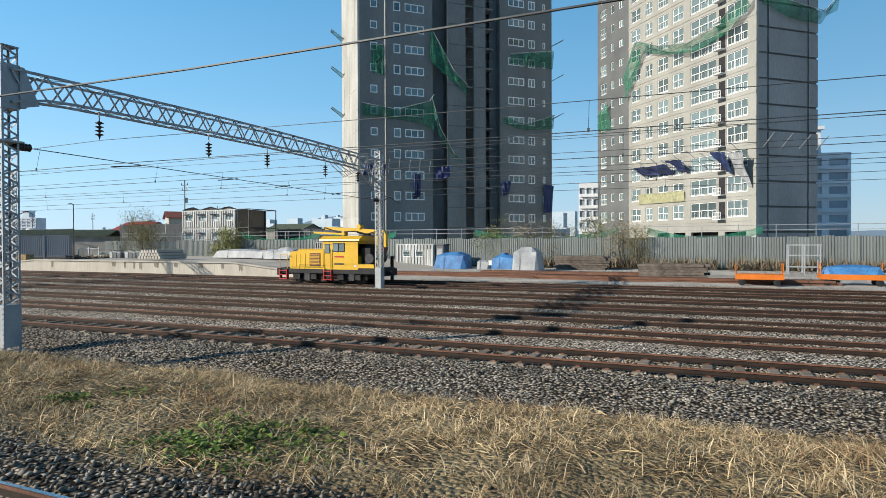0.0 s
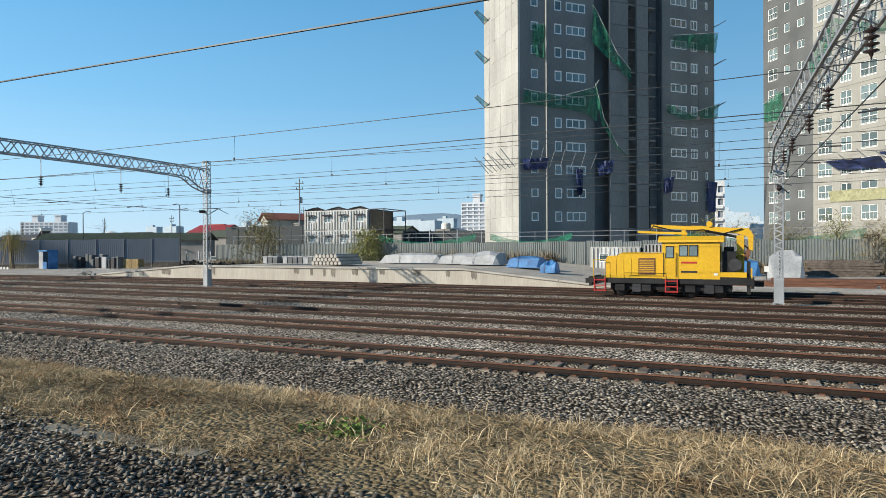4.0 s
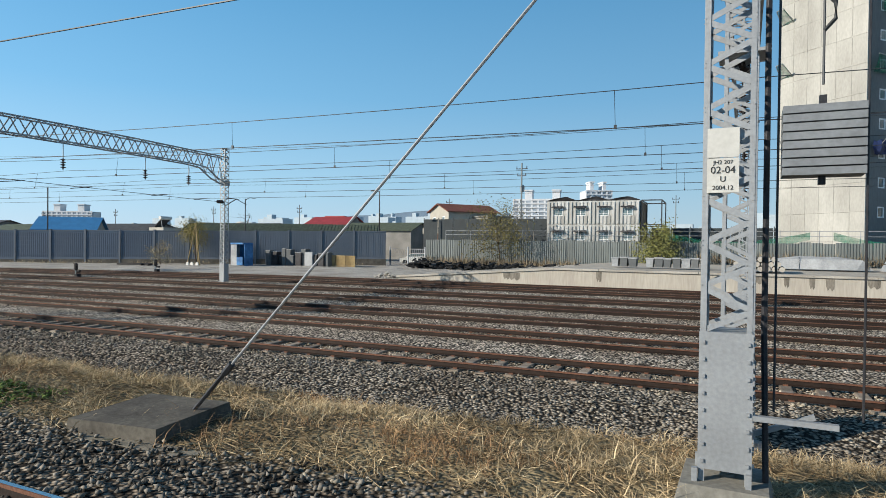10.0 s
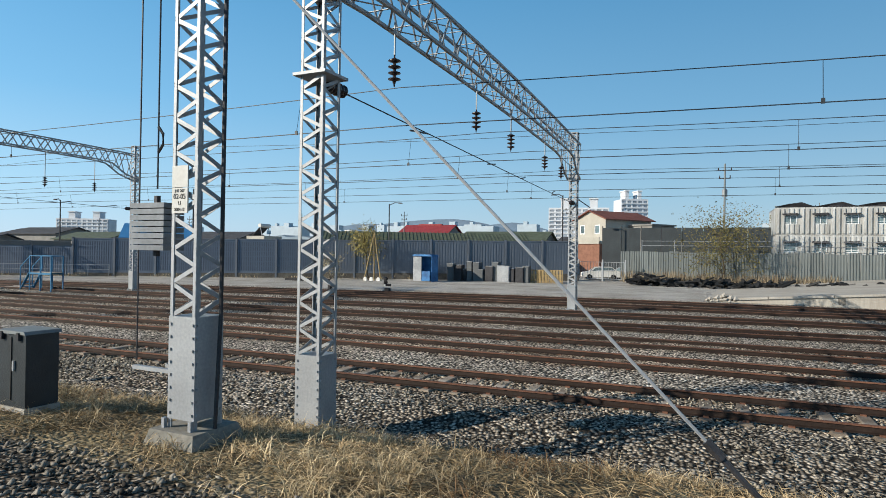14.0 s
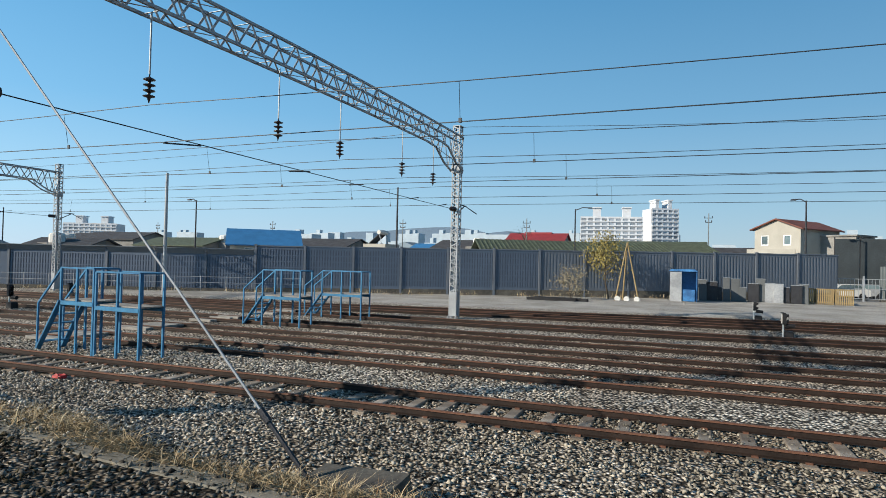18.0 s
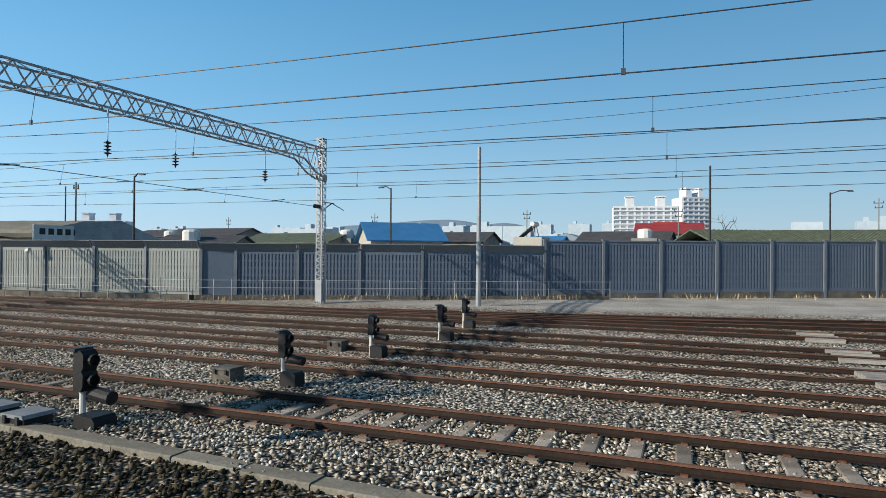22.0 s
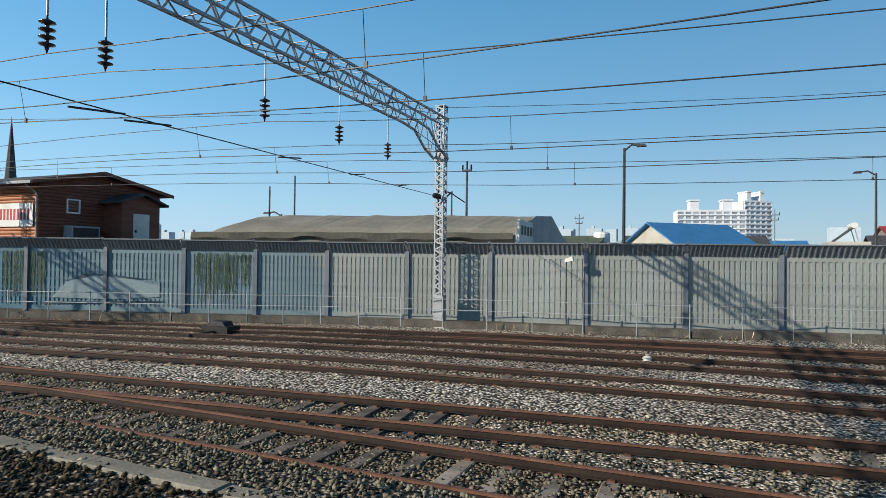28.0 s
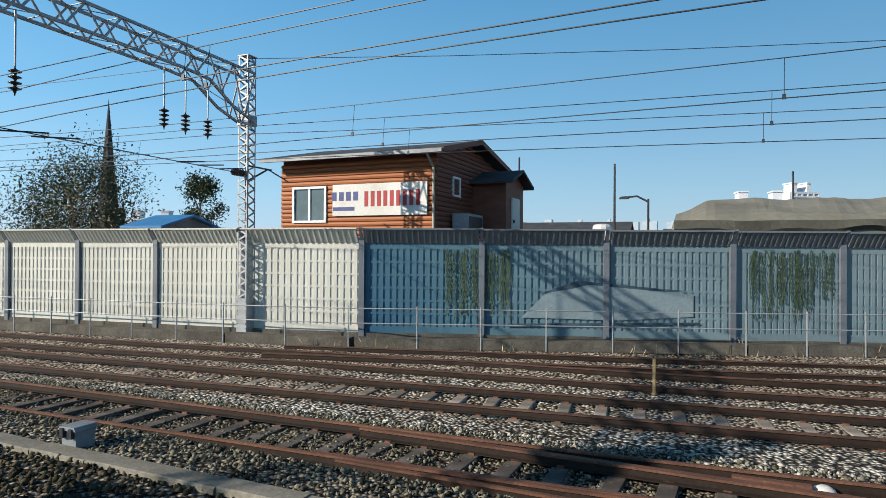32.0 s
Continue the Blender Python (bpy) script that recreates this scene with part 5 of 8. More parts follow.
def tower_two():
    g = thing("apartment_tower", "tall cream and grey apartment tower with white railed windows", "apartment tower")
    fm = facade_matrix((1.57 - 0.702 * 31, 76.5 + 0.712 * 31), (0.702, -0.712))
    L, top = 31.0, 46
    zs = [6.5 + 2.83 * k for k in range(14)]
    lit = [(1.2, 4.3, "rail", -0.95, 1.0), (5.95, 10.3, "rail", -0.95, 1.0), (11.56, 13.6, "rail", -0.9, 0.95), (14.5, 16.6, "rail", -0.9, 0.95), (17.7, 19.2, "rail", -0.9, 0.9), (20.3, 22.4, "rail", -0.9, 0.9)]
    dim = [(24.3, 25.4, "plain", -0.45, 0.6), (26.6, 27.5, "plain", -0.5, 0.7), (28.6, 30.2, "rail", -0.9, 0.8)]
    # the dim left bay gets slate, so its shade is painted into the wall
    for a, b, wins, m in ((0.0, 23.0, lit, "cast_cream"), (23.0, L, dim, "cast_slate")):
        holes = [(L - q, L - p, z + u, z + v) for p, q, _, u, v in wins for z in zs]
        if a == 0:
            holes += [(L - 4.6, L - 1.4, 0.0, 3.9), (L - 10.2, L - 5.6, 0.0, 3.9), (L - 13.4, L - 11.2, 0.0, 3.9), (L - 16.6, L - 14.2, 0.0, 3.9)]
        local_part("wall", pierced(L - a, -0.3, top, 0.35, holes, 0.0, L - b), M[m], g, fm)
        for p, q, st, u, v in wins:
            for z in zs:
                window_part(g, fm, L - q, L - p, z + u, z + v, st, 0.1, 0.08)
    local_part("core", Shape().box(0.05, 0.9, -0.3, L - 0.3, 9.0, top), M["room_shade"], g, fm, "solid box painted near black for the unlit rooms")
    for z in zs:
        local_part("floor_band", Shape().box(L - 23.0, -0.05, z - 1.45, L, -0.003, z - 1.25), M["cast_cream"], g, fm)
        s = Shape().box(L - 5.6, -0.85, z - 1.2, L - 4.35, 0.0, z - 1.1).box(L - 5.6, -0.85, z - 0.35, L - 4.35, -0.8, z - 0.3)
        for i in range(6):
            u = L - 5.6 + 0.24 * i
            s.box(u, -0.85, z - 1.1, u + 0.04, -0.8, z - 0.3)
        s.box(L - 5.6, -0.85, z - 0.8, L - 4.35, -0.81, z - 0.75)
        local_part("machine_ledge", s, M["white_frame"], g, fm, "white railed ledge")
        # flat near-black patch on the wall, in place of a recess and its shade
        local_part("ledge_recess", Shape().box(L - 5.5, -0.02, z - 1.05, L - 4.5, -0.003, z + 0.9), M["room_shade"], g, fm)
    # grey end wall of broad panels between recessed joints
    M["grey_joint"] = mat("dull_joint", (0.16, 0.16, 0.155), 0.9, 0, 0.1)
    zz = [-0.3] + [3.9 + 2.83 * k for k in range(15)]
    for a, b in zip(zz, zz[1:]):
        for u, v in ((0.36, 1.5), (1.8, 7.4), (7.7, 9.0)):
            local_part("end_panel", Shape().box(L - 0.2, u, a, L, v, b - 0.22), M["end_grey"], g, fm)
    local_part("end_joint", Shape().box(L - 0.3, 0.36, -0.3, L - 0.2, 9.0, top), M["grey_joint"], g, fm, "dull recessed joints")
    nets = [([(L - 23, -0.8, 26.4), (L - 19, -1.6, 30.4), (L - 14.3, -1.6, 28.3), (L - 9, -1.6, 27.1), (L - 3.7, -1.6, 27.9), (L - 0.2, -1.6, 30.0)],
             [(L - 23, -0.3, 23.0), (L - 19, -0.6, 28.9), (L - 14.3, -0.7, 27.2), (L - 9, -0.7, 26.0), (L - 3.7, -0.7, 26.6), (L - 0.2, -0.6, 28.6)]),
            ([(L + 0.3, 0.4, 30.2), (L + 1.4, 4, 29.0), (L + 1.2, 8.6, 28.6), (L + 2.6, 9.6, 30.6)], [(L + 0.1, 0.5, 28.8), (L + 0.4, 4, 27.6), (L + 0.3, 8.6, 27.4), (L + 1.6, 9.6, 28.6)]),
            ([(0.2, -0.3, 22.5), (3.5, -0.6, 23.6)], [(0.2, -0.2, 20.0), (3.5, -0.2, 19.6)])]
    for i, (a, b) in enumerate(nets):
        local_part("safety_net", drape(a, b, 26, 5, 0.4, i + 3), M["net_green"], g, fm, "sagging green safety net")
        local_part("net_rope", Shape().tube(a, 0.05, 5), M["tarp_grey"], g, fm)
    for i in range(9):
        a = L - 19 + i * 2.3
        local_part("raking_pole", Shape().tube([(a, 0, 11.6), (a - 0.8, -2.4, 13.2 + 0.3 * (i % 3))], 0.05, 5), M["steel"], g, fm)
    for i in range(4):
        local_part("raking_pole", Shape().tube([(L, 1 + i * 2.6, 13.2), (L + 2.2, 0.2 + i * 2.6, 14.4)], 0.06, 5), M["steel"], g, fm)
    for i, (a, b, z) in enumerate(((L - 20, L - 13, 12.4), (L - 13, L - 10, 12.6), (L - 5, L - 2.8, 12.6), (L - 2.6, L - 0.2, 12.2))):
        drop = (0.9, 1.2, 2.2, 3.6)[i]
        local_part("tarpaulin", drape([(a, -1.6, z + 0.6), (b, -1.6, z + 0.3)], [(a + 0.4, -0.3, z - drop * 0.5), (b - 0.3, -0.3, z - drop)], 12, 6, 0.5, i + 5), M["tarp_grey" if i == 3 else "tarp_navy"], g, fm, "ragged hanging tarpaulin")
    local_part("warning_sheet", drape([(L - 20.5, -0.2, 9.4), (L - 11.2, -0.2, 9.2)], [(L - 20.5, -0.2, 8.0), (L - 11.2, -0.2, 7.9)], 14, 3, 0.1, 4), mat("yellow_sheet", (0.38, 0.38, 0.23), 0.8), g, fm, "yellowish plastic sheet")


tower_two()


# ---- smaller buildings ----
def house(name, label, category, corner, tangent, length, depth, z0, eave, ridge, wall_m, roof_m, wins=(), over=0.45, gable=False, y_ridge=0.5, thick=0.14):
    """A house with a pitched roof; its ridge runs along the front, or across it when gable is set."""
    g = thing(name, label, category)
    fm = facade_matrix(corner, tangent)
    holes = [w[:4] for w in wins]
    local_part("wall", pierced(length, z0, eave, 0.25, holes), wall_m, g, fm)
    s = Shape()
    if gable:
        s.box(0, 0.25, z0, 0.25, depth, eave).box(length - 0.25, 0.25, z0, length, depth, eave).box(0.25, depth - 0.25, z0, length - 0.25, depth, eave)
        m = length * y_ridge
        s.prism([(0, eave), (length, eave), (m, ridge)], 0, depth, "y")
        r = Shape()
        k = (ridge - eave) / m
        k2 = (ridge - eave) / (length - m)
        r.prism([(-over, eave - over * k), (m, ridge), (m, ridge + thick), (-over, eave - over * k + thick)], -over, depth + over, "y")
        r.prism([(length + over, eave - over * k2), (m, ridge), (m, ridge + thick), (length + over, eave - over * k2 + thick)], -over, depth + over, "y")
    else:
        m = depth * y_ridge
        for a, b in ((0, 0.25), (length - 0.25, length)):
            s.prism([(0.25, z0), (depth, z0), (depth, eave), (m, ridge), (0.25, eave + (ridge - eave) * 0.25 / m)], a, b, "x")
        s.box(0.25, depth - 0.25, z0, length - 0.25, depth, eave)
        k = (ridge - eave) / m
        k2 = (ridge - eave) / (depth - m)
        r = Shape()
        r.prism([(-over, eave - over * k), (m, ridge), (m, ridge + thick), (-over, eave - over * k + thick)], -over, length + over, "x")
        r.prism([(depth + over, eave - over * k2), (m, ridge), (m, ridge + thick), (depth + over, eave - over * k2 + thick)], -over, length + over, "x")
    local_part("side_wall", s, wall_m, g, fm)
    local_part("roof", r, roof_m, g, fm)
    for w in wins:
        window_part(g, fm, *w[:4], y=0.06)
    if wins:
        local_part("interior", Shape().box(0.4, 0.9, z0, length - 0.4, 1.0, eave - 0.1), M["room_shade"], g, fm)
    return g, fm


M["red_roof"] = mat("red_brown_roof", (0.22, 0.085, 0.06), 0.7, 0, 0.2, 1.0, 12, 0.3, second=(0.16, 0.06, 0.045))
M["bright_red_roof"] = mat("red_roof", (0.30, 0.045, 0.05), 0.6, 0, 0.15, 1.0, 12, 0.3)
M["blue_roof"] = mat("blue_roof", (0.05, 0.20, 0.42), 0.5, 0, 0.12, 0.8, 12, 0.2)
M["tile_roof"] = mat("green_grey_roof", (0.10, 0.125, 0.085), 0.8, 0, 0.25, 1.5, 14, 0.4, second=(0.06, 0.07, 0.05))
M["dark_roof"] = mat("dark_roof", (0.075, 0.075, 0.08), 0.8, 0, 0.25, 1.0, 14, 0.3)
M["plaster"] = mat("cream_plaster", (0.44, 0.42, 0.37), 0.85, 0, 0.08, 0.5, 9, 0.1, second=(0.35, 0.335, 0.29))
M["brick"] = mat("red_brick", (0.26, 0.13, 0.09), 0.9, 0, 0.2, 2.0, 20, 0.3)
M["grey_wall"] = mat("grey_block_wall", (0.27, 0.265, 0.25), 0.9, 0, 0.15, 0.5, 9, 0.2, second=(0.18, 0.175, 0.165))

g, fm = house("house", "cream house with a red-brown roof and brick lower storey", "house", (-103.9, 88.2), (0.83, -0.56), 5.9, 9.0, -0.2, 7.8, 8.95, M["plaster"], M["red_roof"], [(0.85, 1.85, 5.7, 7.0), (3.75, 4.75, 5.7, 7.0), (1.0, 2.0, 2.0, 3.4)], gable=True)
local_part("balcony", Shape().box(-0.3, -1.2, 4.3, 5.9, 0.0, 4.6).box(-0.3, -1.2, 4.6, 5.9, -1.1, 5.2), M["plaster"], g, fm, "white balcony front")
local_part("lower_wall", Shape().box(0.2, -1.0, -0.2, 5.8, -0.02, 4.3), M["brick"], g, fm, "red brick lower storey")
local_part("annex", Shape().box(5.91, 4.5, -0.2, 10.0, 9, 6.9).box(5.91, 4.3, 6.9, 10.2, 9.2, 7.1), M["grey_wall"], g, fm, "grey flat-roofed annex")
g, fm = house("house", "low house with a bright red hipped roof", "house", (-144.2, 107), (1, 0.05), 10.2, 8, -0.2, 6.5, 8.2, M["grey_wall"], M["bright_red_roof"])
local_part("ridge_tile", Shape().box(2.5, 3.6, 8.2, 7.6, 4.4, 8.5), M["bright_red_roof"], g, fm)
g, fm = house("house", "house with a blue metal roof and pale gable", "house", (-171.2, 65.5), (0.74, 0.67), 9.5, 8.0, -0.2, 4.6, 6.7, M["plaster"], M["blue_roof"], [(2, 3.2, 2.8, 4.0)], 0.6)
house("house", "low blue-roofed house among the far roofs", "house", (-160.6, 100), (1, 0), 5.0, 7, -0.2, 4.7, 5.8, M["plaster"], M["blue_roof"])
house("house", "low house with a blue metal roof beside the log house", "house", (-224.0, 27.5), (0.98, 0.1), 2.2, 5.0, -0.2, 4.3, 5.0, M["grey_wall"], M["blue_roof"])
g, fm = house("shed", "low dark-roofed shed behind the barrier", "shed", (-186.5, 47), (0.93, 0.36), 8, 6, -0.2, 3.7, 4.5, M["grey_wall"], M["dark_roof"], over=0.5)
for i, (x, y, w, z, d) in enumerate(((-124, 92, 14, 5.0, 8), (-110, 100, 9, 4.4, 8), (-178, 80, 16, 4.6, 9), (-196, 70, 16, 4.2, 9), (-214, 72, 14, 5.2, 9), (-150, 88, 12, 4.8, 8), (-92, 104, 9, 5.5, 8), (-232, 80, 18, 5.4, 10))):
    house("low_house", "low grey house with a dark roof behind the barrier", "house", (x, y), (1, 0.06 * (-1) ** i), w, d, -0.2, z, z + 1.3, M["grey_wall"], M["dark_roof" if i % 3 else "tile_roof"])
for x, y, z in ((-183.8, 48.9, 3.9), (-179.8, 73.5, 4.8), (-201, 62, 4.4), (-77, 112, 6.2), (-140.5, 84, 5.0)):
    g = thing("water_tank", "white water tank on a flat roof stand", "tank", "roof tanks")
    part("tank", Shape().lathe((x, y, z), [(0.9, 0), (0.95, 0.1), (0.95, 1.0), (0.8, 1.2), (0.3, 1.3)], 12), M["white_paint"], g)
    part("stand", Shape().box(x - 1.6, y - 1.5, -0.2, x + 1.6, y + 1.5, z - 0.003), M["grey_wall"], g)

g = thing("solar_heater", "dark slanted solar panel with a white water drum", "solar heater")
part("panel", Shape().prism([(-155.9, 5.1), (-155.8, 5.05), (-154.0, 6.5), (-154.1, 6.58)], 77.8, 79.8, "y"), M["dark_roof"], g)
part("drum", Shape().tube([(-154.0, 77.6, 6.8), (-154.0, 80.0, 6.8)], 0.32, 12), M["white_paint"], g, "white water drum")
for y in (77.8, 79.7):
    part("leg", Shape().bar((-154.0, y, 6.6), (-153.6, y, 5.0), 0.08), M["steel"], g)
part("roof_block", Shape().prism([(-156.4, -0.2), (-152.6, -0.2), (-152.6, 5.05), (-154.5, 5.05), (-156.4, 5.05)], 77.2, 81.5, "y"), M["plaster"], g, "flat-roofed block below")

# long low roof of ribbed green-grey sheets just behind the barrier
g = thing("long_shed", "long low shed with a ribbed green-grey roof", "shed")
lm = facade_matrix((-132.2, 64.2), (0.86, 0.50))
local_part("wall", Shape().box(0, 0, -0.2, 28, 7, 4.2), M["grey_wall"], g, lm)
local_part("roof", Shape().prism([(-0.6, 4.1), (3.5, 5.35), (7.6, 4.1), (7.6, 4.22), (3.5, 5.5), (-0.6, 4.22)], -0.5, 28.5, "x"), M["tile_roof"], g, lm)
for i in range(58):
    local_part("roof_rib", Shape().prism([(-0.62, 4.2), (3.5, 5.48), (3.5, 5.56), (-0.62, 4.3)], i * 0.5 - 0.45, i * 0.5 - 0.33, "x"), M["tile_roof"], g, lm)

# warehouse under a beige tarpaulin
M["net_dark"] = mat("dark_olive_sheet", (0.10, 0.097, 0.08), 0.85, 0, 0.2, 0.8, 9, 0.3)
M["canvas"] = mat("beige_canvas", (0.235, 0.225, 0.185), 0.85, 0, 0.15, 0.6, 7, 0.4, second=(0.165, 0.155, 0.125), streak=(0.5, 1, 1))
g = thing("warehouse", "long warehouse under a worn beige canvas roof", "warehouse")
ys = lambda x: 27.4 - 0.235 * (-176.5 - x)
s, low, nx = Shape(), Shape(), 56
for i in range(nx + 1):
    x = -192.6 + 16.1 * i / nx
    for dy, z in ((0.0, 3.0), (0.05, 4.0), (0.6, 4.3), (3.5, 5.05), (7.0, 5.25), (12, 3.4)):
        end = 1 - ramp(-191.2, -192.6, x) * 0.12
        k = noise.noise((x * 0.8, dy * 0.7, 1)) * 0.10 + noise.noise((x * 2.6, dy, 4)) * 0.05
        s.v.append((x, ys(x) + dy + k, 0.2 + (z - 0.2) * end + k * (dy > 0)))
s.f = [(i * 6 + j, i * 6 + j + 1, i * 6 + j + 7, i * 6 + j + 6) for i in range(nx) for j in range(5)]
part("canvas_roof", s, M["canvas"], g, "sagging beige canvas sheet")
flap = Shape()
for i in range(nx + 1):
    x = -192.5 + 15.9 * i / nx
    k = noise.noise((x * 0.55, 3, 7))
    flap.v += [(x, ys(x) - 0.06 - 0.1 * abs(k), 4.02 + 0.05 * k), (x, ys(x) - 0.14 - 0.16 * k, 3.72 + 0.2 * k), (x, ys(x) - 0.02, 3.56 + 0.24 * k)]
flap.f = [(i * 3 + j, i * 3 + j + 3, i * 3 + j + 4, i * 3 + j + 1) for i in range(nx) for j in range(2)]
part("hanging_edge", flap, M["net_dark"], g, "slack dark edge of the canvas")
part("wall", Shape().prism([(-192.4, ys(-192.4) + 0.2), (-176.6, ys(-176.6) + 0.2), (-176.6, ys(-176.6) + 11.8), (-192.4, ys(-192.4) + 11.8)], -0.2, 2.6, "z"), M["grey_wall"], g)
part("gable_wall", Shape().prism([(ys(-176.5), -0.2), (ys(-176.5) + 12, -0.2), (ys(-176.5) + 12, 3.4), (ys(-176.5) + 7, 5.25), (ys(-176.5) + 3.5, 5.05), (ys(-176.5), 4.0)], -176.55, -176.45, "x"), M["tarp_grey"], g)
sg = part("sign", Shape().box(0, -0.04, 0, 0.12, 4.6, 1.25), M["white_paint"], g, "white sign board")
sg.matrix_basis = pose(-176.35, ys(-176.5) - 0.3, 3.4, 0, 0, 4)
for i in range(6):
    part("sign_bar", Shape().box(0.121, 0.4 + i * 0.68, 0.55, 0.128, 0.85 + i * 0.68, 1.0), M["ink"], sg)

# ---- log house ----
M["log"] = mat("orange_stained_log", (0.40, 0.15, 0.06), 0.55, 0, 0.2, 1.2, 18, 0.2, second=(0.27, 0.09, 0.035), rnd=0.12, streak=(0.3, 1, 3))
M["log_dark"] = mat("brown_stained_log", (0.22, 0.085, 0.055), 0.6, 0, 0.15, 1.2, 18, 0.2, second=(0.15, 0.055, 0.035), rnd=0.08, streak=(1, 0.3, 3))
g = thing("log_house", "orange log-clad house with a banner and brown gable", "house")
hx0, hx1, hy0, hy1, ez = -207.8, -200.7, 21.2, 29.0, 6.6
part("body", Shape().prism([(hy0 + 0.05, -0.2), (hy1, -0.2), (hy1, ez), (24.6, 7.35), (hy0 + 0.05, ez)], hx0 + 0.05, hx1 - 0.05, "x"), M["log_dark"], g)
LOGF = Shape().prism([(0.0, -0.09), (-0.06, -0.07), (-0.08, 0.0), (-0.06, 0.07), (0.0, 0.09)], 0, 1, "x").mesh("log", M["log"])
LOGS = Shape().prism([(0.0, -0.09), (0.05, -0.07), (0.07, 0.0), (0.05, 0.07), (0.0, 0.09)], 0, 1, "y").mesh("log", M["log_dark"])
win = (-207.2, -205.55, 4.0, 5.47)
nlog = int((ez - 2.4) / 0.185)
for i in range(nlog + 5):
    z = 2.45 + 0.185 * i
    if z < ez - 0.1:
        for a, b in ([(hx0, hx1)] if not win[2] - 0.06 < z < win[3] + 0.06 else [(hx0, win[0]), (win[1], hx1)]):
            o = part("log", LOGF, None, g)
            o.matrix_basis = Matrix.Translation((a, hy0 + 0.05, z)) @ Matrix.Diagonal((b - a, 1, 1, 1))
    y0, y1 = hy0, hy1
    if z > ez:
        y0, y1 = hy0 + (z - ez) / 0.8 * 3.4, hy1 - (z - ez) / 0.8 * 4.4
    if y1 - y0 > 0.4:
        o = part("log", LOGS, None, g)
        o.matrix_basis = Matrix.Translation((hx1 - 0.05, y0, z)) @ Matrix.Diagonal((1, y1 - y0, 1, 1))
r = Shape()
r.prism([(hy0 - 0.75, ez - 0.12), (24.6, 7.42), (24.6, 7.54), (hy0 - 0.75, ez + 0.02)], hx0 - 0.5, hx1 + 0.55, "x")
r.prism([(hy1 + 0.6, ez - 0.1), (24.6, 7.42), (24.6, 7.54), (hy1 + 0.6, ez + 0.03)], hx0 - 0.5, hx1 + 0.55, "x")
part("roof", r, M["dark_roof"], g)
part("fascia", Shape().bar((hx1 + 0.57, hy0 - 0.75, ez - 0.06), (hx1 + 0.57, 24.6, 7.46), 0.04, 0.2).bar((hx1 + 0.57, 24.6, 7.46), (hx1 + 0.57, hy1 + 0.6, ez - 0.05), 0.04, 0.2), M["log_dark"], g)
part("gutter", Shape().box(hx0 - 0.5, hy0 - 0.86, ez - 0.16, hx1 + 0.55, hy0 - 0.75, ez - 0.02), M["tarp_grey"], g, "pale eaves gutter")
part("downpipe", Shape().tube([(hx1 - 0.1, hy0 - 0.78, ez - 0.12), (hx1 - 0.1, hy0 - 0.08, ez - 0.6), (hx1 - 0.1, hy0 - 0.08, 0)], 0.05, 8), M["plaster"], g, "cream downpipe")
fm0 = Matrix.Translation((0, hy0 - 0.06, 0))
window_part(g, fm0, *win, thick=0.09)
bn = part("banner", Shape().box(-205.22, hy0 - 0.1, 4.25, -201.05, hy0 - 0.075, 5.5), M["white_paint"], g, "white cloth banner with printed bars")
M["sign_red"] = mat("red_print", (0.40, 0.05, 0.06), 0.6, 0, 0.1, bump=0)
M["sign_blue"] = mat("blue_print", (0.08, 0.10, 0.25), 0.6, 0, 0.1, bump=0)
for i in range(9):
    part("banner_bar", Shape().box(-203.75 + i * 0.28, hy0 - 0.106, 4.6, -203.58 + i * 0.28, hy0 - 0.1005, 5.2), M["sign_red"], bn)
for i in range(4):
    part("banner_bar", Shape().box(-205.25 + i * 0.33, hy0 - 0.106, 4.85, -205.03 + i * 0.33, hy0 - 0.1005, 5.2), M["sign_blue"], bn)
part("banner_bar", Shape().box(-205.2, hy0 - 0.106, 4.45, -204.2, hy0 - 0.1005, 4.6), M["sign_blue"], bn)
gm = facade_matrix((hx1 + 0.02, hy0), (0, 1)) @ Matrix.Identity(4)
gm = Matrix(((0, -1, 0, hx1 + 0.03), (1, 0, 0, hy0), (0, 0, 1, 0), (0, 0, 0, 1)))
window_part(g, gm, 1.5, 2.3, 5.05, 5.85, thick=0.08)
ac = part("air_conditioner", Shape().box(hx1 + 0.1, 22.5, 3.5, hx1 + 0.75, 24.2, 4.35), M["tarp_grey"], g, "grey boxed outdoor air conditioner")
part("louvre", Shape().box(hx1 + 0.751, 22.6, 3.6, hx1 + 0.77, 24.1, 4.25), M["dark_steel"], ac)
# entrance porch
part("porch", Shape().box(hx1, 25.0, -0.2, hx1 + 1.5, 27.6, 5.8).prism([(24.9, 5.8), (27.7, 5.8), (26.3, 6.3)], hx1, hx1 + 1.5, "x"), M["log_dark"], g)
part("porch_roof", Shape().prism([(24.6, 5.72), (26.3, 6.32), (26.3, 6.44), (24.6, 5.84)], hx1, hx1 + 1.9, "x").prism([(28.0, 5.72), (26.3, 6.32), (26.3, 6.44), (28.0, 5.84)], hx1, hx1 + 1.9, "x"), M["dark_roof"], g)
dr = part("door", Shape().box(hx1 + 1.5, 25.75, 3.2, hx1 + 1.56, 26.85, 5.2), M["white_paint"], g, "white panelled door")
part("door_handle", Shape().box(hx1 + 1.56, 25.85, 4.1, hx1 + 1.62, 25.92, 4.25), M["dark_steel"], dr)
part("terrace_wall", Shape().box(hx1, 21.2, -0.2, -196.6, 25.9, 3.35).box(-196.8, 21.0, 3.35, -196.5, 26.0, 3.5), M["log_dark"], g, "low brown terrace wall")

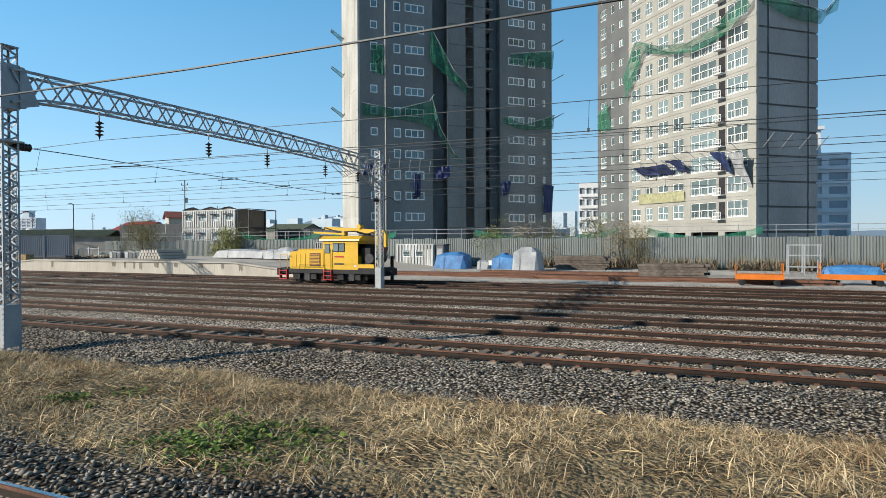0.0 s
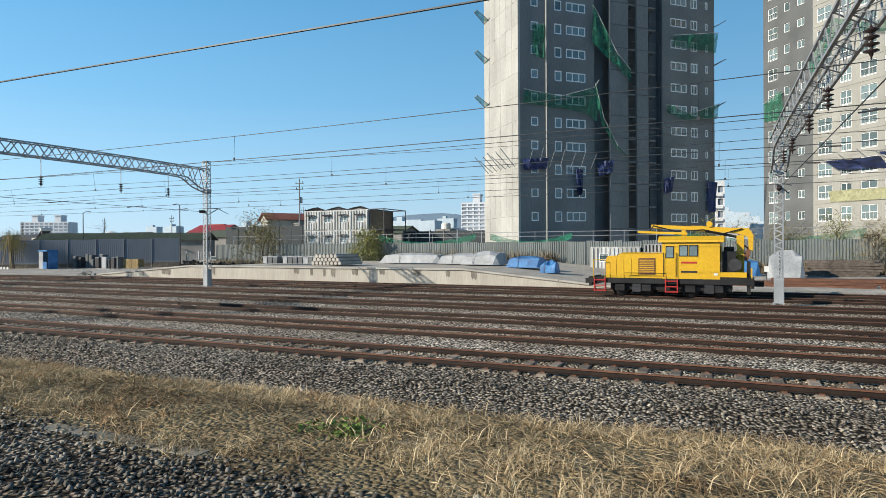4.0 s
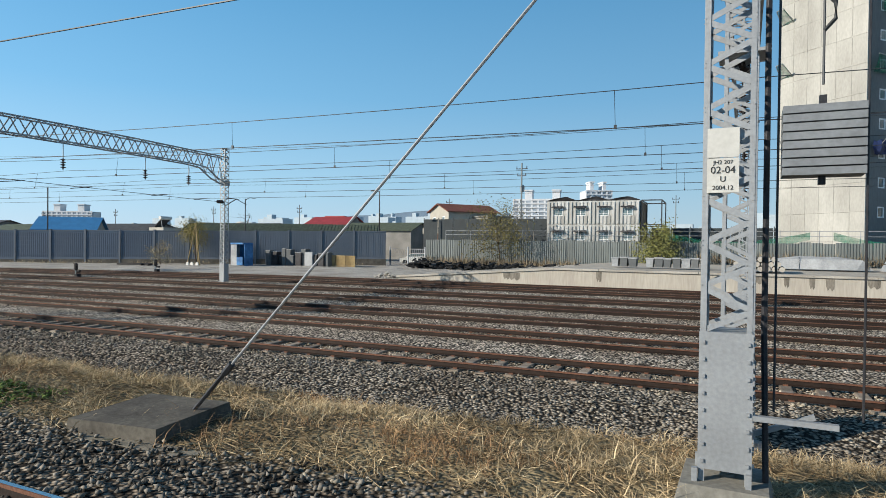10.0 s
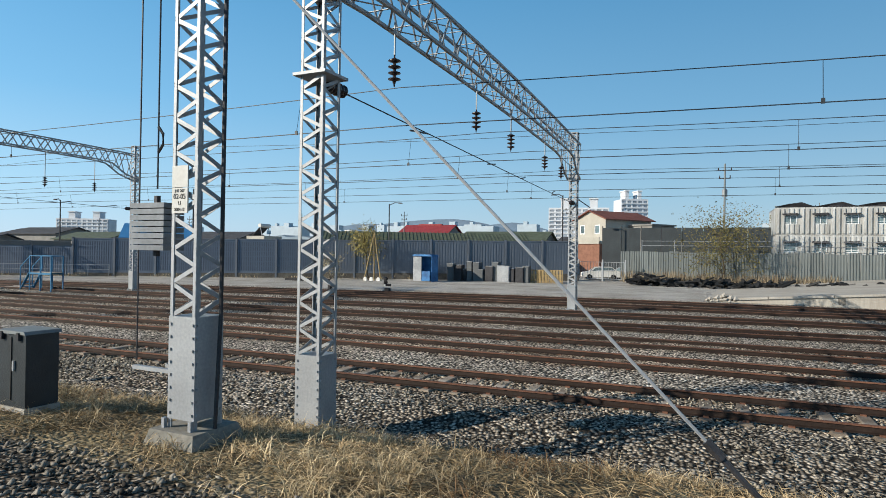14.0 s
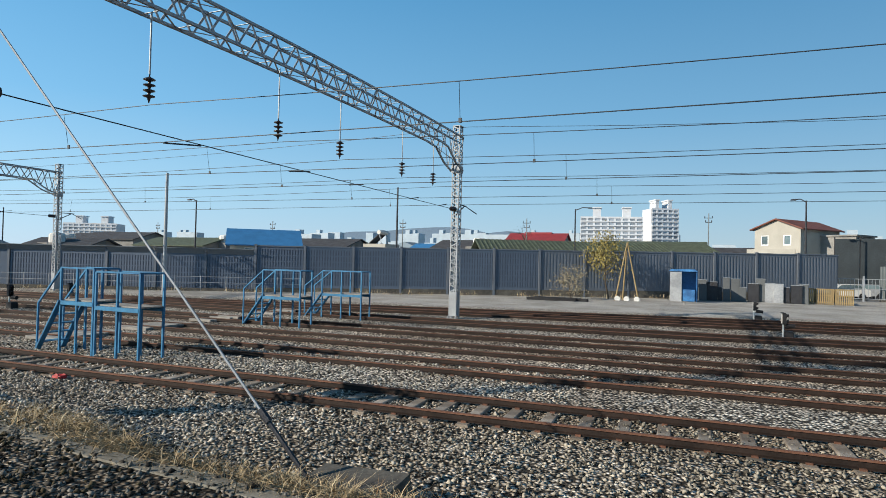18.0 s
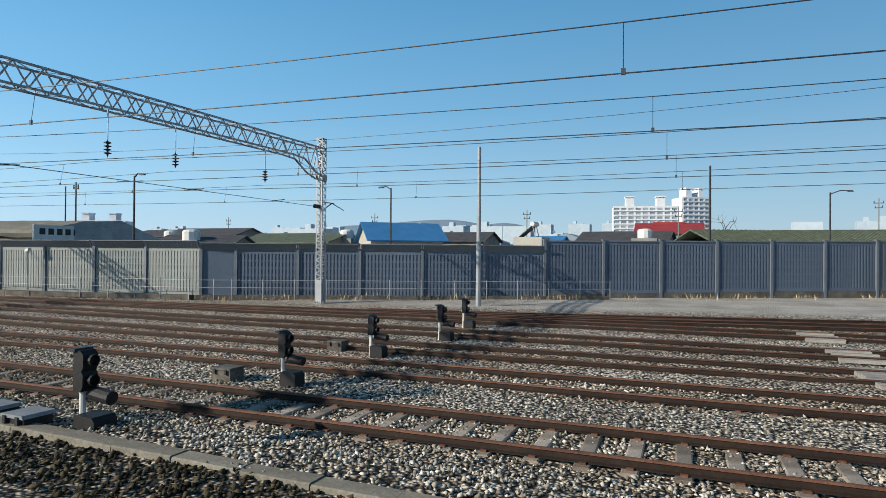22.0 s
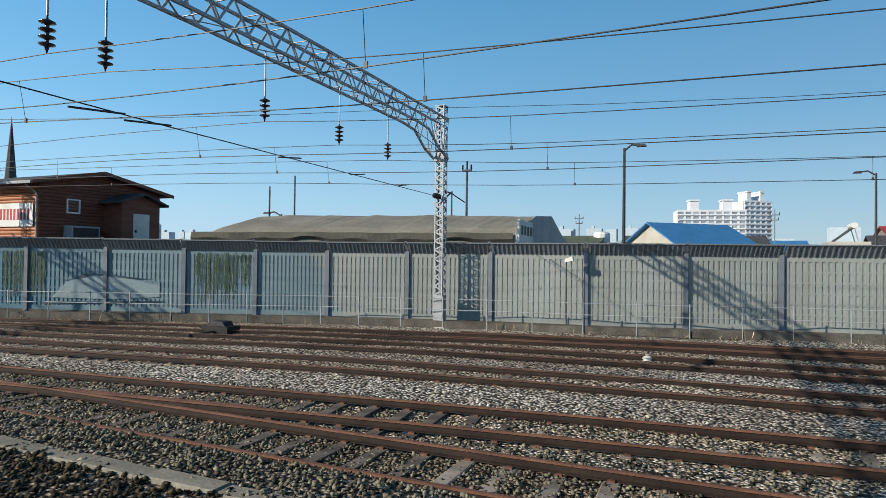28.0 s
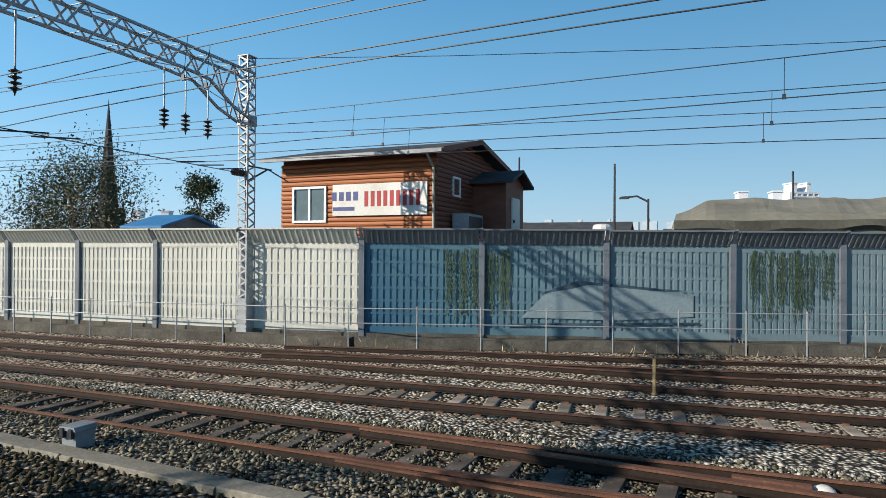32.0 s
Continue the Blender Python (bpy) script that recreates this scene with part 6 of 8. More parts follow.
# ---- container offices ----
M["corrugated"] = mat("white_corrugated", (0.52, 0.53, 0.52), 0.6, 0.0, 0.2, 0.9, 9, 0.1, second=(0.24, 0.235, 0.215), streak=(1.4, 1, 0.22))


def container(label, corner, tangent, z0, h, w, d, wins, material, group="", door=None):
    g = thing("container_office", label, "container", group)
    fm = facade_matrix(corner, tangent, z0)
    s = pierced(w, 0.12, h - 0.12, 0.05, [q[:4] for q in wins])
    n = int(w / 0.4)
    for i in range(n):
        x = w * (i + 0.25) / n
        if not any(a - 0.1 < x + 0.07 and x < b + 0.1 for a, b, *_ in wins):
            s.box(x, -0.13, 0.12, x + w / n * 0.52, 0.0, h - 0.12)
        else:
            for a, b, za, zb in wins:
                if a - 0.1 < x + 0.07 and x < b + 0.1:
                    s.box(x, -0.09, 0.12, x + w / n * 0.5, 0, za).box(x, -0.09, zb, x + w / n * 0.5, 0, h - 0.12)
    local_part("wall", s, material, g, fm)
    local_part("shell", Shape().box(0, 0.12, 0, 0.05, d, h).box(w - 0.05, 0.12, 0, w, d, h).box(0.05, d - 0.05, 0, w - 0.05, d, h).box(0, 0, h - 0.12, w, d, h).box(0, 0, 0, w, d, 0.12), material, g, fm)
    local_part("interior", Shape().box(0.06, 0.5, 0.13, w - 0.06, 0.55, h - 0.13), M["room_shade"], g, fm)
    for q in wins:
        window_part(g, fm, *q[:4], y=-0.02)
        local_part("window_bars", Shape().box(q[0], -0.09, q[2] + 0.2, q[1], -0.07, q[2] + 0.23).box(q[0], -0.09, q[3] - 0.23, q[1], -0.07, q[3] - 0.2), M["white_frame"], g, fm)
    if door:
        local_part("door", Shape().box(door, -0.06, 0.13, door + 0.9, -0.02, 2.1), M["white_paint"], g, fm, "pale metal door")
    return g


for row, z in ((0, 2.35), (1, 5.15)):
    for i in range(4):
        t = Vector((10.4, 0.5, 0)).normalized()
        c = (-79.0 + t.x * 2.65 * i, 70.3 + t.y * 2.65 * i)
        container("white corrugated site container in a stacked block", c, (t.x, t.y), z, 2.75, 2.63, 7, [(0.75, 1.9, 1.05, 2.0)], M["corrugated"], "stacked site containers")
t = Vector((10.4, 0.5, 0)).normalized()
tm = facade_matrix((-79.0, 70.3), (t.x, t.y))
g = thing("stair_frame", "rusty open steel frame at the end of the containers", "frame")
for u, v in ((10.75, 0.2), (12.9, 0.2), (10.75, 6.5), (12.9, 6.5)):
    local_part("post", Shape().box(u - 0.06, v - 0.06, -0.2, u + 0.06, v + 0.06, 7.95), M["dark_steel"], g, tm)
for z in (2.35, 5.1, 7.85):
    for v in (0.2, 6.5):
        local_part("beam", Shape().box(10.75, v - 0.05, z, 12.9, v + 0.05, z + 0.12), M["dark_steel"], g, tm)
    for u in (10.75, 12.9):
        local_part("beam", Shape().box(u - 0.05, 0.25, z, u + 0.05, 6.45, z + 0.12), M["dark_steel"], g, tm)
local_part("end_board", Shape().box(10.62, 0.3, 2.4, 10.68, 6.9, 7.8), mat("brown_board", (0.20, 0.155, 0.11), 0.85, 0, 0.2, 0.8, 9, 0.1), g, tm, "weathered brown board wall")
g = thing("container_awning", "row of dark torn awnings over the container windows", "awning")
for z in (4.5, 7.3):
    for i in range(4):
        local_part("awning", drape([(i * 2.65 + 0.6, -0.15, z), (i * 2.65 + 2.0, -0.15, z + 0.03)], [(i * 2.65 + 0.55, -0.55, z - 0.2), (i * 2.65 + 2.05, -0.5, z - 0.16 - 0.1 * (i % 2))], 8, 3, 0.12, i + z), M["dark_steel"], g, tm)
g = thing("container_plinth", "grey block plinth below the stacked containers", "plinth")
local_part("base", Shape().box(0, 0.1, -0.3, 10.55, 7, 2.34), M["grey_wall"], g, facade_matrix((-79.0, 70.3), (t.x, t.y)))
g = thing("roof_mesh", "dark netting heaped along the container roofs", "netting")
local_part("netting", drape([(i * 1.17, 0.1, 8.0 + 0.22 * ((i * 7) % 3)) for i in range(10)], [(i * 1.17, 0.3, 7.88) for i in range(10)], 40, 2, 0.25, 3), M["dark_steel"], g, facade_matrix((-79.0, 70.3), (t.x, t.y)))
container("light grey corrugated site office with two barred windows", (-36.5, 63.5), (1, 0), -0.06, 2.7, 5.0, 2.4, [(0.9, 1.9, 1.2, 2.0), (2.6, 3.6, 1.2, 2.0)], M["corrugated"], door=4.0)
g = thing("toilet_cabin", "dark grey cabin beside the site office", "cabin")
part("body", Shape().box(-31.3, 63.6, -0.1, -30.4, 65.2, 2.5).box(-31.4, 63.5, 2.5, -30.3, 65.3, 2.6), M["cast_slate"], g)
part("door", Shape().box(-31.2, 63.56, 0, -30.5, 63.598, 2.1), M["tarp_grey"], g)

M["dark_sheet"] = mat("dark_slate_sheet", (0.04, 0.05, 0.056), 0.7, 0, 0.2, 0.6, 9, 0.15)
# dark screens behind the hoarding, and the far buildings at the yard's end
for a, b, y, z in ((-97, -79.2, 73, 6.0), (-68.3, -48, 80, 5.0)):
    g = thing("screen_fence", "tall dark sheet screen on steel posts", "fence", "screens")
    n = int((b - a) / 2.2)
    for i in range(n):
        u = a + (b - a) * i / n
        part("sheet", Shape().prism([(0, -0.3), (2.12, -0.3), (2.12, z), (0, z)], -0.02, 0.02, "y"), M["dark_sheet"], g).matrix_basis = pose(u, y, 0, 0, 0, (i % 3 - 1) * 0.6)
        part("post", Shape().box(u - 0.06, y + 0.05, -0.3, u + 0.04, y + 0.15, z + 0.2), M["dark_steel"], g)

# ---- yard structures ----
M["stained"] = mat("stained_concrete", (0.43, 0.405, 0.355), 0.9, 0, 0.15, 0.5, 9, 0.2, second=(0.34, 0.31, 0.27), streak=(1, 1, 0.12))
pf = thing("loading_platform", "pale stained concrete loading platform with ramped ends", "platform", kind="structure")
part("body", Shape().prism([(-84, -0.4), (-30, -0.4), (-30, -0.05), (-41, 1.0), (-70, 1.0), (-84, -0.05)], 42.1, 66, "y"), M["stained"], pf)
for a, b in (((-30, -0.05), (-41, 1.0)), ((-41, 1.0), (-70, 1.0)), ((-70, 1.0), (-84, -0.05))):
    n = max(3, int(abs(b[0] - a[0]) / 3))
    for i in range(n):
        p = [(a[0] + (b[0] - a[0]) * k / n, a[1] + (b[1] - a[1]) * k / n) for k in (i + 0.004, i + 0.996)]
        part("coping", Shape().prism([p[0], p[1], (p[1][0], p[1][1] + 0.14), (p[0][0], p[0][1] + 0.14)], 41.98, 43.2, "y"), M["concrete"], pf)
M["stain"] = mat("dark_run_stain", (0.23, 0.21, 0.18), 0.95, 0, 0.3, 2, 20, 0.1, streak=(1, 1, 0.2))

# hoarding of ribbed sheets with a wire fence and green net behind
M["hoard"] = mat("grey_hoarding_sheet", (0.18, 0.20, 0.20), 0.6, 0.15, 0.12, 0.7, 10, 0.1, second=(0.14, 0.158, 0.155), rnd=0.14, streak=(1, 1, 0.2))
hd = thing("hoarding", "grey-green ribbed sheet hoarding along the yard", "hoarding", kind="structure")
s = Shape().box(0, 0, 0, 0.98, 0.02, 3.2)
for i in range(4):
    s.prism([(0.04 + i * 0.245, 0.0), (0.08 + i * 0.245, -0.05), (0.17 + i * 0.245, -0.05), (0.21 + i * 0.245, 0.0)], 0, 3.2, "z")
SHEET = s.mesh("sheet", M["hoard"])
rng = random.Random(9)
for i in range(114):
    o = part("sheet", SHEET, None, hd)
    o.matrix_basis = pose(-94 + i * 1.0, 68 + rng.uniform(-0.03, 0.03), 0.02 + rng.uniform(-0.05, 0.1), 0, rng.uniform(-0.5, 0.5), rng.uniform(-1.5, 1.5))
part("base_kerb", Shape().box(-94, 67.8, -0.4, 20, 68.4, 0.1), M["old_concrete"], hd)
wf = thing("wire_fence", "thin steel wire fence with green netting behind the hoarding", "fence")
for i in range(32):
    part("post", Shape().tube([(-92 + i * 3.4, 69.6, -0.3), (-92 + i * 3.4, 69.6, 4.5)], 0.035, 6), M["steel"], wf)
for z in (4.4, 3.9):
    part("rail_pipe", Shape().tube([(-92, 69.6, z), (13.4, 69.6, z)], 0.03, 6), M["steel"], wf)
for i, (a, b) in enumerate(((-66, -52), (-29, -12), (-9, 2), (-50, -40))):
    n = 9
    top = [(a + (b - a) * k / n, 69.55, 4.3 - 1.0 * math.sin(math.pi * k / n)) for k in range(n + 1)]
    part("net", drape(top, [(p[0], 69.5, p[2] - 0.75) for p in top], 24, 3, 0.08, i), M["net_green"], wf, "sagging green net")


# ---- vegetation ----
def leaf_cloud(tips, n, size, spread, seed, upright=0.0):
    rng = np.random.default_rng(seed)
    tips = np.array(tips)
    c = tips[rng.integers(0, len(tips), n)] + rng.normal(0, spread, (n, 3))
    a = rng.normal(0, 1, (n, 3))
    a[:, 2] = a[:, 2] * (1 - upright) - upright * 2
    a /= np.linalg.norm(a, axis=1)[:, None]
    b = np.cross(a, rng.normal(0, 1, (n, 3)))
    b /= np.linalg.norm(b, axis=1)[:, None] + 1e-6
    k = size * rng.uniform(0.6, 1.5, (n, 1))
    v = np.stack([c - a * k, c + b * k * 0.45, c + a * k, c - b * k * 0.45], 1).reshape(-1, 3)
    s = Shape()
    s.v = [tuple(p) for p in v.tolist()]
    s.f = [(4 * i, 4 * i + 1, 4 * i + 2, 4 * i + 3) for i in range(n)]
    return s


def tree(name, label, category, x, y, h, r, leaf, n, size, seed, trunk_h=0.25, limbs=9, z0=-0.1, group="", upright=0.0, bark="bark", spread=0.22):
    """A tapered trunk, limbs that fork, and a crown of small leaves with gaps."""
    rng = random.Random(seed)
    g = thing(name, label, category, group)
    t, tips = Shape(), []
    base, top = Vector((x, y, z0)), Vector((x + rng.uniform(-0.1, 0.1) * h, y, z0 + h * 0.8))
    rad = 0.012 * h + 0.03
    t.tube([base, base.lerp(top, 0.35) + Vector((rng.uniform(-1, 1) * 0.03 * h, 0, 0)), base.lerp(top, 0.7), top], rad, 7, rad * 0.25)
    for i in range(limbs):
        u = trunk_h + (1 - trunk_h) * (i + rng.random()) / limbs
        p = base.lerp(top, min(u, 0.98))
        ang = i * 2.4 + rng.uniform(-0.5, 0.5)
        reach = r * rng.uniform(0.55, 1.05) * (1.15 - 0.55 * u)
        q = p + Vector((math.cos(ang) * reach, math.sin(ang) * reach, h * rng.uniform(0.08, 0.26)))
        m = p.lerp(q, 0.5) + Vector((0, 0, 0.04 * h))
        t.tube([p, m, q], rad * 0.4, 5, rad * 0.1)
        tips += [m.lerp(q, 0.3), m.lerp(q, 0.7), q]
        for _ in range(3):
            w = q.lerp(m, rng.random() * 0.7) + Vector((rng.gauss(0, 1), rng.gauss(0, 1), rng.gauss(0.4, 0.8))) * r * 0.27
            t.tube([q.lerp(m, 0.3), w], rad * 0.14, 4, rad * 0.06)
            tips += [w, w]
    part("trunk", t, M[bark], g)
    if n:
        part("crown", leaf_cloud([tuple(p) for p in tips], n, size, r * spread, seed, upright), M[leaf], g)
    return g


M["bark"] = mat("grey_brown_bark", (0.12, 0.095, 0.07), 0.95, 0, 0.3, 3, 25, 0.5)
M["leaf_spring"] = island_mat("spring_leaf", (0.10, 0.105, 0.035), (0.29, 0.29, 0.10), 0.8)
M["leaf_olive"] = island_mat("olive_leaf", (0.08, 0.08, 0.03), (0.24, 0.20, 0.08), 0.8)
M["leaf_dry"] = island_mat("dry_stalk", (0.17, 0.14, 0.09), (0.46, 0.40, 0.27), 0.9)
M["leaf_dark"] = island_mat("dark_leaf", (0.02, 0.03, 0.012), (0.07, 0.085, 0.035), 0.8)
M["leaf_willow"] = island_mat("willow_leaf", (0.19, 0.16, 0.05), (0.38, 0.31, 0.11), 0.8)
tree("bush", "large olive budding bush before the hoarding", "bush", -83.6, 66.8, 6.4, 3.3, "leaf_olive", 5200, 0.10, 1, 0.08, 14)
tree("bush", "round yellow-green bush in fresh leaf", "bush", -66.2, 66.6, 4.6, 2.3, "leaf_spring", 5200, 0.10, 2, 0.05, 13)
tree("bush", "round yellow-green bush in fresh leaf", "bush", -26.3, 69.0, 4.4, 2.2, "leaf_spring", 2600, 0.09, 3, 0.05, 12)
for i, (x, y, h, r, leaf) in enumerate(((-22.8, 69.2, 5.0, 2.4, "leaf_dry"), (-18.6, 69.4, 4.6, 2.2, "leaf_olive"), (-14.4, 69.2, 5.4, 1.8, "leaf_spring"), (-11.5, 67.6, 5.0, 1.7, "leaf_dry"), (-9.6, 67.4, 4.2, 1.5, "leaf_olive"))):
    tree("shrub", "bare straw-coloured shrub with fine twigs", "shrub", x, y, h, r, leaf, 2600, 0.07, 10 + i, 0.04, 15, group="shrubs along the hoarding")
tree("willow", "small yellow weeping willow beside the tripod", "tree", -116.0, 51.6, 4.9, 1.5, "leaf_willow", 1900, 0.09, 31, 0.5, 12, upright=0.75, spread=0.35)
tree("shrub", "withered shrub against the barrier", "shrub", -118.5, 48.6, 2.4, 1.3, "leaf_dry", 1300, 0.07, 32, 0.03, 10)
tree("tree", "bare leaning tree behind the barrier", "tree", -131.0, 75.5, 7.8, 2.6, "leaf_dry", 0, 0.1, 33, 0.5, 9, bark="bark")
tree("tree", "large dark bushy tree", "tree", -243.5, 38, 10.4, 5.2, "leaf_dark", 17000, 0.12, 34, 0.08, 22)
tree("tree", "slim dark tree behind the log house", "tree", -226, 35, 8.4, 1.4, "leaf_dark", 8000, 0.1, 35, 0.05, 18)
tree("tree", "pale bare tree beyond the barrier", "tree", -238.0, 34, 9.0, 3.2, "leaf_dry", 900, 0.1, 36, 0.2, 12)

# scrub and dark junk along the foot of the hoarding
rng = np.random.default_rng(77)
pts = []
for a, b, y0, y1, n in ((-93, -74, 62.5, 67.2, 2600), (-24, -2, 66.2, 67.6, 2600), (-1, 14, 66.0, 67.6, 1500), (-62, -40, 66.6, 67.6, 900)):
    pts += [(x, y, -0.02 + 0.16 * rng.random() + (1.1 if -70 < x < -41 else 0)) for x, y in zip(rng.uniform(a, b, n), rng.uniform(y0, y1, n))]
STALK = ([(-0.05, 0, 0), (0.05, 0, 0), (0.04, 0.5, 1.2), (0, 0.8, 2.4)], [(0, 1, 2), (0, 2, 3)])
scatter("dead_scrub", pts, STALK, island_mat("dead_stalk", (0.07, 0.05, 0.035), (0.30, 0.25, 0.17), 0.9), "dead brown scrub at the foot of the hoarding", "scrub", (0.25, 0.5), 4, 1.2, True, 0.05)
wpts = []
for x in np.arange(-160, -99, 0.035):
    y = polyline(WALL, x) - rng.uniform(0.1, 1.8) - 0.8
    if noise.noise((x * 0.35, 1, 2)) > -0.05:
        wpts.append((x, y, ground_z(x, y)))
for x in np.arange(-206, -150, 0.09):
    y = polyline(WALL, x) - rng.uniform(0.5, 1.6)
    if noise.noise((x * 0.3, 8, 2)) > 0.0:
        wpts.append((x, y, ground_z(x, y)))
scatter("dry_weeds", wpts, STALK, bpy.data.materials["straw"], "dry weeds along the kerb of the barrier", "weeds", (0.06, 0.2), 14, 1.1, True, 0.05)


# ---- yellow rail crane ----
M["yellow"] = mat("yellow_paint", (0.58, 0.36, 0.01), 0.4, 0, 0.12, 0.8, 9, 0.08, second=(0.56, 0.32, 0.012), spec=0.5)
M["black_iron"] = mat("black_iron", (0.022, 0.022, 0.024), 0.6, 0.2, 0.3, 2, 20, 0.2)
M["red_paint"] = mat("red_paint", (0.45, 0.03, 0.03), 0.5, 0, 0.15)


def rail_crane():
    g = thing("rail_crane_car", "yellow shunting motor car with roof crane on the siding", "rail vehicle")
    m = pose(-29.9, TRACKS[6](-29.9), 0, 0, 0, math.degrees(math.atan(TRACKS[6](-22) - TRACKS[6](-30)) / 8))
    P = lambda name, s, mt, label="", par=None: local_part(name, s, M[mt], par or g, m if par is None else Matrix.Identity(4), label)
    P("underframe", Shape().box(0.2, -1.25, 0.72, 8.3, 1.25, 1.0).box(1.2, -0.9, 0.35, 7.4, 0.9, 0.72), "black_iron", "black underframe")
    for x in (1.75, 3.1, 5.4, 6.75):
        for y in (-0.75, 0.75):
            w = Shape().lathe((0, 0, 0), [(0.42, -0.06), (0.42, 0.03), (0.46, 0.035), (0.46, 0.06), (0.15, 0.07)], 20)
            o = part("wheel", w, M["black_iron"], g, "", True)
            o.matrix_basis = m @ pose(x, y, 0.42, 90 if y < 0 else -90)
    for x in (1.5, 2.9, 5.15, 6.5):
        P("axle_box", Shape().box(x, -1.15, 0.3, x + 0.5, -0.85, 0.65), "black_iron")
    for x in (2.42, 6.1):
        P("spring_box", Shape().box(x, -1.2, 0.25, x + 0.45, -0.95, 0.7), "dark_steel")
    P("bonnet", Shape().prism([(0.95, 1.0), (4.0, 1.0), (4.0, 2.35), (1.7, 2.35), (1.62, 2.25), (1.05, 2.2), (0.95, 2.05)], -0.95, 0.95, "y"), "yellow")
    P("bonnet_lid", Shape().box(1.8, -0.98, 2.35, 3.95, 0.98, 2.40), "yellow")
    P("radiator", Shape().box(3.0, -0.7, 2.40, 3.95, 0.7, 2.85), "tarp_grey", "pale radiator housing")
    for k in range(5):
        P("radiator_bar", Shape().box(3.06 + k * 0.19, -0.73, 2.44, 3.12 + k * 0.19, -0.701, 2.81), "black_iron")
    gr = P("grille", Shape().box(2.75, -0.985, 1.2, 3.6, -0.953, 2.1), "rail", "dark louvred grille")
    for i in range(8):
        P("louvre", Shape().box(2.78, -1.005, 1.26 + i * 0.1, 3.57, -0.986, 1.3 + i * 0.1), "yellow", "", gr)
        gr.children[-1].matrix_basis = Matrix.Identity(4)
    for x in (1.2, 1.6, 2.0, 2.38):
        P("bonnet_door", Shape().box(x, -0.975, 1.15, x + 0.33, -0.953, 2.05), "yellow")
    P("cab", Shape().prism([(4.0, 1.0), (6.85, 1.0), (6.85, 2.95), (4.0, 2.95)], -1.2, -1.14, "y").prism([(4.0, 1.0), (6.85, 1.0), (6.85, 2.95), (4.0, 2.95)], 1.14, 1.2, "y").box(4.0, -1.14, 1.0, 4.06, 1.14, 2.95).box(6.79, -1.14, 1.0, 6.85, 1.14, 1.9).box(6.79, -1.14, 2.75, 6.85, 1.14, 2.95), "yellow")
    P("cab_roof", Shape().prism([(-1.35, 2.95), (1.35, 2.95), (1.32, 3.06), (0.9, 3.28), (-0.9, 3.28), (-1.32, 3.06)], 3.8, 7.05, "x"), "yellow")
    for a, b, za, zb in ((4.18, 4.6, 2.1, 2.75), (4.85, 5.3, 2.2, 2.8), (5.34, 5.8, 2.2, 2.8)):
        wn_ = P("window_frame", Shape().box(a, -1.225, za, b, -1.203, zb), "black_iron")
        P("pane", Shape().box(a + 0.04, -1.235, za + 0.04, b - 0.04, -1.226, zb - 0.04), "glass", "", wn_)
        wn_.children[-1].matrix_basis = Matrix.Identity(4)
    P("cab_door", Shape().box(4.12, -1.222, 1.05, 4.68, -1.203, 2.08), "yellow")
    for x in (4.08, 4.72):
        P("door_rail", Shape().tube([(x, -1.28, 1.1), (x, -1.28, 2.4)], 0.02, 6), "black_iron")
    P("lettering_bar", Shape().box(4.95, -1.212, 1.82, 5.75, -1.203, 1.92), "red_paint")
    P("lettering_bar", Shape().box(4.95, -1.212, 1.33, 5.75, -1.203, 1.43), "ink")
    P("rear_deck", Shape().box(6.85, -1.2, 1.0, 8.3, 1.2, 1.12), "black_iron")
    P("deck_side", Shape().box(6.86, -1.22, 1.121, 8.1, -1.12, 1.38), "yellow")
    P("side_mark", Shape().box(6.55, -1.222, 1.2, 6.75, -1.203, 1.32), "white_paint")
    P("winch", Shape().box(6.95, -0.85, 1.12, 7.6, 0.9, 2.45).box(7.0, -0.5, 2.45, 7.5, 0.5, 2.7), "black_iron", "dark winch machinery")
    P("winch_drum", Shape().tube([(7.55, -0.9, 1.75), (7.55, 0.9, 1.75)], 0.33, 14), "dark_steel")
    P("crane_post", Shape().box(7.62, -0.3, 1.12, 7.98, 0.3, 3.3), "yellow")
    P("boom", Shape().bar((8.15, 0, 3.5), (5.4, 0, 3.72), 0.3, 0.28).bar((5.4, 0, 3.72), (3.3, 0, 3.86), 0.2, 0.2), "yellow")
    P("boom_knuckle", Shape().prism([(7.7, 3.72), (8.2, 3.66), (8.42, 3.3), (8.4, 2.5), (8.2, 2.5), (8.15, 3.2), (7.7, 3.4)], -0.16, 0.16, "y"), "yellow")
    P("lower_boom", Shape().bar((5.2, -0.3, 3.42), (2.6, -0.3, 3.55), 0.12, 0.12), "yellow")
    P("boom_ram", Shape().tube([(7.75, -0.1, 3.2), (6.1, -0.1, 3.55)], 0.07, 8), "black_iron")
    P("boom_rest", Shape().box(4.9, -0.25, 3.28, 5.1, 0.25, 3.62), "yellow")
    P("boom_winch", Shape().tube([(6.3, -0.25, 3.92), (6.3, 0.25, 3.92)], 0.16, 10).box(6.2, -0.1, 3.66, 6.4, 0.1, 3.9), "yellow")
    P("hose", Shape().tube([(7.9, -0.22, 3.65), (7.0, -0.24, 3.4), (6.0, -0.22, 3.62), (4.6, -0.2, 3.55), (3.4, -0.15, 3.9)], 0.035, 6), "black_iron")
    P("hose", Shape().tube([(3.4, -0.1, 3.86), (3.1, -0.15, 3.5), (2.7, -0.3, 3.56)], 0.03, 6), "black_iron")
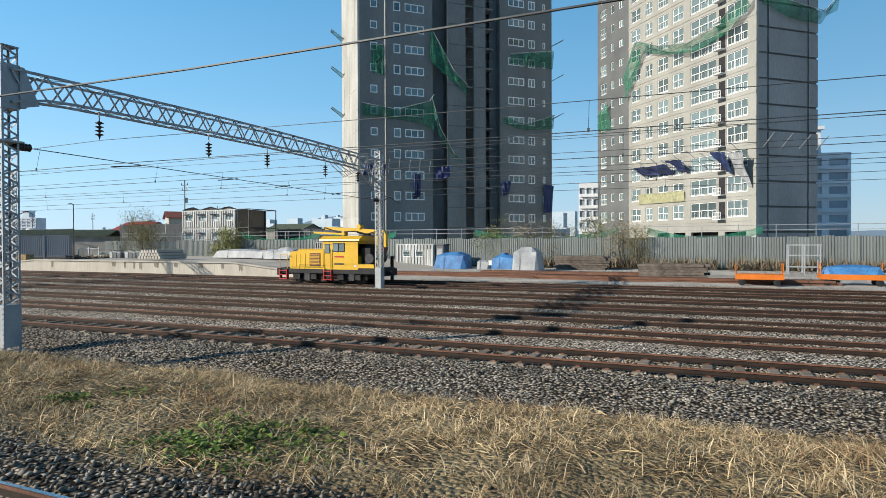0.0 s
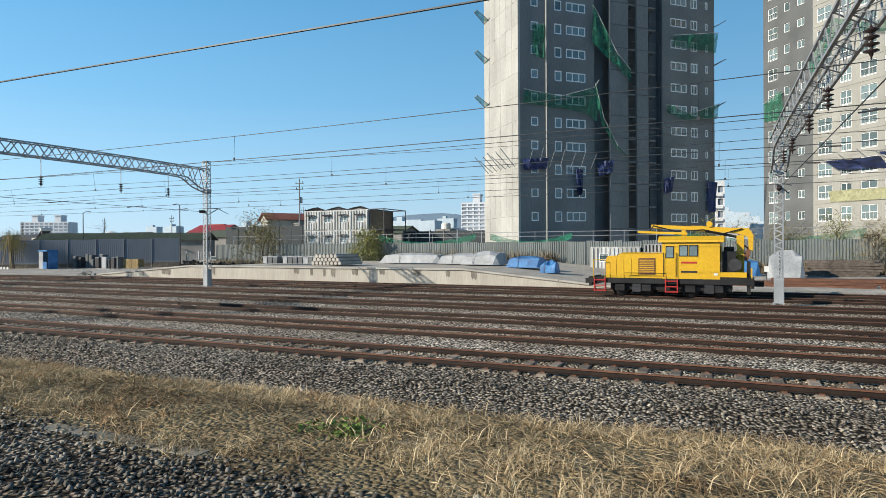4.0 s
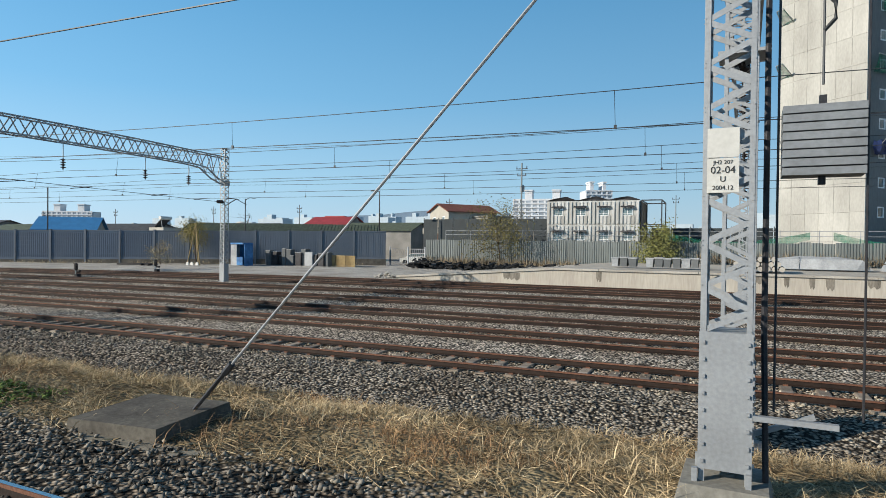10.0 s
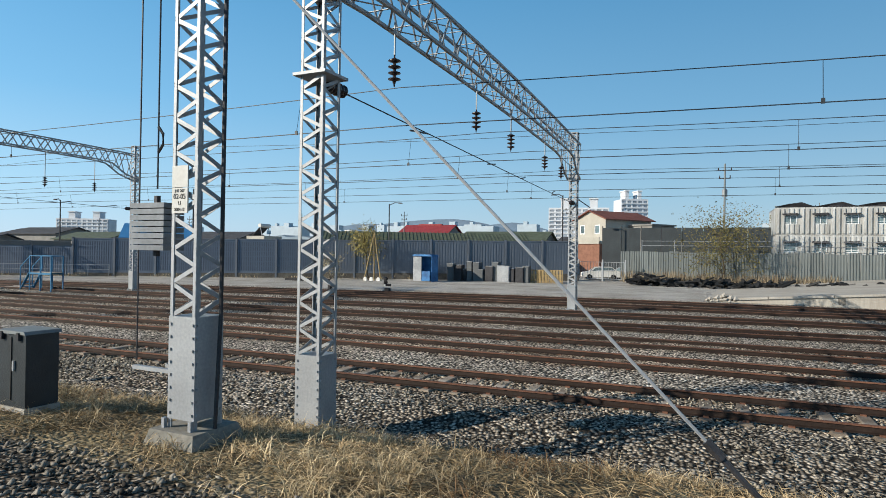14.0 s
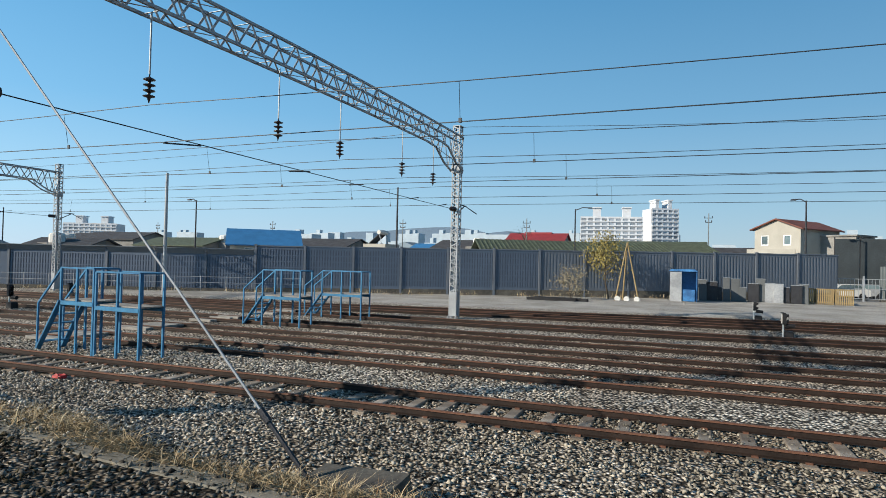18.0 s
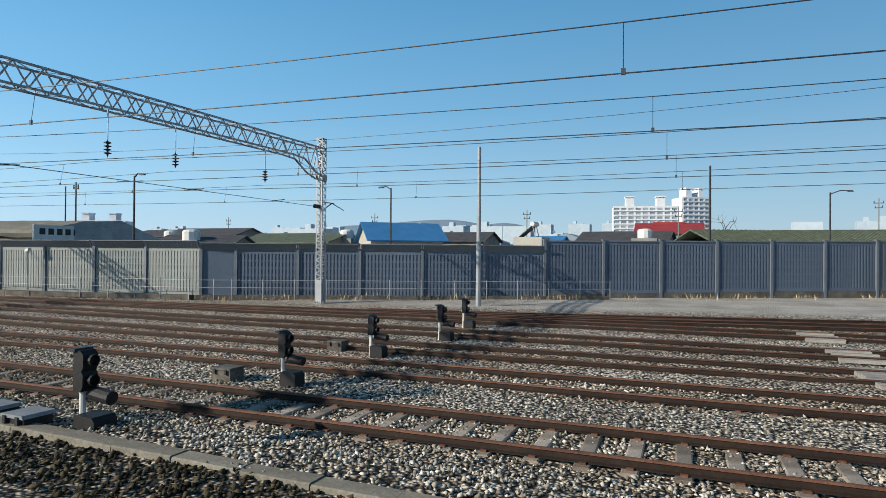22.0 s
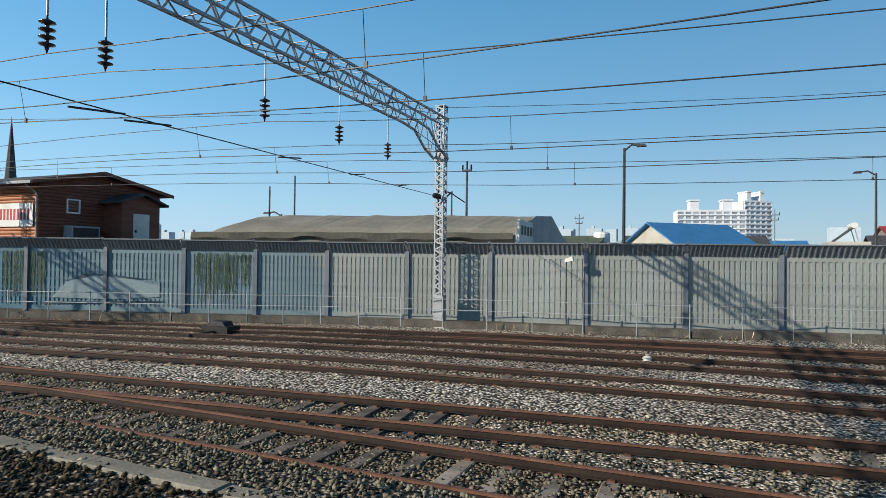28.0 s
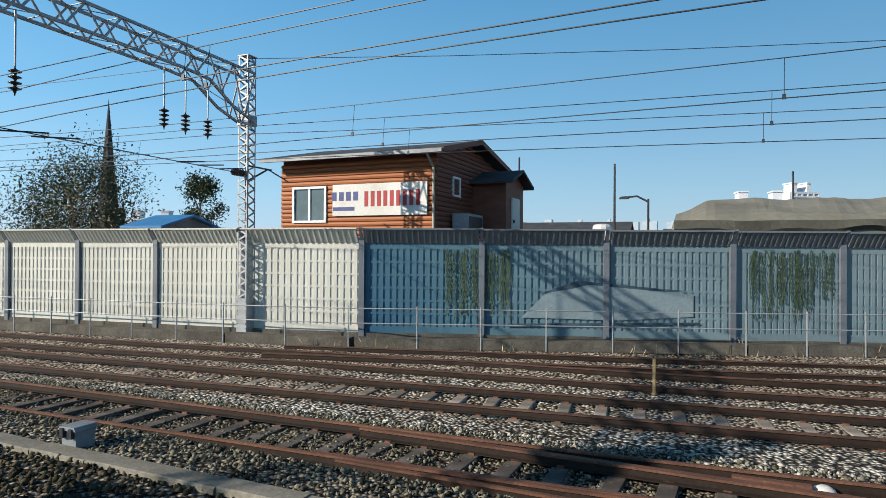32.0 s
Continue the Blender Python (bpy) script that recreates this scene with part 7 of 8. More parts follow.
    P("grab", Shape().prism([(7.55, 2.0), (8.15, 1.95), (8.25, 2.25), (8.3, 2.52), (8.12, 2.6), (7.95, 2.3), (7.6, 2.2)], -0.3, 0.3, "y").tube([(8.28, 0, 2.5), (8.0, 0, 2.75), (7.85, 0, 2.45)], 0.06, 6), "rail", "rust-brown grab")
    for y in (-1.1, 0.95):
        P("stabiliser", Shape().box(8.1, y, 0.25, 8.28, y + 0.16, 1.9), "black_iron")
    P("stabiliser_band", Shape().box(8.285, -1.12, 0.6, 8.36, -0.92, 1.6), "yellow")
    for x in (0.35, 4.15):
        st = P("steps", Shape().box(x, -1.36, 0.25, x + 0.05, -1.1, 1.0).box(x + 0.6, -1.36, 0.25, x + 0.65, -1.1, 1.0), "red_paint", "red ladder steps")
        for z in (0.27, 0.55, 0.85):
            P("step", Shape().box(x + 0.05, -1.36, z, x + 0.6, -1.15, z + 0.05), "red_paint", "", st)
            st.children[-1].matrix_basis = Matrix.Identity(4)
    hr = Shape()
    for x in (0.3, 0.95):
        hr.tube([(x, -1.2, 1.0), (x, -1.2, 2.0)], 0.02, 6)
    hr.tube([(0.3, -1.2, 2.0), (0.95, -1.2, 2.0)], 0.02, 6)
    P("hand_rail", hr, "yellow")
    P("deck_rail", Shape().tube([(2.0, -1.22, 1.02), (2.0, -1.22, 1.28), (4.2, -1.22, 1.28), (4.2, -1.22, 1.02)], 0.02, 6), "black_iron")
    for x, d in ((0.2, -1), (8.3, 1)):
        P("buffer_beam", Shape().box(min(x, x + d * 0.15), -1.25, 0.55, max(x, x + d * 0.15), 1.25, 1.05), "black_iron")
        P("coupler", Shape().box(min(x, x + d * 0.6), -0.15, 0.6, max(x, x + d * 0.6), 0.15, 0.9), "black_iron")
    P("head_lamp", Shape().tube([(0.9, -0.55, 1.8), (0.98, -0.55, 1.8)], 0.12, 12), "white_paint")


rail_crane()


# ---- loose things in the yard ----
def soft_box(x0, y0, z0, x1, y1, z1, seed=1, lump=0.12, n=7, taper=0.12):
    """A lumpy covered heap, like a sheet thrown over boxes."""
    s = Shape()
    k = n + 1
    for j in range(k):
        for i in range(k):
            u, v = i / n, j / n
            e = min(u, 1 - u, v, 1 - v) * n
            lift = 0 if e < 0.5 else (0.8 if e < 1.5 else 1.0)
            q = noise.noise((u * 4 + seed, v * 4, seed * 1.7))
            px, py = (0.5 + (u - 0.5) * (1 - taper * lift)), (0.5 + (v - 0.5) * (1 - taper * lift))
            if e >= 0.5 and e < 1.5:
                px, py = 0.5 + (px - 0.5) * 1.28, 0.5 + (py - 0.5) * 1.28
            s.v.append((x0 + (x1 - x0) * px + q * 0.06, y0 + (y1 - y0) * py, z0 + max(0, (z1 - z0) * lift + q * lump * (1 if lift else 0))))
    s.f = [(j * k + i, j * k + i + 1, (j + 1) * k + i + 1, (j + 1) * k + i) for j in range(n) for i in range(n)]
    s.f.append(tuple(s_ for s_ in [i for i in range(k)][::-1]))
    return s


def heap(name, label, category, material, x0, y0, z0, x1, y1, z1, seed, **kw):
    g = thing(name, label, category)
    part("sheet", soft_box(x0, y0, z0, x1, y1, z1, seed, **kw), M[material], g)
    part("load", Shape().box(x0 + 0.25, y0 + 0.25, z0, x1 - 0.25, y1 - 0.25, z0 + (z1 - z0) * 0.55), M["old_concrete"], g)
    part("rope", Shape().tube([((x0 * 2 + x1) / 3, y0 - 0.02, z0 + 0.02), ((x0 * 2 + x1) / 3, y0 + 0.12, z1 - 0.05), ((x0 * 2 + x1) / 3, y1 - 0.1, z1 - 0.05)], 0.02, 5), M["dark_steel"], g)
    return g


heap("covered_heap", "grey tarpaulin draped over a tall square heap", "heap", "tarp_grey", -20.5, 58.3, -0.06, -17.7, 60.6, 2.25, 3, lump=0.15)
heap("covered_heap", "blue tarpaulin over a low heap", "heap", "tarp_blue", -23.9, 61.4, -0.06, -20.9, 63.5, 1.5, 4, lump=0.3)
heap("covered_heap", "bright blue tarpaulin over stacked goods", "heap", "tarp_blue", -30.2, 60.6, -0.06, -26.4, 63.0, 1.75, 5)
heap("covered_heap", "small pale sack heap", "heap", "tarp_grey", -25.6, 61.6, -0.06, -24.1, 63, 0.9, 6, lump=0.25)
heap("covered_heap", "pale grey sheet over stacked barrier units", "heap", "tarp_grey", -56.3, 54.4, 1.13, -49.0, 56.8, 2.1, 7, lump=0.05)
heap("covered_heap", "pale grey sheet over stacked barrier units", "heap", "tarp_grey", -48.6, 52.6, 1.13, -43.9, 55, 2.1, 8, lump=0.08)
heap("covered_heap", "rumpled white sheet over a heap", "heap", "tarp_grey", -45.4, 51, 1.13, -41.7, 53.6, 2.2, 9, lump=0.4)
heap("covered_heap", "blue tarpaulin with a pale edge over pallets", "heap", "tarp_blue", -40.6, 50.0, 0.95, -37.4, 52.0, 1.9, 10, lump=0.06)
heap("blue_sack", "crumpled deep blue plastic sack", "sack", "tarp_blue", -37.1, 48.2, 0.6, -35.6, 49.4, 1.5, 11, lump=0.5)
heap("covered_heap", "low blue tarpaulin beside the office", "heap", "tarp_blue", -30.1, 63.9, -0.06, -28.2, 65.2, 1.4, 12)


def stack(name, label, category, mat_name, x0, y0, z0, x1, layers, n, w, h, jit=0.15, seed=1, pn="beam", gap=0.03):
    """Long pieces piled in layers, each a part of its own."""
    rng = random.Random(seed)
    g = thing(name, label, category)
    for k in range(layers):
        for i in range(n):
            o = part(pn, Shape().box(0, -w / 2, 0, x1 - x0 - rng.uniform(0, jit * 3), w / 2, h - 0.01), M[mat_name], g)
            o.matrix_basis = pose(x0 + rng.uniform(-jit, jit), y0 + i * (w + gap) + rng.uniform(-0.02, 0.02), z0 + k * h, 0, 0, rng.uniform(-1, 1) * jit * 6)
    return g


stack("rail_pile", "pile of rusty rails on bearers", "rail pile", "rail", -20.2, 49.8, 0.0, -7.0, 2, 8, 0.16, 0.19, 0.3, 1, "rail")
stack("rail_pile", "long low row of rusty rails", "rail pile", "rail", -36, 47.6, -0.05, -14, 2, 6, 0.2, 0.16, 0.3, 2, "rail")
stack("rail_pile", "long low row of rusty rails", "rail pile", "rail", -14, 46.2, -0.05, 6.0, 2, 6, 0.2, 0.16, 0.3, 3, "rail")
stack("timber_stack", "stack of dark old sleepers", "timber stack", "timber", -6.8, 48.4, -0.05, -2.0, 6, 5, 0.26, 0.2, 0.2, 4, "timber", 0.12)
stack("timber_stack", "loose dark timbers under scrub", "timber stack", "timber", -17.3, 63.0, -0.05, -11.8, 6, 4, 0.28, 0.24, 0.3, 5, "timber", 0.1)
# black tangle of old rubber, timbers and cable along the hoarding
M["rubber"] = mat("black_rubber", (0.018, 0.019, 0.02), 0.7, 0, 0.3, 2, 20, 0.3, rnd=0.5)
g = thing("junk_heap", "long black tangle of scrap rubber and timbers", "junk heap")
rng = random.Random(6)
for i in range(230):
    u = rng.random()
    x, y = -92.0 + 20.5 * u, 60.6 - 3.4 * u + rng.uniform(-1.3, 1.3)
    lay = rng.random() ** 1.6 * (0.75 + 0.25 * math.sin(u * 19))
    l, w = rng.uniform(0.5, 1.8), rng.uniform(0.1, 0.3)
    if i % 5 == 0:
        r = rng.uniform(0.25, 0.4)
        o = part("tyre", Shape().lathe((0, 0, 0), [(r * 0.55, -0.1), (r, -0.09), (r, 0.09), (r * 0.55, 0.1)], 12), M["rubber"], g)
        o.matrix_basis = pose(x, y, 0.12 + lay * 0.9, rng.uniform(-50, 50), rng.uniform(-50, 50), 0)
    else:
        o = part("scrap_piece", Shape().box(-l / 2, -w / 2, -0.07, l / 2, w / 2, 0.07), M["rubber"], g)
        o.matrix_basis = pose(x, y, 0.1 + lay * 0.9, rng.uniform(-35, 35), rng.uniform(-25, 25), rng.uniform(-60, 60))
# piled round posts showing their dark ends above the platform
g = thing("post_pile", "pile of grey round concrete posts on the platform", "post pile")
rng = random.Random(6)
for k in range(3):
    for i in range(8 - k):
        part("post", Shape().tube([(-58.4 + i * 0.43 + k * 0.2, 46.2, 1.3 + k * 0.33), (-58.3 + i * 0.43 + k * 0.2, 49.6, 1.3 + k * 0.33)], 0.18, 10), M["concrete"], g)
for i in range(11):
    x = -67.3 + i * 0.66
    if i in (3,):
        continue
    g = thing("storage_bin", "grey-blue bin with a pale lid on the platform", "bin", "platform bins")
    w, h = 0.54 + 0.04 * (i % 3), 0.72 + 0.05 * (i % 2)
    part("body", Shape().prism([(x + 0.05, 1.14), (x + w - 0.05, 1.14), (x + w, 1.14 + h - 0.1), (x, 1.14 + h - 0.1)], 49.2, 50.1, "y"), M["cast_slate" if i % 4 else "tarp_grey"], g)
    part("lid", Shape().box(x - 0.04, 49.15, 1.14 + h - 0.1, x + w + 0.04, 50.15, 1.14 + h), M["tarp_grey"], g)
# run stains on the platform wall, where water drips from the coping
rng = random.Random(14)
for i in range(16):
    x, w, h = rng.uniform(-82, -40), rng.uniform(0.2, 0.9), rng.uniform(0.4, 0.85)
    z = 0.95 if -70 < x < -41 else 0.95 - (abs(x + 70) if x < -70 else 0) * 0.075
    if z - h > -0.1:
        o = part("run_stain", Shape().prism([(x, z), (x + w, z), (x + w * 0.95, z - h * 0.8), (x + w * 0.7, z - h), (x + w * 0.5, z - h * 0.7), (x + w * 0.25, z - h * 0.95), (x + w * 0.06, z - h * 0.6)], 42.09, 42.098, "y"), M["stain"], pf)


def trolley(label, x0, x1, y, colour, cover=None):
    g = thing("track_trolley", label, "trolley")
    part("deck", Shape().box(x0, y - 0.8, 0.55, x1, y + 0.8, 0.68), M[colour], g)
    for u in (-0.75, 0.75):
        part("side_beam", Shape().box(x0, y + u - 0.06, 0.35, x1, y + u + 0.06, 0.549), M[colour], g)
        for x in (x0 + 0.4, x1 - 0.4):
            o = part("wheel", Shape().lathe((0, 0, 0), [(0.22, -0.05), (0.22, 0.05), (0.08, 0.07)], 14), M["black_iron"], g)
            o.matrix_basis = pose(x, y + u, 0.17, 90)
    for x in (x0 + 0.05, x1 - 0.05):
        part("push_rail", Shape().tube([(x, y - 0.7, 0.68), (x, y - 0.7, 1.35), (x, y + 0.7, 1.35), (x, y + 0.7, 0.68)], 0.03, 6), M[colour], g)
    if cover:
        part("cover", soft_box(x0 + 0.1, y - 0.7, 0.68, x1 - 0.1, y + 0.7, 1.25, 3, 0.1), M[cover], g, "blue tarpaulin cover")


M["orange"] = mat("orange_paint", (0.60, 0.16, 0.02), 0.5, 0, 0.15, 1, 10, 0.1)
trolley("orange flat track trolley", -0.3, 2.5, 45.2, "orange")
trolley("orange-yellow track trolley under a blue cover", 4.6, 8.2, 47.0, "orange", "tarp_blue")
g = thing("storage_rack", "pale open steel storage rack", "rack")
for x in (3.8, 5.0, 6.2):
    part("upright", Shape().box(x - 0.05, 62, -0.06, x + 0.05, 62.1, 2.5).box(x - 0.05, 64, -0.06, x + 0.05, 64.1, 2.5), M["steel"], g)
for z in (0.5, 1.5, 2.4):
    part("shelf_bar", Shape().box(3.7, 61.95, z, 6.3, 62.15, z + 0.1), M["steel"], g)
for x, y in ((-20.6, 53.0),):
    g = thing("stop_marker", "small white marker board on a dark post", "marker")
    part("post", Shape().box(x - 0.03, y, -0.06, x + 0.03, y + 0.06, 0.7), M["dark_steel"], g)
    part("board", Shape().box(x - 0.16, y - 0.02, 0.7, x + 0.16, y, 1.15), M["white_paint"], g)

# gate, car and goods at the end of the barrier
g = thing("yard_gate", "grey steel mesh gate across the yard entrance", "gate")
for x in (-98.2, -95.6, -93.2):
    part("post", Shape().box(x - 0.07, 66.2, -0.1, x + 0.07, 66.34, 2.3), M["steel"], g)
for a, b in ((-98.1, -95.7), (-95.5, -93.3)):
    for z in (0.2, 1.1, 2.0):
        part("gate_bar", Shape().box(a, 66.24, z, b, 66.29, z + 0.05), M["steel"], g)
    for i in range(9):
        x = a + (b - a) * i / 8
        part("gate_bar", Shape().box(x - 0.015, 66.25, 0.2, x + 0.015, 66.28, 2.0), M["steel"], g)


def car(label, x, y, ang, paint):
    g = thing("car", label, "car", at=pose(x, y, ground_z(x, y) + 0.02, 0, 0, ang))
    body = [(-2.1, 0.3), (2.1, 0.3), (2.15, 0.55), (2.05, 0.82), (1.3, 0.92), (0.75, 1.38), (0.3, 1.46), (-1.1, 1.46), (-1.75, 1.0), (-2.1, 0.92)]
    part("body", Shape().prism(body, -0.82, 0.82, "y"), M[paint], g)
    for s_ in (-1, 1):
        part("side_window", Shape().prism([(-1.55, 1.0), (1.05, 0.97), (0.7, 1.33), (0.3, 1.4), (-1.1, 1.4)], s_ * 0.822, s_ * 0.835, "y"), M["glass"], g)
        part("head_lamp", Shape().box(2.06, s_ * 0.6 - 0.15, 0.62, 2.16, s_ * 0.6 + 0.15, 0.76), M["white_frame"], g)
    part("windscreen", Shape().quad((1.24, -0.7, 0.96), (1.24, 0.7, 0.96), (0.8, 0.62, 1.36), (0.8, -0.62, 1.36)), M["glass"], g)
    for a in (-1.3, 1.35):
        for s_ in (-1, 1):
            o = part("wheel", Shape().lathe((0, 0, 0), [(0.31, -0.1), (0.31, 0.1), (0.18, 0.11), (0.16, 0.06)], 16), M["black_iron"], g)
            o.matrix_basis = pose(a, s_ * 0.76, 0.31, -90 * s_)


car("white parked van beyond the gate", -96.6, 70.2, 200, "white_paint")
car("silver parked car behind the goods", -94.5, 73.5, 190, "tarp_grey")
g = thing("pallet_cage", "yellow slatted timber pallet cage", "pallet cage")
M["pallet"] = mat("yellow_timber", (0.36, 0.265, 0.13), 0.8, 0, 0.2, 2, 20, 0.2)
for b in range(3):
    x0 = -101.7 + b * 1.38
    for i in range(9):
        part("slat", Shape().box(x0 + i * 0.148, 57.6, -0.05, x0 + i * 0.148 + 0.09, 57.64, 1.25), M["pallet"], g)
    for z in (0.1, 0.65, 1.15):
        part("rail_board", Shape().box(x0, 57.64, z, x0 + 1.3, 57.68, z + 0.1), M["pallet"], g)
    part("side_board", Shape().box(x0, 57.7, 0.1, x0 + 0.04, 59.5, 1.2), M["pallet"], g)
rng = random.Random(12)
for i in range(13):
    x = -109.2 + i * 0.64
    w, h, d = rng.uniform(0.5, 0.85), rng.uniform(1.1, 2.0), rng.uniform(0.6, 0.9)
    y = 56.0 + (x + 109) * 0.12 + rng.uniform(-0.3, 0.3)
    m = rng.choice(("cast_slate", "dark_steel", "dark_steel", "cast_slate", "dark_steel", "tarp_grey"))
    g = thing("machine_cabinet", {"cast_slate": "dark grey scrapped metal cabinet", "dark_steel": "black scrapped metal cabinet", "tarp_grey": "pale grey scrapped metal cabinet", "steel": "bare steel scrapped cabinet"}[m], "cabinet", "scrapped cabinets")
    part("body", Shape().box(x, y, -0.06, x + w, y + d, h), M[m], g)
    part("door", Shape().box(x + 0.04, y - 0.03, 0.06, x + w - 0.04, y - 0.002, h - 0.1), M[m], g)
    part("top_plate", Shape().box(x - 0.02, y - 0.02, h, x + w + 0.02, y + d, h + 0.03), M["steel"], g)
g = thing("booth", "blue and white narrow booth with an open door", "booth")
part("side_wall", Shape().box(-111.2, 52.2, -0.06, -110.3, 52.25, 2.4).box(-111.2, 52.25, -0.06, -111.15, 53.6, 2.4), M["tarp_grey"], g, "pale worn panel")
part("shell", Shape().box(-109.2, 52.25, -0.06, -109.15, 53.6, 2.4).box(-111.15, 53.55, -0.06, -109.2, 53.6, 2.4), M["tarp_blue"], g)
part("roof", Shape().prism([(-111.3, 2.4), (-109.1, 2.4), (-109.3, 2.58), (-111.1, 2.58)], 52.1, 53.7, "y"), M["tarp_blue"], g)
part("door", Shape().box(-110.2, 52.1, 0.0, -109.3, 52.15, 0.95), M["tarp_blue"], g, "blue lower door leaf")
g = thing("tripod", "tall weathered timber tripod with a hoist chain", "tripod")
for a in ((-115.1, 49.4), (-114.7, 50.6), (-113.3, 49.6)):
    part("leg", Shape().tube([(a[0], a[1], -0.1), (-114.3, 49.9, 4.65)], 0.065, 7, 0.05), M["pallet"], g)
part("chain", Shape().tube([(-114.3, 49.9, 4.4), (-114.3, 49.9, 2.2)], 0.02, 5), M["dark_steel"], g)
for x in (-114.9, -114.2, -113.4):
    o = part("wheel", Shape().lathe((0, 0, 0), [(0.2, -0.06), (0.24, 0), (0.2, 0.06)], 12), M["white_paint"], g)
    o.matrix_basis = pose(x, 49.3, 0.1, 90)
stack("scrap_row", "dark scrap lying along the barrier foot", "scrap", "black_iron", -121, 45.2, -0.08, -116.5, 1, 3, 0.4, 0.25, 0.5, 9, "scrap_piece", 0.2)
g = thing("rubble_pile", "small pile of broken grey rubble", "rubble")
rng = random.Random(3)
for i in range(26):
    r = rng.uniform(0.1, 0.24)
    a, d = rng.uniform(0, 6.3), rng.uniform(0, 0.9)
    s = Shape()
    s.v = [(p[0] * r * rng.uniform(0.8, 1.3), p[1] * r * rng.uniform(0.8, 1.2), p[2] * r) for p in OCTA[0]]
    s.f = OCTA[1]
    part("stone", s, M["stained"], g).location = (-83 + math.cos(a) * d * 1.3, 40.5 + math.sin(a) * d, -0.02 + 0.45 * (1 - d))

# ---- far apartments ----
def slab_block(corner, tangent, w, d, storeys, z_top, label, bays, heads=(0.2, 0.68)):
    g = thing("apartment_block", label, "apartment block", "far apartment blocks")
    fm = facade_matrix(corner, tangent)
    h = z_top / storeys
    hole_w = w / bays
    holes = [(i * hole_w + hole_w * 0.14, (i + 1) * hole_w - hole_w * 0.14, k * h + h * 0.3, k * h + h * 0.82) for i in range(bays) for k in range(storeys)]
    local_part("wall", pierced(w, -0.3, z_top + 0.6, 0.5, holes), M["far_wall"], g, fm)
    local_part("core", Shape().box(0.02, 1.2, -0.3, w - 0.02, d, z_top + 0.3), M["far_wall"], g, fm)
    pane = Shape().box(0, 0.3, 0, hole_w * 0.72, 0.4, h * 0.52).mesh("window", M["far_glass"])
    for a, b, za, zb in holes:
        o = part("window", pane, None, g)
        o.matrix_basis = fm @ Matrix.Translation((a, 0, za))
    for k in range(storeys):
        local_part("balcony_band", Shape().box(0.3, -0.5, k * h + h * 0.02, w - 0.3, -0.003, k * h + h * 0.22), M["far_wall"], g, fm)
    for u in heads:
        local_part("roof_house", Shape().box(w * u, d * 0.2, z_top + 0.3, w * u + w * 0.13, d * 0.8, z_top + 5.5).box(w * u - 0.4, d * 0.15, z_top + 5.5, w * u + w * 0.13 + 0.4, d * 0.85, z_top + 6.2), M["far_wall"], g, fm)
    return g


M["far_wall"] = mat("pale_far_wall", (0.66, 0.68, 0.70), 0.9, 0, 0.05, 0.2, 2, 0, second=(0.58, 0.60, 0.63))
M["far_glass"] = mat("far_window", (0.29, 0.33, 0.38), 0.3, 0, 0.1, bump=0, rnd=0.3)
slab_block((-184, 350), (0.98, 0.2), 34, 13, 12, 29, "white apartment slab with banded windows far off", 9)
slab_block((-150, 392), (0.85, 0.5), 17, 14, 14, 37, "taller white apartment block far off", 5)
slab_block((6.2, 140), (0.95, 0.3), 14, 12, 7, 19.5, "white office building with dark bands", 3, (0.55,))
slab_block((-30.6, 130), (0.98, 0.2), 4.2, 8, 6, 14.5, "slim white apartment block between the towers", 3, ())
slab_block((-10.5, 250), (0.96, 0.28), 42, 14, 8, 31, "white office building with dark window bands far off", 6, (0.04,))
slab_block((-560, 300), (0.9, 0.43), 40, 13, 9, 24, "white apartment slab far along the line", 10)

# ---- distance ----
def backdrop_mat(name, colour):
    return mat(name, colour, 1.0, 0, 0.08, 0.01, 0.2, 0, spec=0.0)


# distance haze is put into these base colours as a pale blue
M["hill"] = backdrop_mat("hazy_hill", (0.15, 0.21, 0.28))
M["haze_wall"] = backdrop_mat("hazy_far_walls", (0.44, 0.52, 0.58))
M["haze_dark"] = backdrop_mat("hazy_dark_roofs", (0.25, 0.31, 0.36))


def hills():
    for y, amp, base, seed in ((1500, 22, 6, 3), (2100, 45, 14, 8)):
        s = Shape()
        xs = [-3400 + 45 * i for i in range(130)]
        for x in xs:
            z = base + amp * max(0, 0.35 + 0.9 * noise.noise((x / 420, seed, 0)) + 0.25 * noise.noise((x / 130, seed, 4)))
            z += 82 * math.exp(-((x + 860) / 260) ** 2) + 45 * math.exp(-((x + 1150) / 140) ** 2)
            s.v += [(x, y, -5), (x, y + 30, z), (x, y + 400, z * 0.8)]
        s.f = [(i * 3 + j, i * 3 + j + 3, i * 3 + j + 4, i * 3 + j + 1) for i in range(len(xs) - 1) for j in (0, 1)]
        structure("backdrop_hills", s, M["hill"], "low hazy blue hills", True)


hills()


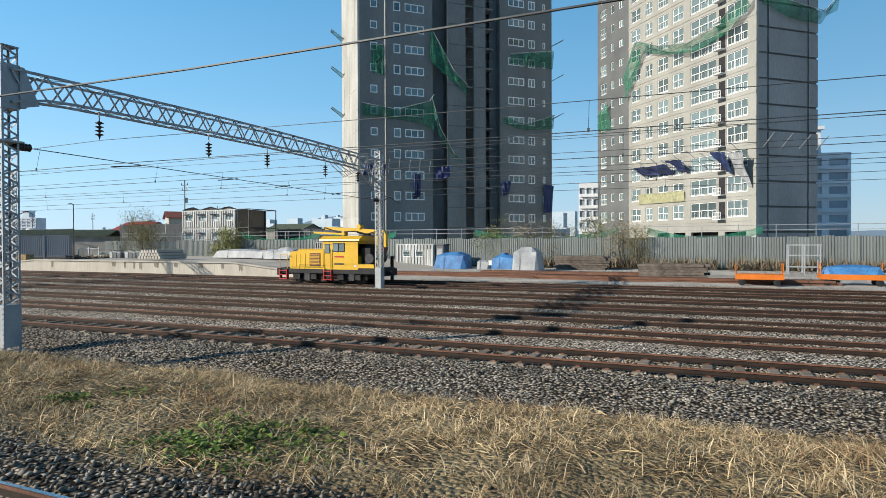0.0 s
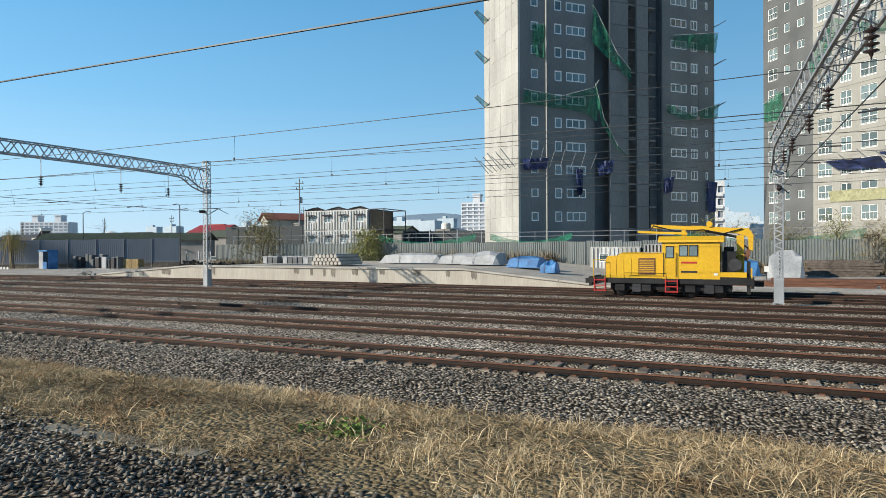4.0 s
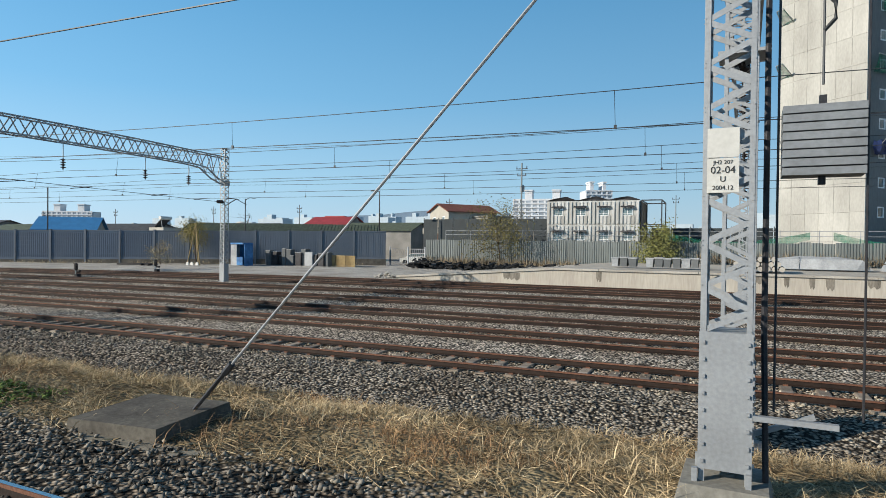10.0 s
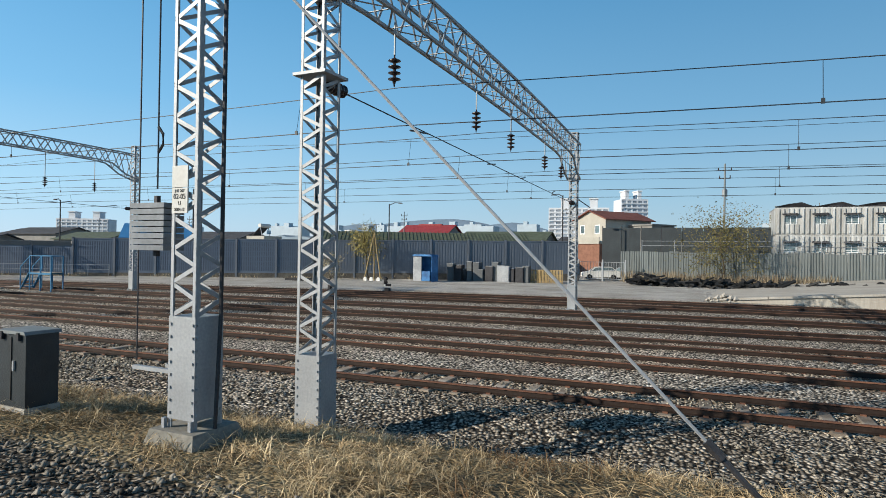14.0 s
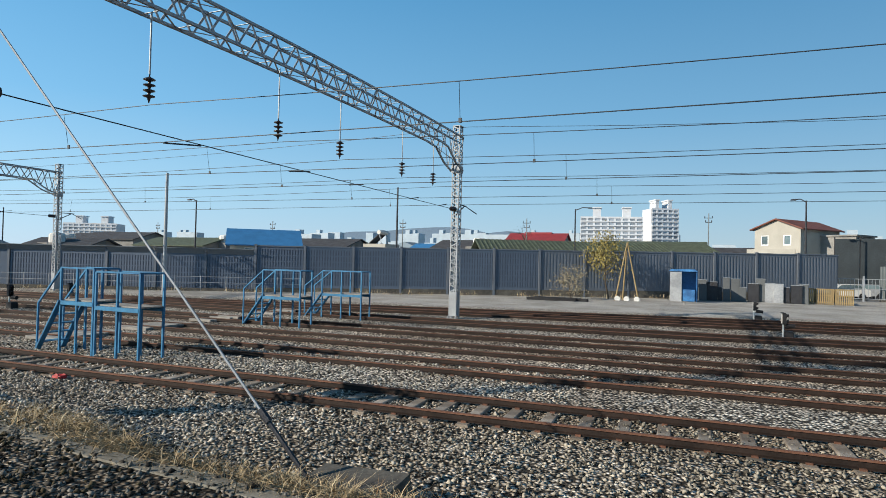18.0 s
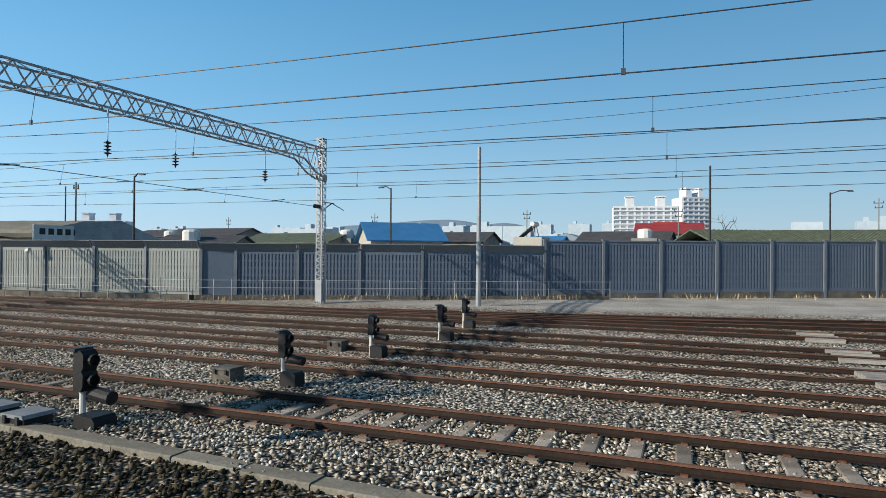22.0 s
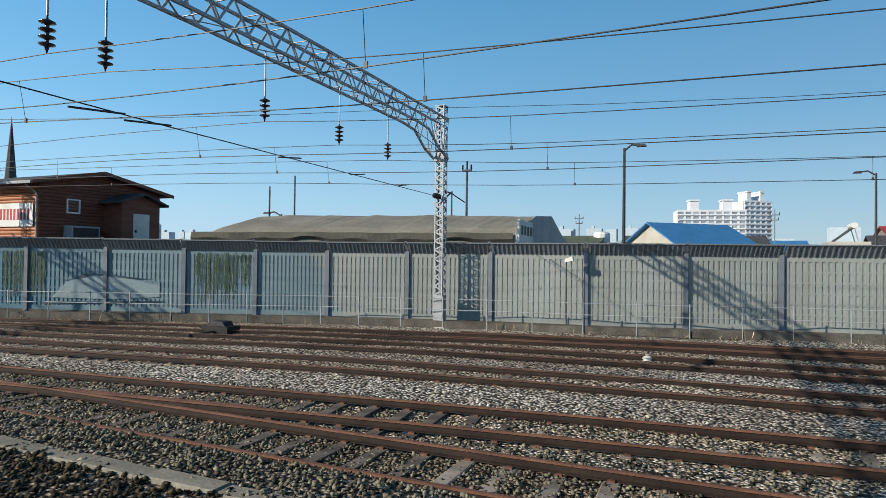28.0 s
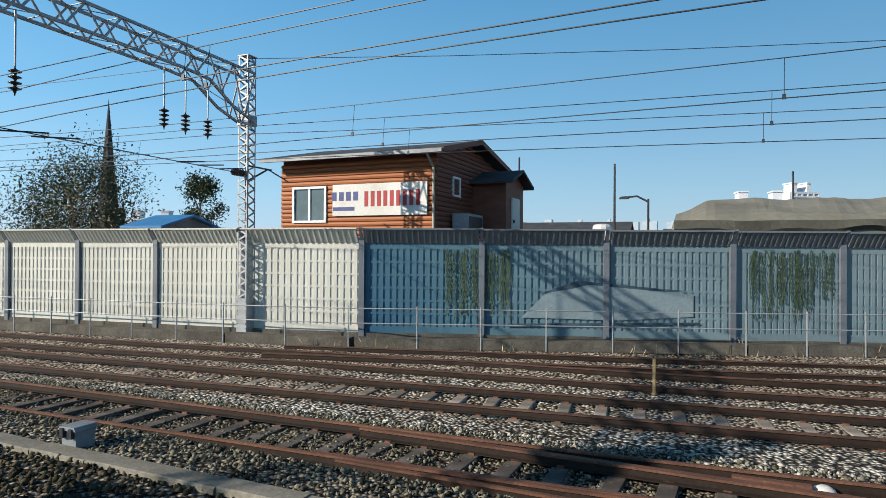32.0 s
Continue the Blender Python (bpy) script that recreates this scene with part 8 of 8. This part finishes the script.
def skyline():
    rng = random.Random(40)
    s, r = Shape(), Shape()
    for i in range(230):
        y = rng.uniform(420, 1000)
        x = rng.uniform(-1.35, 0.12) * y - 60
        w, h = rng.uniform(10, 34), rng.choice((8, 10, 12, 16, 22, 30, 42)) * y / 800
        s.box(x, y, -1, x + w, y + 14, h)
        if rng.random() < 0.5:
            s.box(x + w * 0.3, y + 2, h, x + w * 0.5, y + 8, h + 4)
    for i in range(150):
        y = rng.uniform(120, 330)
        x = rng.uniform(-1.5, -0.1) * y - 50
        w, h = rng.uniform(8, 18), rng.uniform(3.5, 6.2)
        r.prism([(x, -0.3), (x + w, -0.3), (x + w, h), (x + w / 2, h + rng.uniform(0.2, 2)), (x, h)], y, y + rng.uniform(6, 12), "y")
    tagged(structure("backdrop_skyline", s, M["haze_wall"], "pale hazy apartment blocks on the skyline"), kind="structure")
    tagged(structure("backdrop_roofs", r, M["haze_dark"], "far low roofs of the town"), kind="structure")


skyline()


# ---- church spire ----
g = thing("church_spire", "slender dark church spire above the roofs", "spire")
part("steeple", Shape().lathe((-272.7, 64.4, 0), [(1.5, 7.5), (1.2, 12.0), (0.85, 15.0), (0.1, 24.0), (0.03, 25.0)], 8), M["dark_roof"], g)
part("belfry", Shape().box(-274.3, 62.8, -0.3, -271.1, 66.0, 7.6), M["dark_roof"], g)
for i, (dx, dy) in enumerate(((-1.4, -1.4), (1.4, -1.4), (-1.4, 1.4), (1.4, 1.4))):
    part("pinnacle", Shape().lathe((-272.7 + dx, 64.4 + dy, 7.5), [(0.4, 0), (0.35, 1.0), (0.03, 2.6)], 6), M["dark_roof"], g)

# ---- lineside things ----
M["blue_rail"] = mat("blue_painted_tube", (0.045, 0.20, 0.36), 0.5, 0.1, 0.15, 2, 15, 0.1, second=(0.03, 0.12, 0.23))
M["deck_plank"] = mat("grey_deck_plank", (0.33, 0.31, 0.28), 0.9, 0, 0.2, 3, 20, 0.2)


def work_platform(x0, x1, y, zd, stairs=True, depth=0.8, ang=0.0, rise=1.1, run=1.3):
    g = thing("maintenance_platform", "blue tubular steel maintenance platform with steps", "platform", "maintenance platforms", at=pose(x0, y, 0, 0, 0, ang))
    L = x1 - x0
    n = max(2, round(L / 1.05))
    for i in range(n + 1):
        for v in (0, depth):
            x = L * i / n
            part("post", Shape().box(x - 0.03, v - 0.03, -0.25, x + 0.03, v + 0.03, zd + rise + 0.02), M["blue_rail"], g)
    for v in (0, depth):
        for z in (zd + rise,):
            part("hand_rail", Shape().box(0, v - 0.025, z, L, v + 0.025, z + 0.05), M["blue_rail"], g)
        part("deck_beam", Shape().box(0, v - 0.04, zd - 0.12, L, v + 0.04, zd - 0.003), M["blue_rail"], g)
    part("end_rail", Shape().box(L - 0.025, 0.03, zd + rise, L + 0.025, depth - 0.03, zd + rise + 0.05), M["blue_rail"], g)
    for i in range(5):
        part("plank", Shape().box(0.0, 0.05 + i * depth * 0.19, zd, L, 0.05 + i * depth * 0.19 + depth * 0.17, zd + 0.04), M["deck_plank"], g)
    if stairs:
        a, b = Vector((0, 0, zd)), Vector((-run, 0, -0.2))
        for v in (0.0, depth):
            o = Vector((0, v, 0))
            part("stringer", Shape().bar(a + o, b + o, 0.05, 0.16, (0, 1, 0)), M["blue_rail"], g)
            part("stair_rail", Shape().bar(a + o + Vector((0, 0, rise)), b + o + Vector((0, 0, rise + 0.5)), 0.05).bar(b + o, b + o + Vector((0, 0, rise + 0.5)), 0.05), M["blue_rail"], g)
        for i in range(5):
            p = a.lerp(b, (i + 0.6) / 5.6)
            part("tread", Shape().box(p.x - 0.13, 0.03, p.z, p.x + 0.13, depth - 0.03, p.z + 0.03), M["blue_rail"], g)


work_platform(-124.85, -123.4, 10.3, 1.38, rise=0.95, run=1.05)
work_platform(-123.3, -121.5, 10.3, 1.3, stairs=False, rise=0.95)
work_platform(-125.1, -123.1, 19.4, 1.12, run=1.05)
work_platform(-125.3, -123.0, 24.0, 1.05, run=1.05)
bx = thing("board_crossing", "worn timber board crossing over the tracks", "crossing", kind="structure")
rng = random.Random(17)
for k in (2, 3, 4, 5):
    yc = TRACKS[k](-128)
    for i in range(-6, 7):
        v = i * 0.2
        if 0.62 < abs(v) < 0.9 or (k > 3 and abs(i) % 6 in (1, 2)):
            continue
        u = (yc + v - 12.0) / 14
        w = 0.75 if k < 4 else 0.6
        o = part("board", Shape().box(-w, -0.09, -0.1, w, 0.09, 0.0), M["deck_plank"], bx)
        o.matrix_basis = pose(-127.6 - 1.0 * u + rng.uniform(-0.04, 0.04), yc + v, -0.03 + rng.uniform(-0.015, 0.01), 0, 0, math.degrees(math.atan(TRACKS[k](-127.5) - TRACKS[k](-128.5))) + rng.uniform(-0.6, 0.6))


def dwarf_signal(x, y, z0, s=1.0):
    g = thing("dwarf_signal", "black dwarf signal on a pale post with a black box", "signal", "dwarf signals")
    P = lambda n, sh, m, l="": local_part(n, sh, M[m], g, pose(x, y, z0) @ Matrix.Scale(s, 4), l)
    P("post", Shape().tube([(0, 0, -0.2), (0, 0, 0.74)], 0.05, 10), "white_paint", "white painted post")
    P("stay", Shape().box(-0.09, -0.06, 0.72, -0.05, 0.06, 1.28), "white_paint", "white edge strip")
    P("lamp_head", Shape().prism([(-0.05, 0.66), (0.1, 0.66), (0.16, 0.74), (0.17, 0.92), (0.13, 0.98), (0.17, 1.05), (0.17, 1.24), (0.1, 1.3), (-0.05, 1.3)], -0.13, 0.13, "y"), "black_iron")
    for z in (0.84, 1.15):
        o = part("hood", Shape().tube([(0.14, 0, z), (0.27, 0, z)], 0.08, 12, 0.09, cap=False), M["black_iron"], g)
        o.matrix_basis = pose(x, y, z0) @ Matrix.Scale(s, 4)
    P("top_hood", Shape().box(-0.14, -0.16, 1.28, 0.02, 0.16, 1.33), "dark_steel")
    P("relay_drum", Shape().tube([(0.14, 0.06, 0.63), (0.58, 0.06, 0.58)], 0.11, 12), "black_iron")
    P("drum_bracket", Shape().box(0.03, 0.02, 0.5, 0.3, 0.1, 0.54), "black_iron")
    P("base_box", Shape().prism([(0.07, -0.22), (0.52, -0.22), (0.52, 0.26), (0.46, 0.32), (0.07, 0.32)], -0.2, 0.2, "y"), "black_iron", "black cast base box")


for x, y, z, s in ((-140.35, 4.65, 0.18, 0.93), (-140.88, 9.9, -0.14, 0.9), (-141.1, 14.2, -0.14, 0.88), (-140.65, 18.1, -0.14, 0.9), (-141.2, 21.7, -0.14, 0.88), (-93.7, 4.35, 0.25, 0.75), (-104.6, 29.4, -0.16, 0.8), (-105.5, 37.4, -0.1, 0.8)):
    dwarf_signal(x, y, z, s)


def lidded_box(name, label, category, x, y, z0, w, d, h, body, lid, group=""):
    g = thing(name, label, category, group)
    part("body", Shape().box(x - w / 2, y - d / 2, z0 - 0.1, x + w / 2, y + d / 2, z0 + h - 0.05), M[body], g)
    part("lid", Shape().prism([(-w / 2 - 0.03, 0), (w / 2 + 0.03, 0), (w / 2, 0.05), (-w / 2, 0.05)], -d / 2 - 0.03, d / 2 + 0.03, "y"), M[lid], g).location = (x, y, z0 + h - 0.05)
    for sx in (-1, 1):
        part("hasp", Shape().box(x + sx * w * 0.3 - 0.03, y - d / 2 - 0.05, z0 + h - 0.14, x + sx * w * 0.3 + 0.03, y - d / 2 - 0.001, z0 + h - 0.02), M["dark_steel"], g)
    return g


lidded_box("junction_box", "grey lidded lineside junction box", "junction box", -141.8, 4.3, 0.2, 0.46, 0.42, 0.32, "black_iron", "weight", "junction boxes")
lidded_box("junction_box", "grey lidded lineside junction box", "junction box", -140.95, 4.25, 0.2, 0.46, 0.42, 0.32, "black_iron", "weight", "junction boxes")
lidded_box("junction_box", "grey lidded lineside junction box", "junction box", -142.3, 9.7, -0.16, 0.55, 0.45, 0.32, "old_concrete", "old_concrete", "junction boxes")
lidded_box("junction_box", "grey lidded lineside junction box", "junction box", -142.5, 14.6, -0.16, 0.5, 0.4, 0.3, "old_concrete", "old_concrete", "junction boxes")
M["slate_box"] = mat("slate_black_paint", (0.022, 0.03, 0.036), 0.45, 0, 0.2, spec=0.45)
relay = lidded_box("relay_cabinet", "slate black lineside relay cabinet on a concrete base", "cabinet", -91.9, 4.25, 0.42, 0.7, 0.5, 1.13, "slate_box", "pole_grey")
part("base", Shape().box(-92.27, 3.98, -0.1, -91.53, 4.52, 0.4), M["concrete"], relay, "pale concrete base")
part("door_seam", Shape().box(-91.91, 3.985, 0.5, -91.89, 3.998, 1.45), M["ink"], relay)
part("latch", Shape().box(-91.84, 3.97, 0.95, -91.8, 3.998, 1.1), M["steel"], relay)
lidded_box("lineside_box", "small white box beside the cable trough", "box", -124.85, 3.48, 0.6, 0.56, 0.40, 0.38, "white_paint", "white_paint")
part("stand", Shape().box(-125.03, 3.33, 0.05, -124.67, 3.63, 0.498), M["concrete"], bpy.data.objects["lineside_box"])
pm = lidded_box("point_machine", "long low black point machine beside the trough", "point machine", -124.1, 3.0, 0.3, 1.6, 0.46, 0.2, "black_iron", "black_iron")
for u in (-0.55, 0.05, 0.5):
    part("cover_plate", Shape().box(-124.1 + u - 0.22, 2.82, 0.505, -124.1 + u + 0.22, 3.18, 0.535), M["dark_steel"], pm)
part("drive_rod", Shape().tube([(-123.4, 3.15, 0.3), (-122.2, 3.35, 0.28)], 0.03, 6), M["black_iron"], pm)
sg = thing("lineside_sign", "small blue and white sign plate on a white post", "sign")
part("post", Shape().tube([(-98.35, 5.4, -0.1), (-98.35, 5.4, 1.5)], 0.04, 8), M["white_paint"], sg)
bd = part("board", Shape().box(-98.37, 5.33, 1.12, -98.33, 5.37, 1.56).box(-98.46, 5.345, 1.14, -98.24, 5.36, 1.55), M["tarp_blue"], sg, "pale blue sign plate")
part("sign_bar", Shape().box(-98.42, 5.335, 1.3, -98.28, 5.344, 1.36), M["white_paint"], bd)
lidded_box("hatch", "flat pale concrete service hatch", "hatch", -191.7, 5.1, 0.28, 1.0, 0.6, 0.16, "concrete", "concrete")
lidded_box("lineside_box", "small grey box by the cable trough", "box", -198.7, 5.45, 0.3, 0.26, 0.26, 0.32, "weight", "weight")
for x, y, m in ((-154.4, 9.6, "white_paint"), (-190.0, 9.0, "white_paint"), (-169.9, 19.1, "white_paint"), (-139.6, 20.5, "white_paint")):
    g = thing("dome_marker", "small white dome marker lying on the ballast", "marker", "dome markers")
    z = ground_z(x, y)
    part("dome", Shape().lathe((x, y, z), [(0.15, -0.03), (0.15, 0.06), (0.12, 0.13), (0.05, 0.17)], 14), M[m], g, "", True)
    part("band", Shape().lathe((x, y, z), [(0.152, 0.045), (0.155, 0.05), (0.155, 0.08), (0.15, 0.085)], 14), M["red_paint" if x == -190 else "tarp_grey"], g)
g = thing("stake", "thin pale timber stake in the ballast", "stake")
part("stake", Shape().box(-192.43, 13.87, -0.3, -192.37, 13.93, 0.6), M["pallet"], g)
g = thing("point_machine", "dark point machine between the turnout rails", "point machine")
part("body", Shape().box(-186.2, 17.9, -0.2, -184.9, 18.6, 0.12), M["black_iron"], g)
part("cover", Shape().prism([(-186.0, 0.12), (-185.1, 0.12), (-185.25, 0.3), (-185.85, 0.3)], 18.0, 18.5, "y"), M["dark_steel"], g)
part("drive_rod", Shape().box(-185.6, 16.6, -0.1, -185.5, 17.9, -0.04), M["dark_steel"], g)
# joint bars of the turnout
for x, y in ((-190.6, 8.9), (-186.9, 7.05), (-189.7, 7.55)):
    part("joint_bar", Shape().box(x - 0.45, y - 0.05, -0.12, x + 0.45, y + 0.05, -0.03), M["rail"], TRACK_OB[1])


# ---- poles and lamps ----
def pole(x, y, h, r=0.12, arms=(), lamp=0.0, z0=-0.2, label="grey steel pole", name="utility_pole", colour="steel", group="", box=None):
    g = thing(name, label, "pole" if not lamp else "street lamp", group)
    part("shaft", Shape().tube([(x, y, z0), (x, y, z0 + (h - z0) * 0.5), (x, y, h)], r, 10, r * 0.65), M[colour], g)
    for z, w in arms:
        part("crossarm", Shape().box(x - w / 2, y - 0.06, z, x + w / 2, y + 0.06, z + 0.1), M["dark_steel"], g)
        for u in (-0.45, 0, 0.45):
            part("insulator", Shape().lathe((x + u * w, y, z + 0.1), [(0.04, 0), (0.07, 0.08), (0.04, 0.16), (0.06, 0.24), (0.02, 0.3)], 8), M["porcelain"], g)
    if lamp:
        part("arm", Shape().tube([(x, y, h - 0.15), (x + lamp * 0.5, y, h + 0.15), (x + lamp, y, h + 0.1)], 0.05, 7), M[colour], g)
        part("lamp_head", Shape().prism([(0, 0), (0.5 * math.copysign(1, lamp), 0.0), (0.42 * math.copysign(1, lamp), 0.12), (0.05 * math.copysign(1, lamp), 0.14)], -0.12, 0.12, "y"), M["dark_steel"], g).location = (x + lamp * 0.85, y, h + 0.02)
    if box:
        part("transformer", Shape().lathe((x, y + 0.3, box), [(0.25, 0), (0.28, 0.1), (0.28, 0.75), (0.2, 0.85)], 12), M["steel"], g)
    return g


pole(-143.9, 30.6, 8.7, 0.15, label="pale plain steel pole before the barrier", name="steel_pole")
pole(-172.2, 32.0, 8.5, 0.10, lamp=0.7, label="dark street lamp leaning over the barrier", name="street_lamp", colour="dark_steel")
pole(-132.3, 44.1, 8.9, 0.10, label="thin dark steel pole", name="steel_pole", colour="dark_steel")
pole(-83.9, 75.2, 13.3, 0.14, ((12.5, 1.5), (11.6, 1.2)), label="tall grey utility pole with crossarms", colour="pole_grey", box=9.6)
pole(-100.2, 66.8, 9.4, 0.10, lamp=-1.0, label="slim street lamp at the gate", name="street_lamp", colour="dark_steel")
g = pole(-173.6, 25.0, 2.75, 0.025, label="short thin post with a white floodlight before the barrier", name="floodlight_post", colour="dark_steel")
part("floodlight", Shape().prism([(-0.05, 0), (0.3, 0.08), (0.26, 0.26), (-0.05, 0.14)], -0.12, 0.12, "y"), M["white_paint"], g, "white floodlight head").location = (-173.6, 24.95, 2.7)
pole(-158.4, 47.1, 8.6, 0.10, lamp=-0.9, label="slim street lamp behind the barrier", name="street_lamp", colour="dark_steel")
pole(-181.5, 34, 8.6, 0.09, ((8.0, 0.6),), label="dark thin pole behind the barrier", colour="dark_steel")
pole(-206.0, 50.2, 10.8, 0.11, label="dark tall pole behind the barrier", name="steel_pole", colour="dark_steel")
pole(-196.0, 34, 7.6, 0.08, label="dark thin pole behind the warehouse", name="steel_pole", colour="dark_steel")
pole(-194.2, 33, 5.6, 0.08, lamp=-1.1, label="low street lamp behind the warehouse", name="street_lamp", colour="dark_steel")
pole(-122.2, 65.9, 8.8, 0.10, lamp=1.6, label="slim street lamp behind the long shed", name="street_lamp", colour="dark_steel")
pole(-186.6, 44, 8.0, 0.09, label="dark thin pole behind the barrier", name="steel_pole", colour="dark_steel")
pole(-221, 42, 8.5, 0.13, ((7.8, 1.6),), label="concrete utility pole with a crossarm", colour="concrete")
for x, y, h in ((-186, 92, 9.6), (-160, 96, 10), (-137, 96, 10), (-110, 108, 11.5), (-226, 100, 10), (-70, 125, 12.5)):
    pole(x, y, h, 0.11, ((h - 0.8, 1.3), (h - 1.5, 1.0)), label="slim grey utility pole with crossarms among the roofs", colour="pole_grey", group="town utility poles")

g = thing("red_cloth", "scrap of red cloth lying by the rail", "cloth")
part("cloth", soft_box(-121.3, 7.75, ground_z(-121.2, 7.8) + 0.02, -120.95, 7.95, ground_z(-121.2, 7.8) + 0.1, 5, 0.06), M["red_paint"], g)
# mural: hanging willow strands and a pale train form painted on the panels
M["mural_green"] = mat("mural_leaf_green", (0.045, 0.075, 0.045), 0.7, 0, 0.3, 2, 12, 0, second=(0.075, 0.11, 0.07))
M["mural_white"] = mat("mural_pale", (0.215, 0.285, 0.315), 0.7, 0, 0.15, 1, 12, 0)
M["mural_ink"] = mat("mural_slate", (0.05, 0.09, 0.12), 0.7, 0, 0.2, 1, 12, 0)


def on_wall(x, z, out=0.035):
    """A point of the barrier's face, a little proud of it."""
    y = polyline(WALL, x)
    d = Vector((1, (polyline(WALL, x + 0.5) - polyline(WALL, x - 0.5)), 0)).normalized()
    return Vector((x, y, z)) + Vector((d.y, -d.x, 0)) * out


rng = random.Random(8)
mg = thing("mural", "faded painted mural of willows and a train on the barrier", "mural", kind="structure")
for x0, w in ((-198.2, 2.0), (-188.9, 2.5)):
    s = Shape()
    for i in range(46):
        x = x0 + rng.uniform(-w, w) * 0.5
        z, end = 3.0 - rng.random() * 0.25, 0.75 + rng.random() * 1.5 * (0.5 + abs(x - x0) / w)
        while z > end:
            l, a = rng.uniform(0.12, 0.22), rng.uniform(-0.06, 0.06)
            s.quad(on_wall(x, z), on_wall(x - 0.028 + a * 0.5, z - l * 0.45), on_wall(x + a, z - l), on_wall(x + 0.028 + a * 0.5, z - l * 0.45))
            x += rng.uniform(-0.02, 0.02)
            z -= l * 0.8
    tagged(part("willow_strands", s, M["mural_green"], mg), kind="stuff")
for nm, m, pts in (("painted_train", "mural_white", ((-196.9, 0.75), (-196.2, 1.5), (-195.2, 1.85), (-191.8, 1.55), (-191.8, 0.85), (-194, 0.7))), ("painted_window", "mural_ink", ((-196.4, 1.5), (-195.2, 1.95), (-194.2, 1.85), (-191.9, 1.65), (-194.4, 1.72), (-195.4, 1.68))), ("painted_track", "mural_ink", ((-197.3, 0.55), (-191.6, 0.68), (-191.6, 0.62), (-197.3, 0.44)))):
    part(nm, Shape().quad(*[on_wall(x, z, 0.037 if m == "mural_white" else 0.041) for x, z in pts]), M[m], mg)

# ---- sleepers ----
SLEEPER = Shape().prism([(-0.14, -0.32), (0.14, -0.32), (0.12, -0.155), (0.1, -0.145), (-0.1, -0.145), (-0.12, -0.155)], -0.98, 0.98, "y").mesh("sleeper", M["sleeper"])
TIMBER = Shape().prism([(-0.12, -0.32), (0.12, -0.32), (0.12, -0.155), (0.11, -0.146), (-0.11, -0.146), (-0.12, -0.155)], -1.12, 1.12, "y").mesh("timber_sleeper", M["timber"])


def sleepers():
    rng = random.Random(21)
    clips = Shape()
    for k, line in TRACKS.items():
        x0, x1 = SPANS[k]
        x0 = min(x0, 14)
        x1 = max(x1, -205 if k in (2, 3) else x1)
        near, lift = k in (1, 2, 3), LIFT.get(k, 0.0)
        joined = Shape()
        x = x0
        while x > x1:
            ang = math.degrees(math.atan(line(x + 0.5) - line(x - 0.5))) + rng.uniform(-1.5, 1.5)
            wood = (k == 1 and x < -171.5) or (k == 2 and x < -171) or (k == 4 and x < -185)
            m = pose(x + rng.uniform(-0.03, 0.03), line(x) + rng.uniform(-0.03, 0.03), lift - 0.006 - (0.018 if k in (2, 3) else 0) + rng.uniform(-0.016, 0.004), 0, 0, ang)
            if near:
                o = part("sleeper", TIMBER if wood else SLEEPER, None, TRACK_OB[k])
                o.matrix_basis = m
            else:
                joined.box(-0.1, -0.85, -0.32, 0.1, 0.85, -0.178, m)
            if k < 4 and k:
                for off in (-0.752, 0.752):
                    for u in (-0.085, 0.085):
                        clips.box(-0.05, off + u - 0.03, -0.152, 0.05, off + u + 0.03, -0.115, m)
            x -= 0.70
        if not near:
            tagged(part("sleepers", joined, M["sleeper"], TRACK_OB[k]), kind="stuff")
    tagged(part("rail_clips", clips, M["rail"], TRACK_OB[1]), "rust-brown spring clips on the sleepers", kind="stuff")


sleepers()
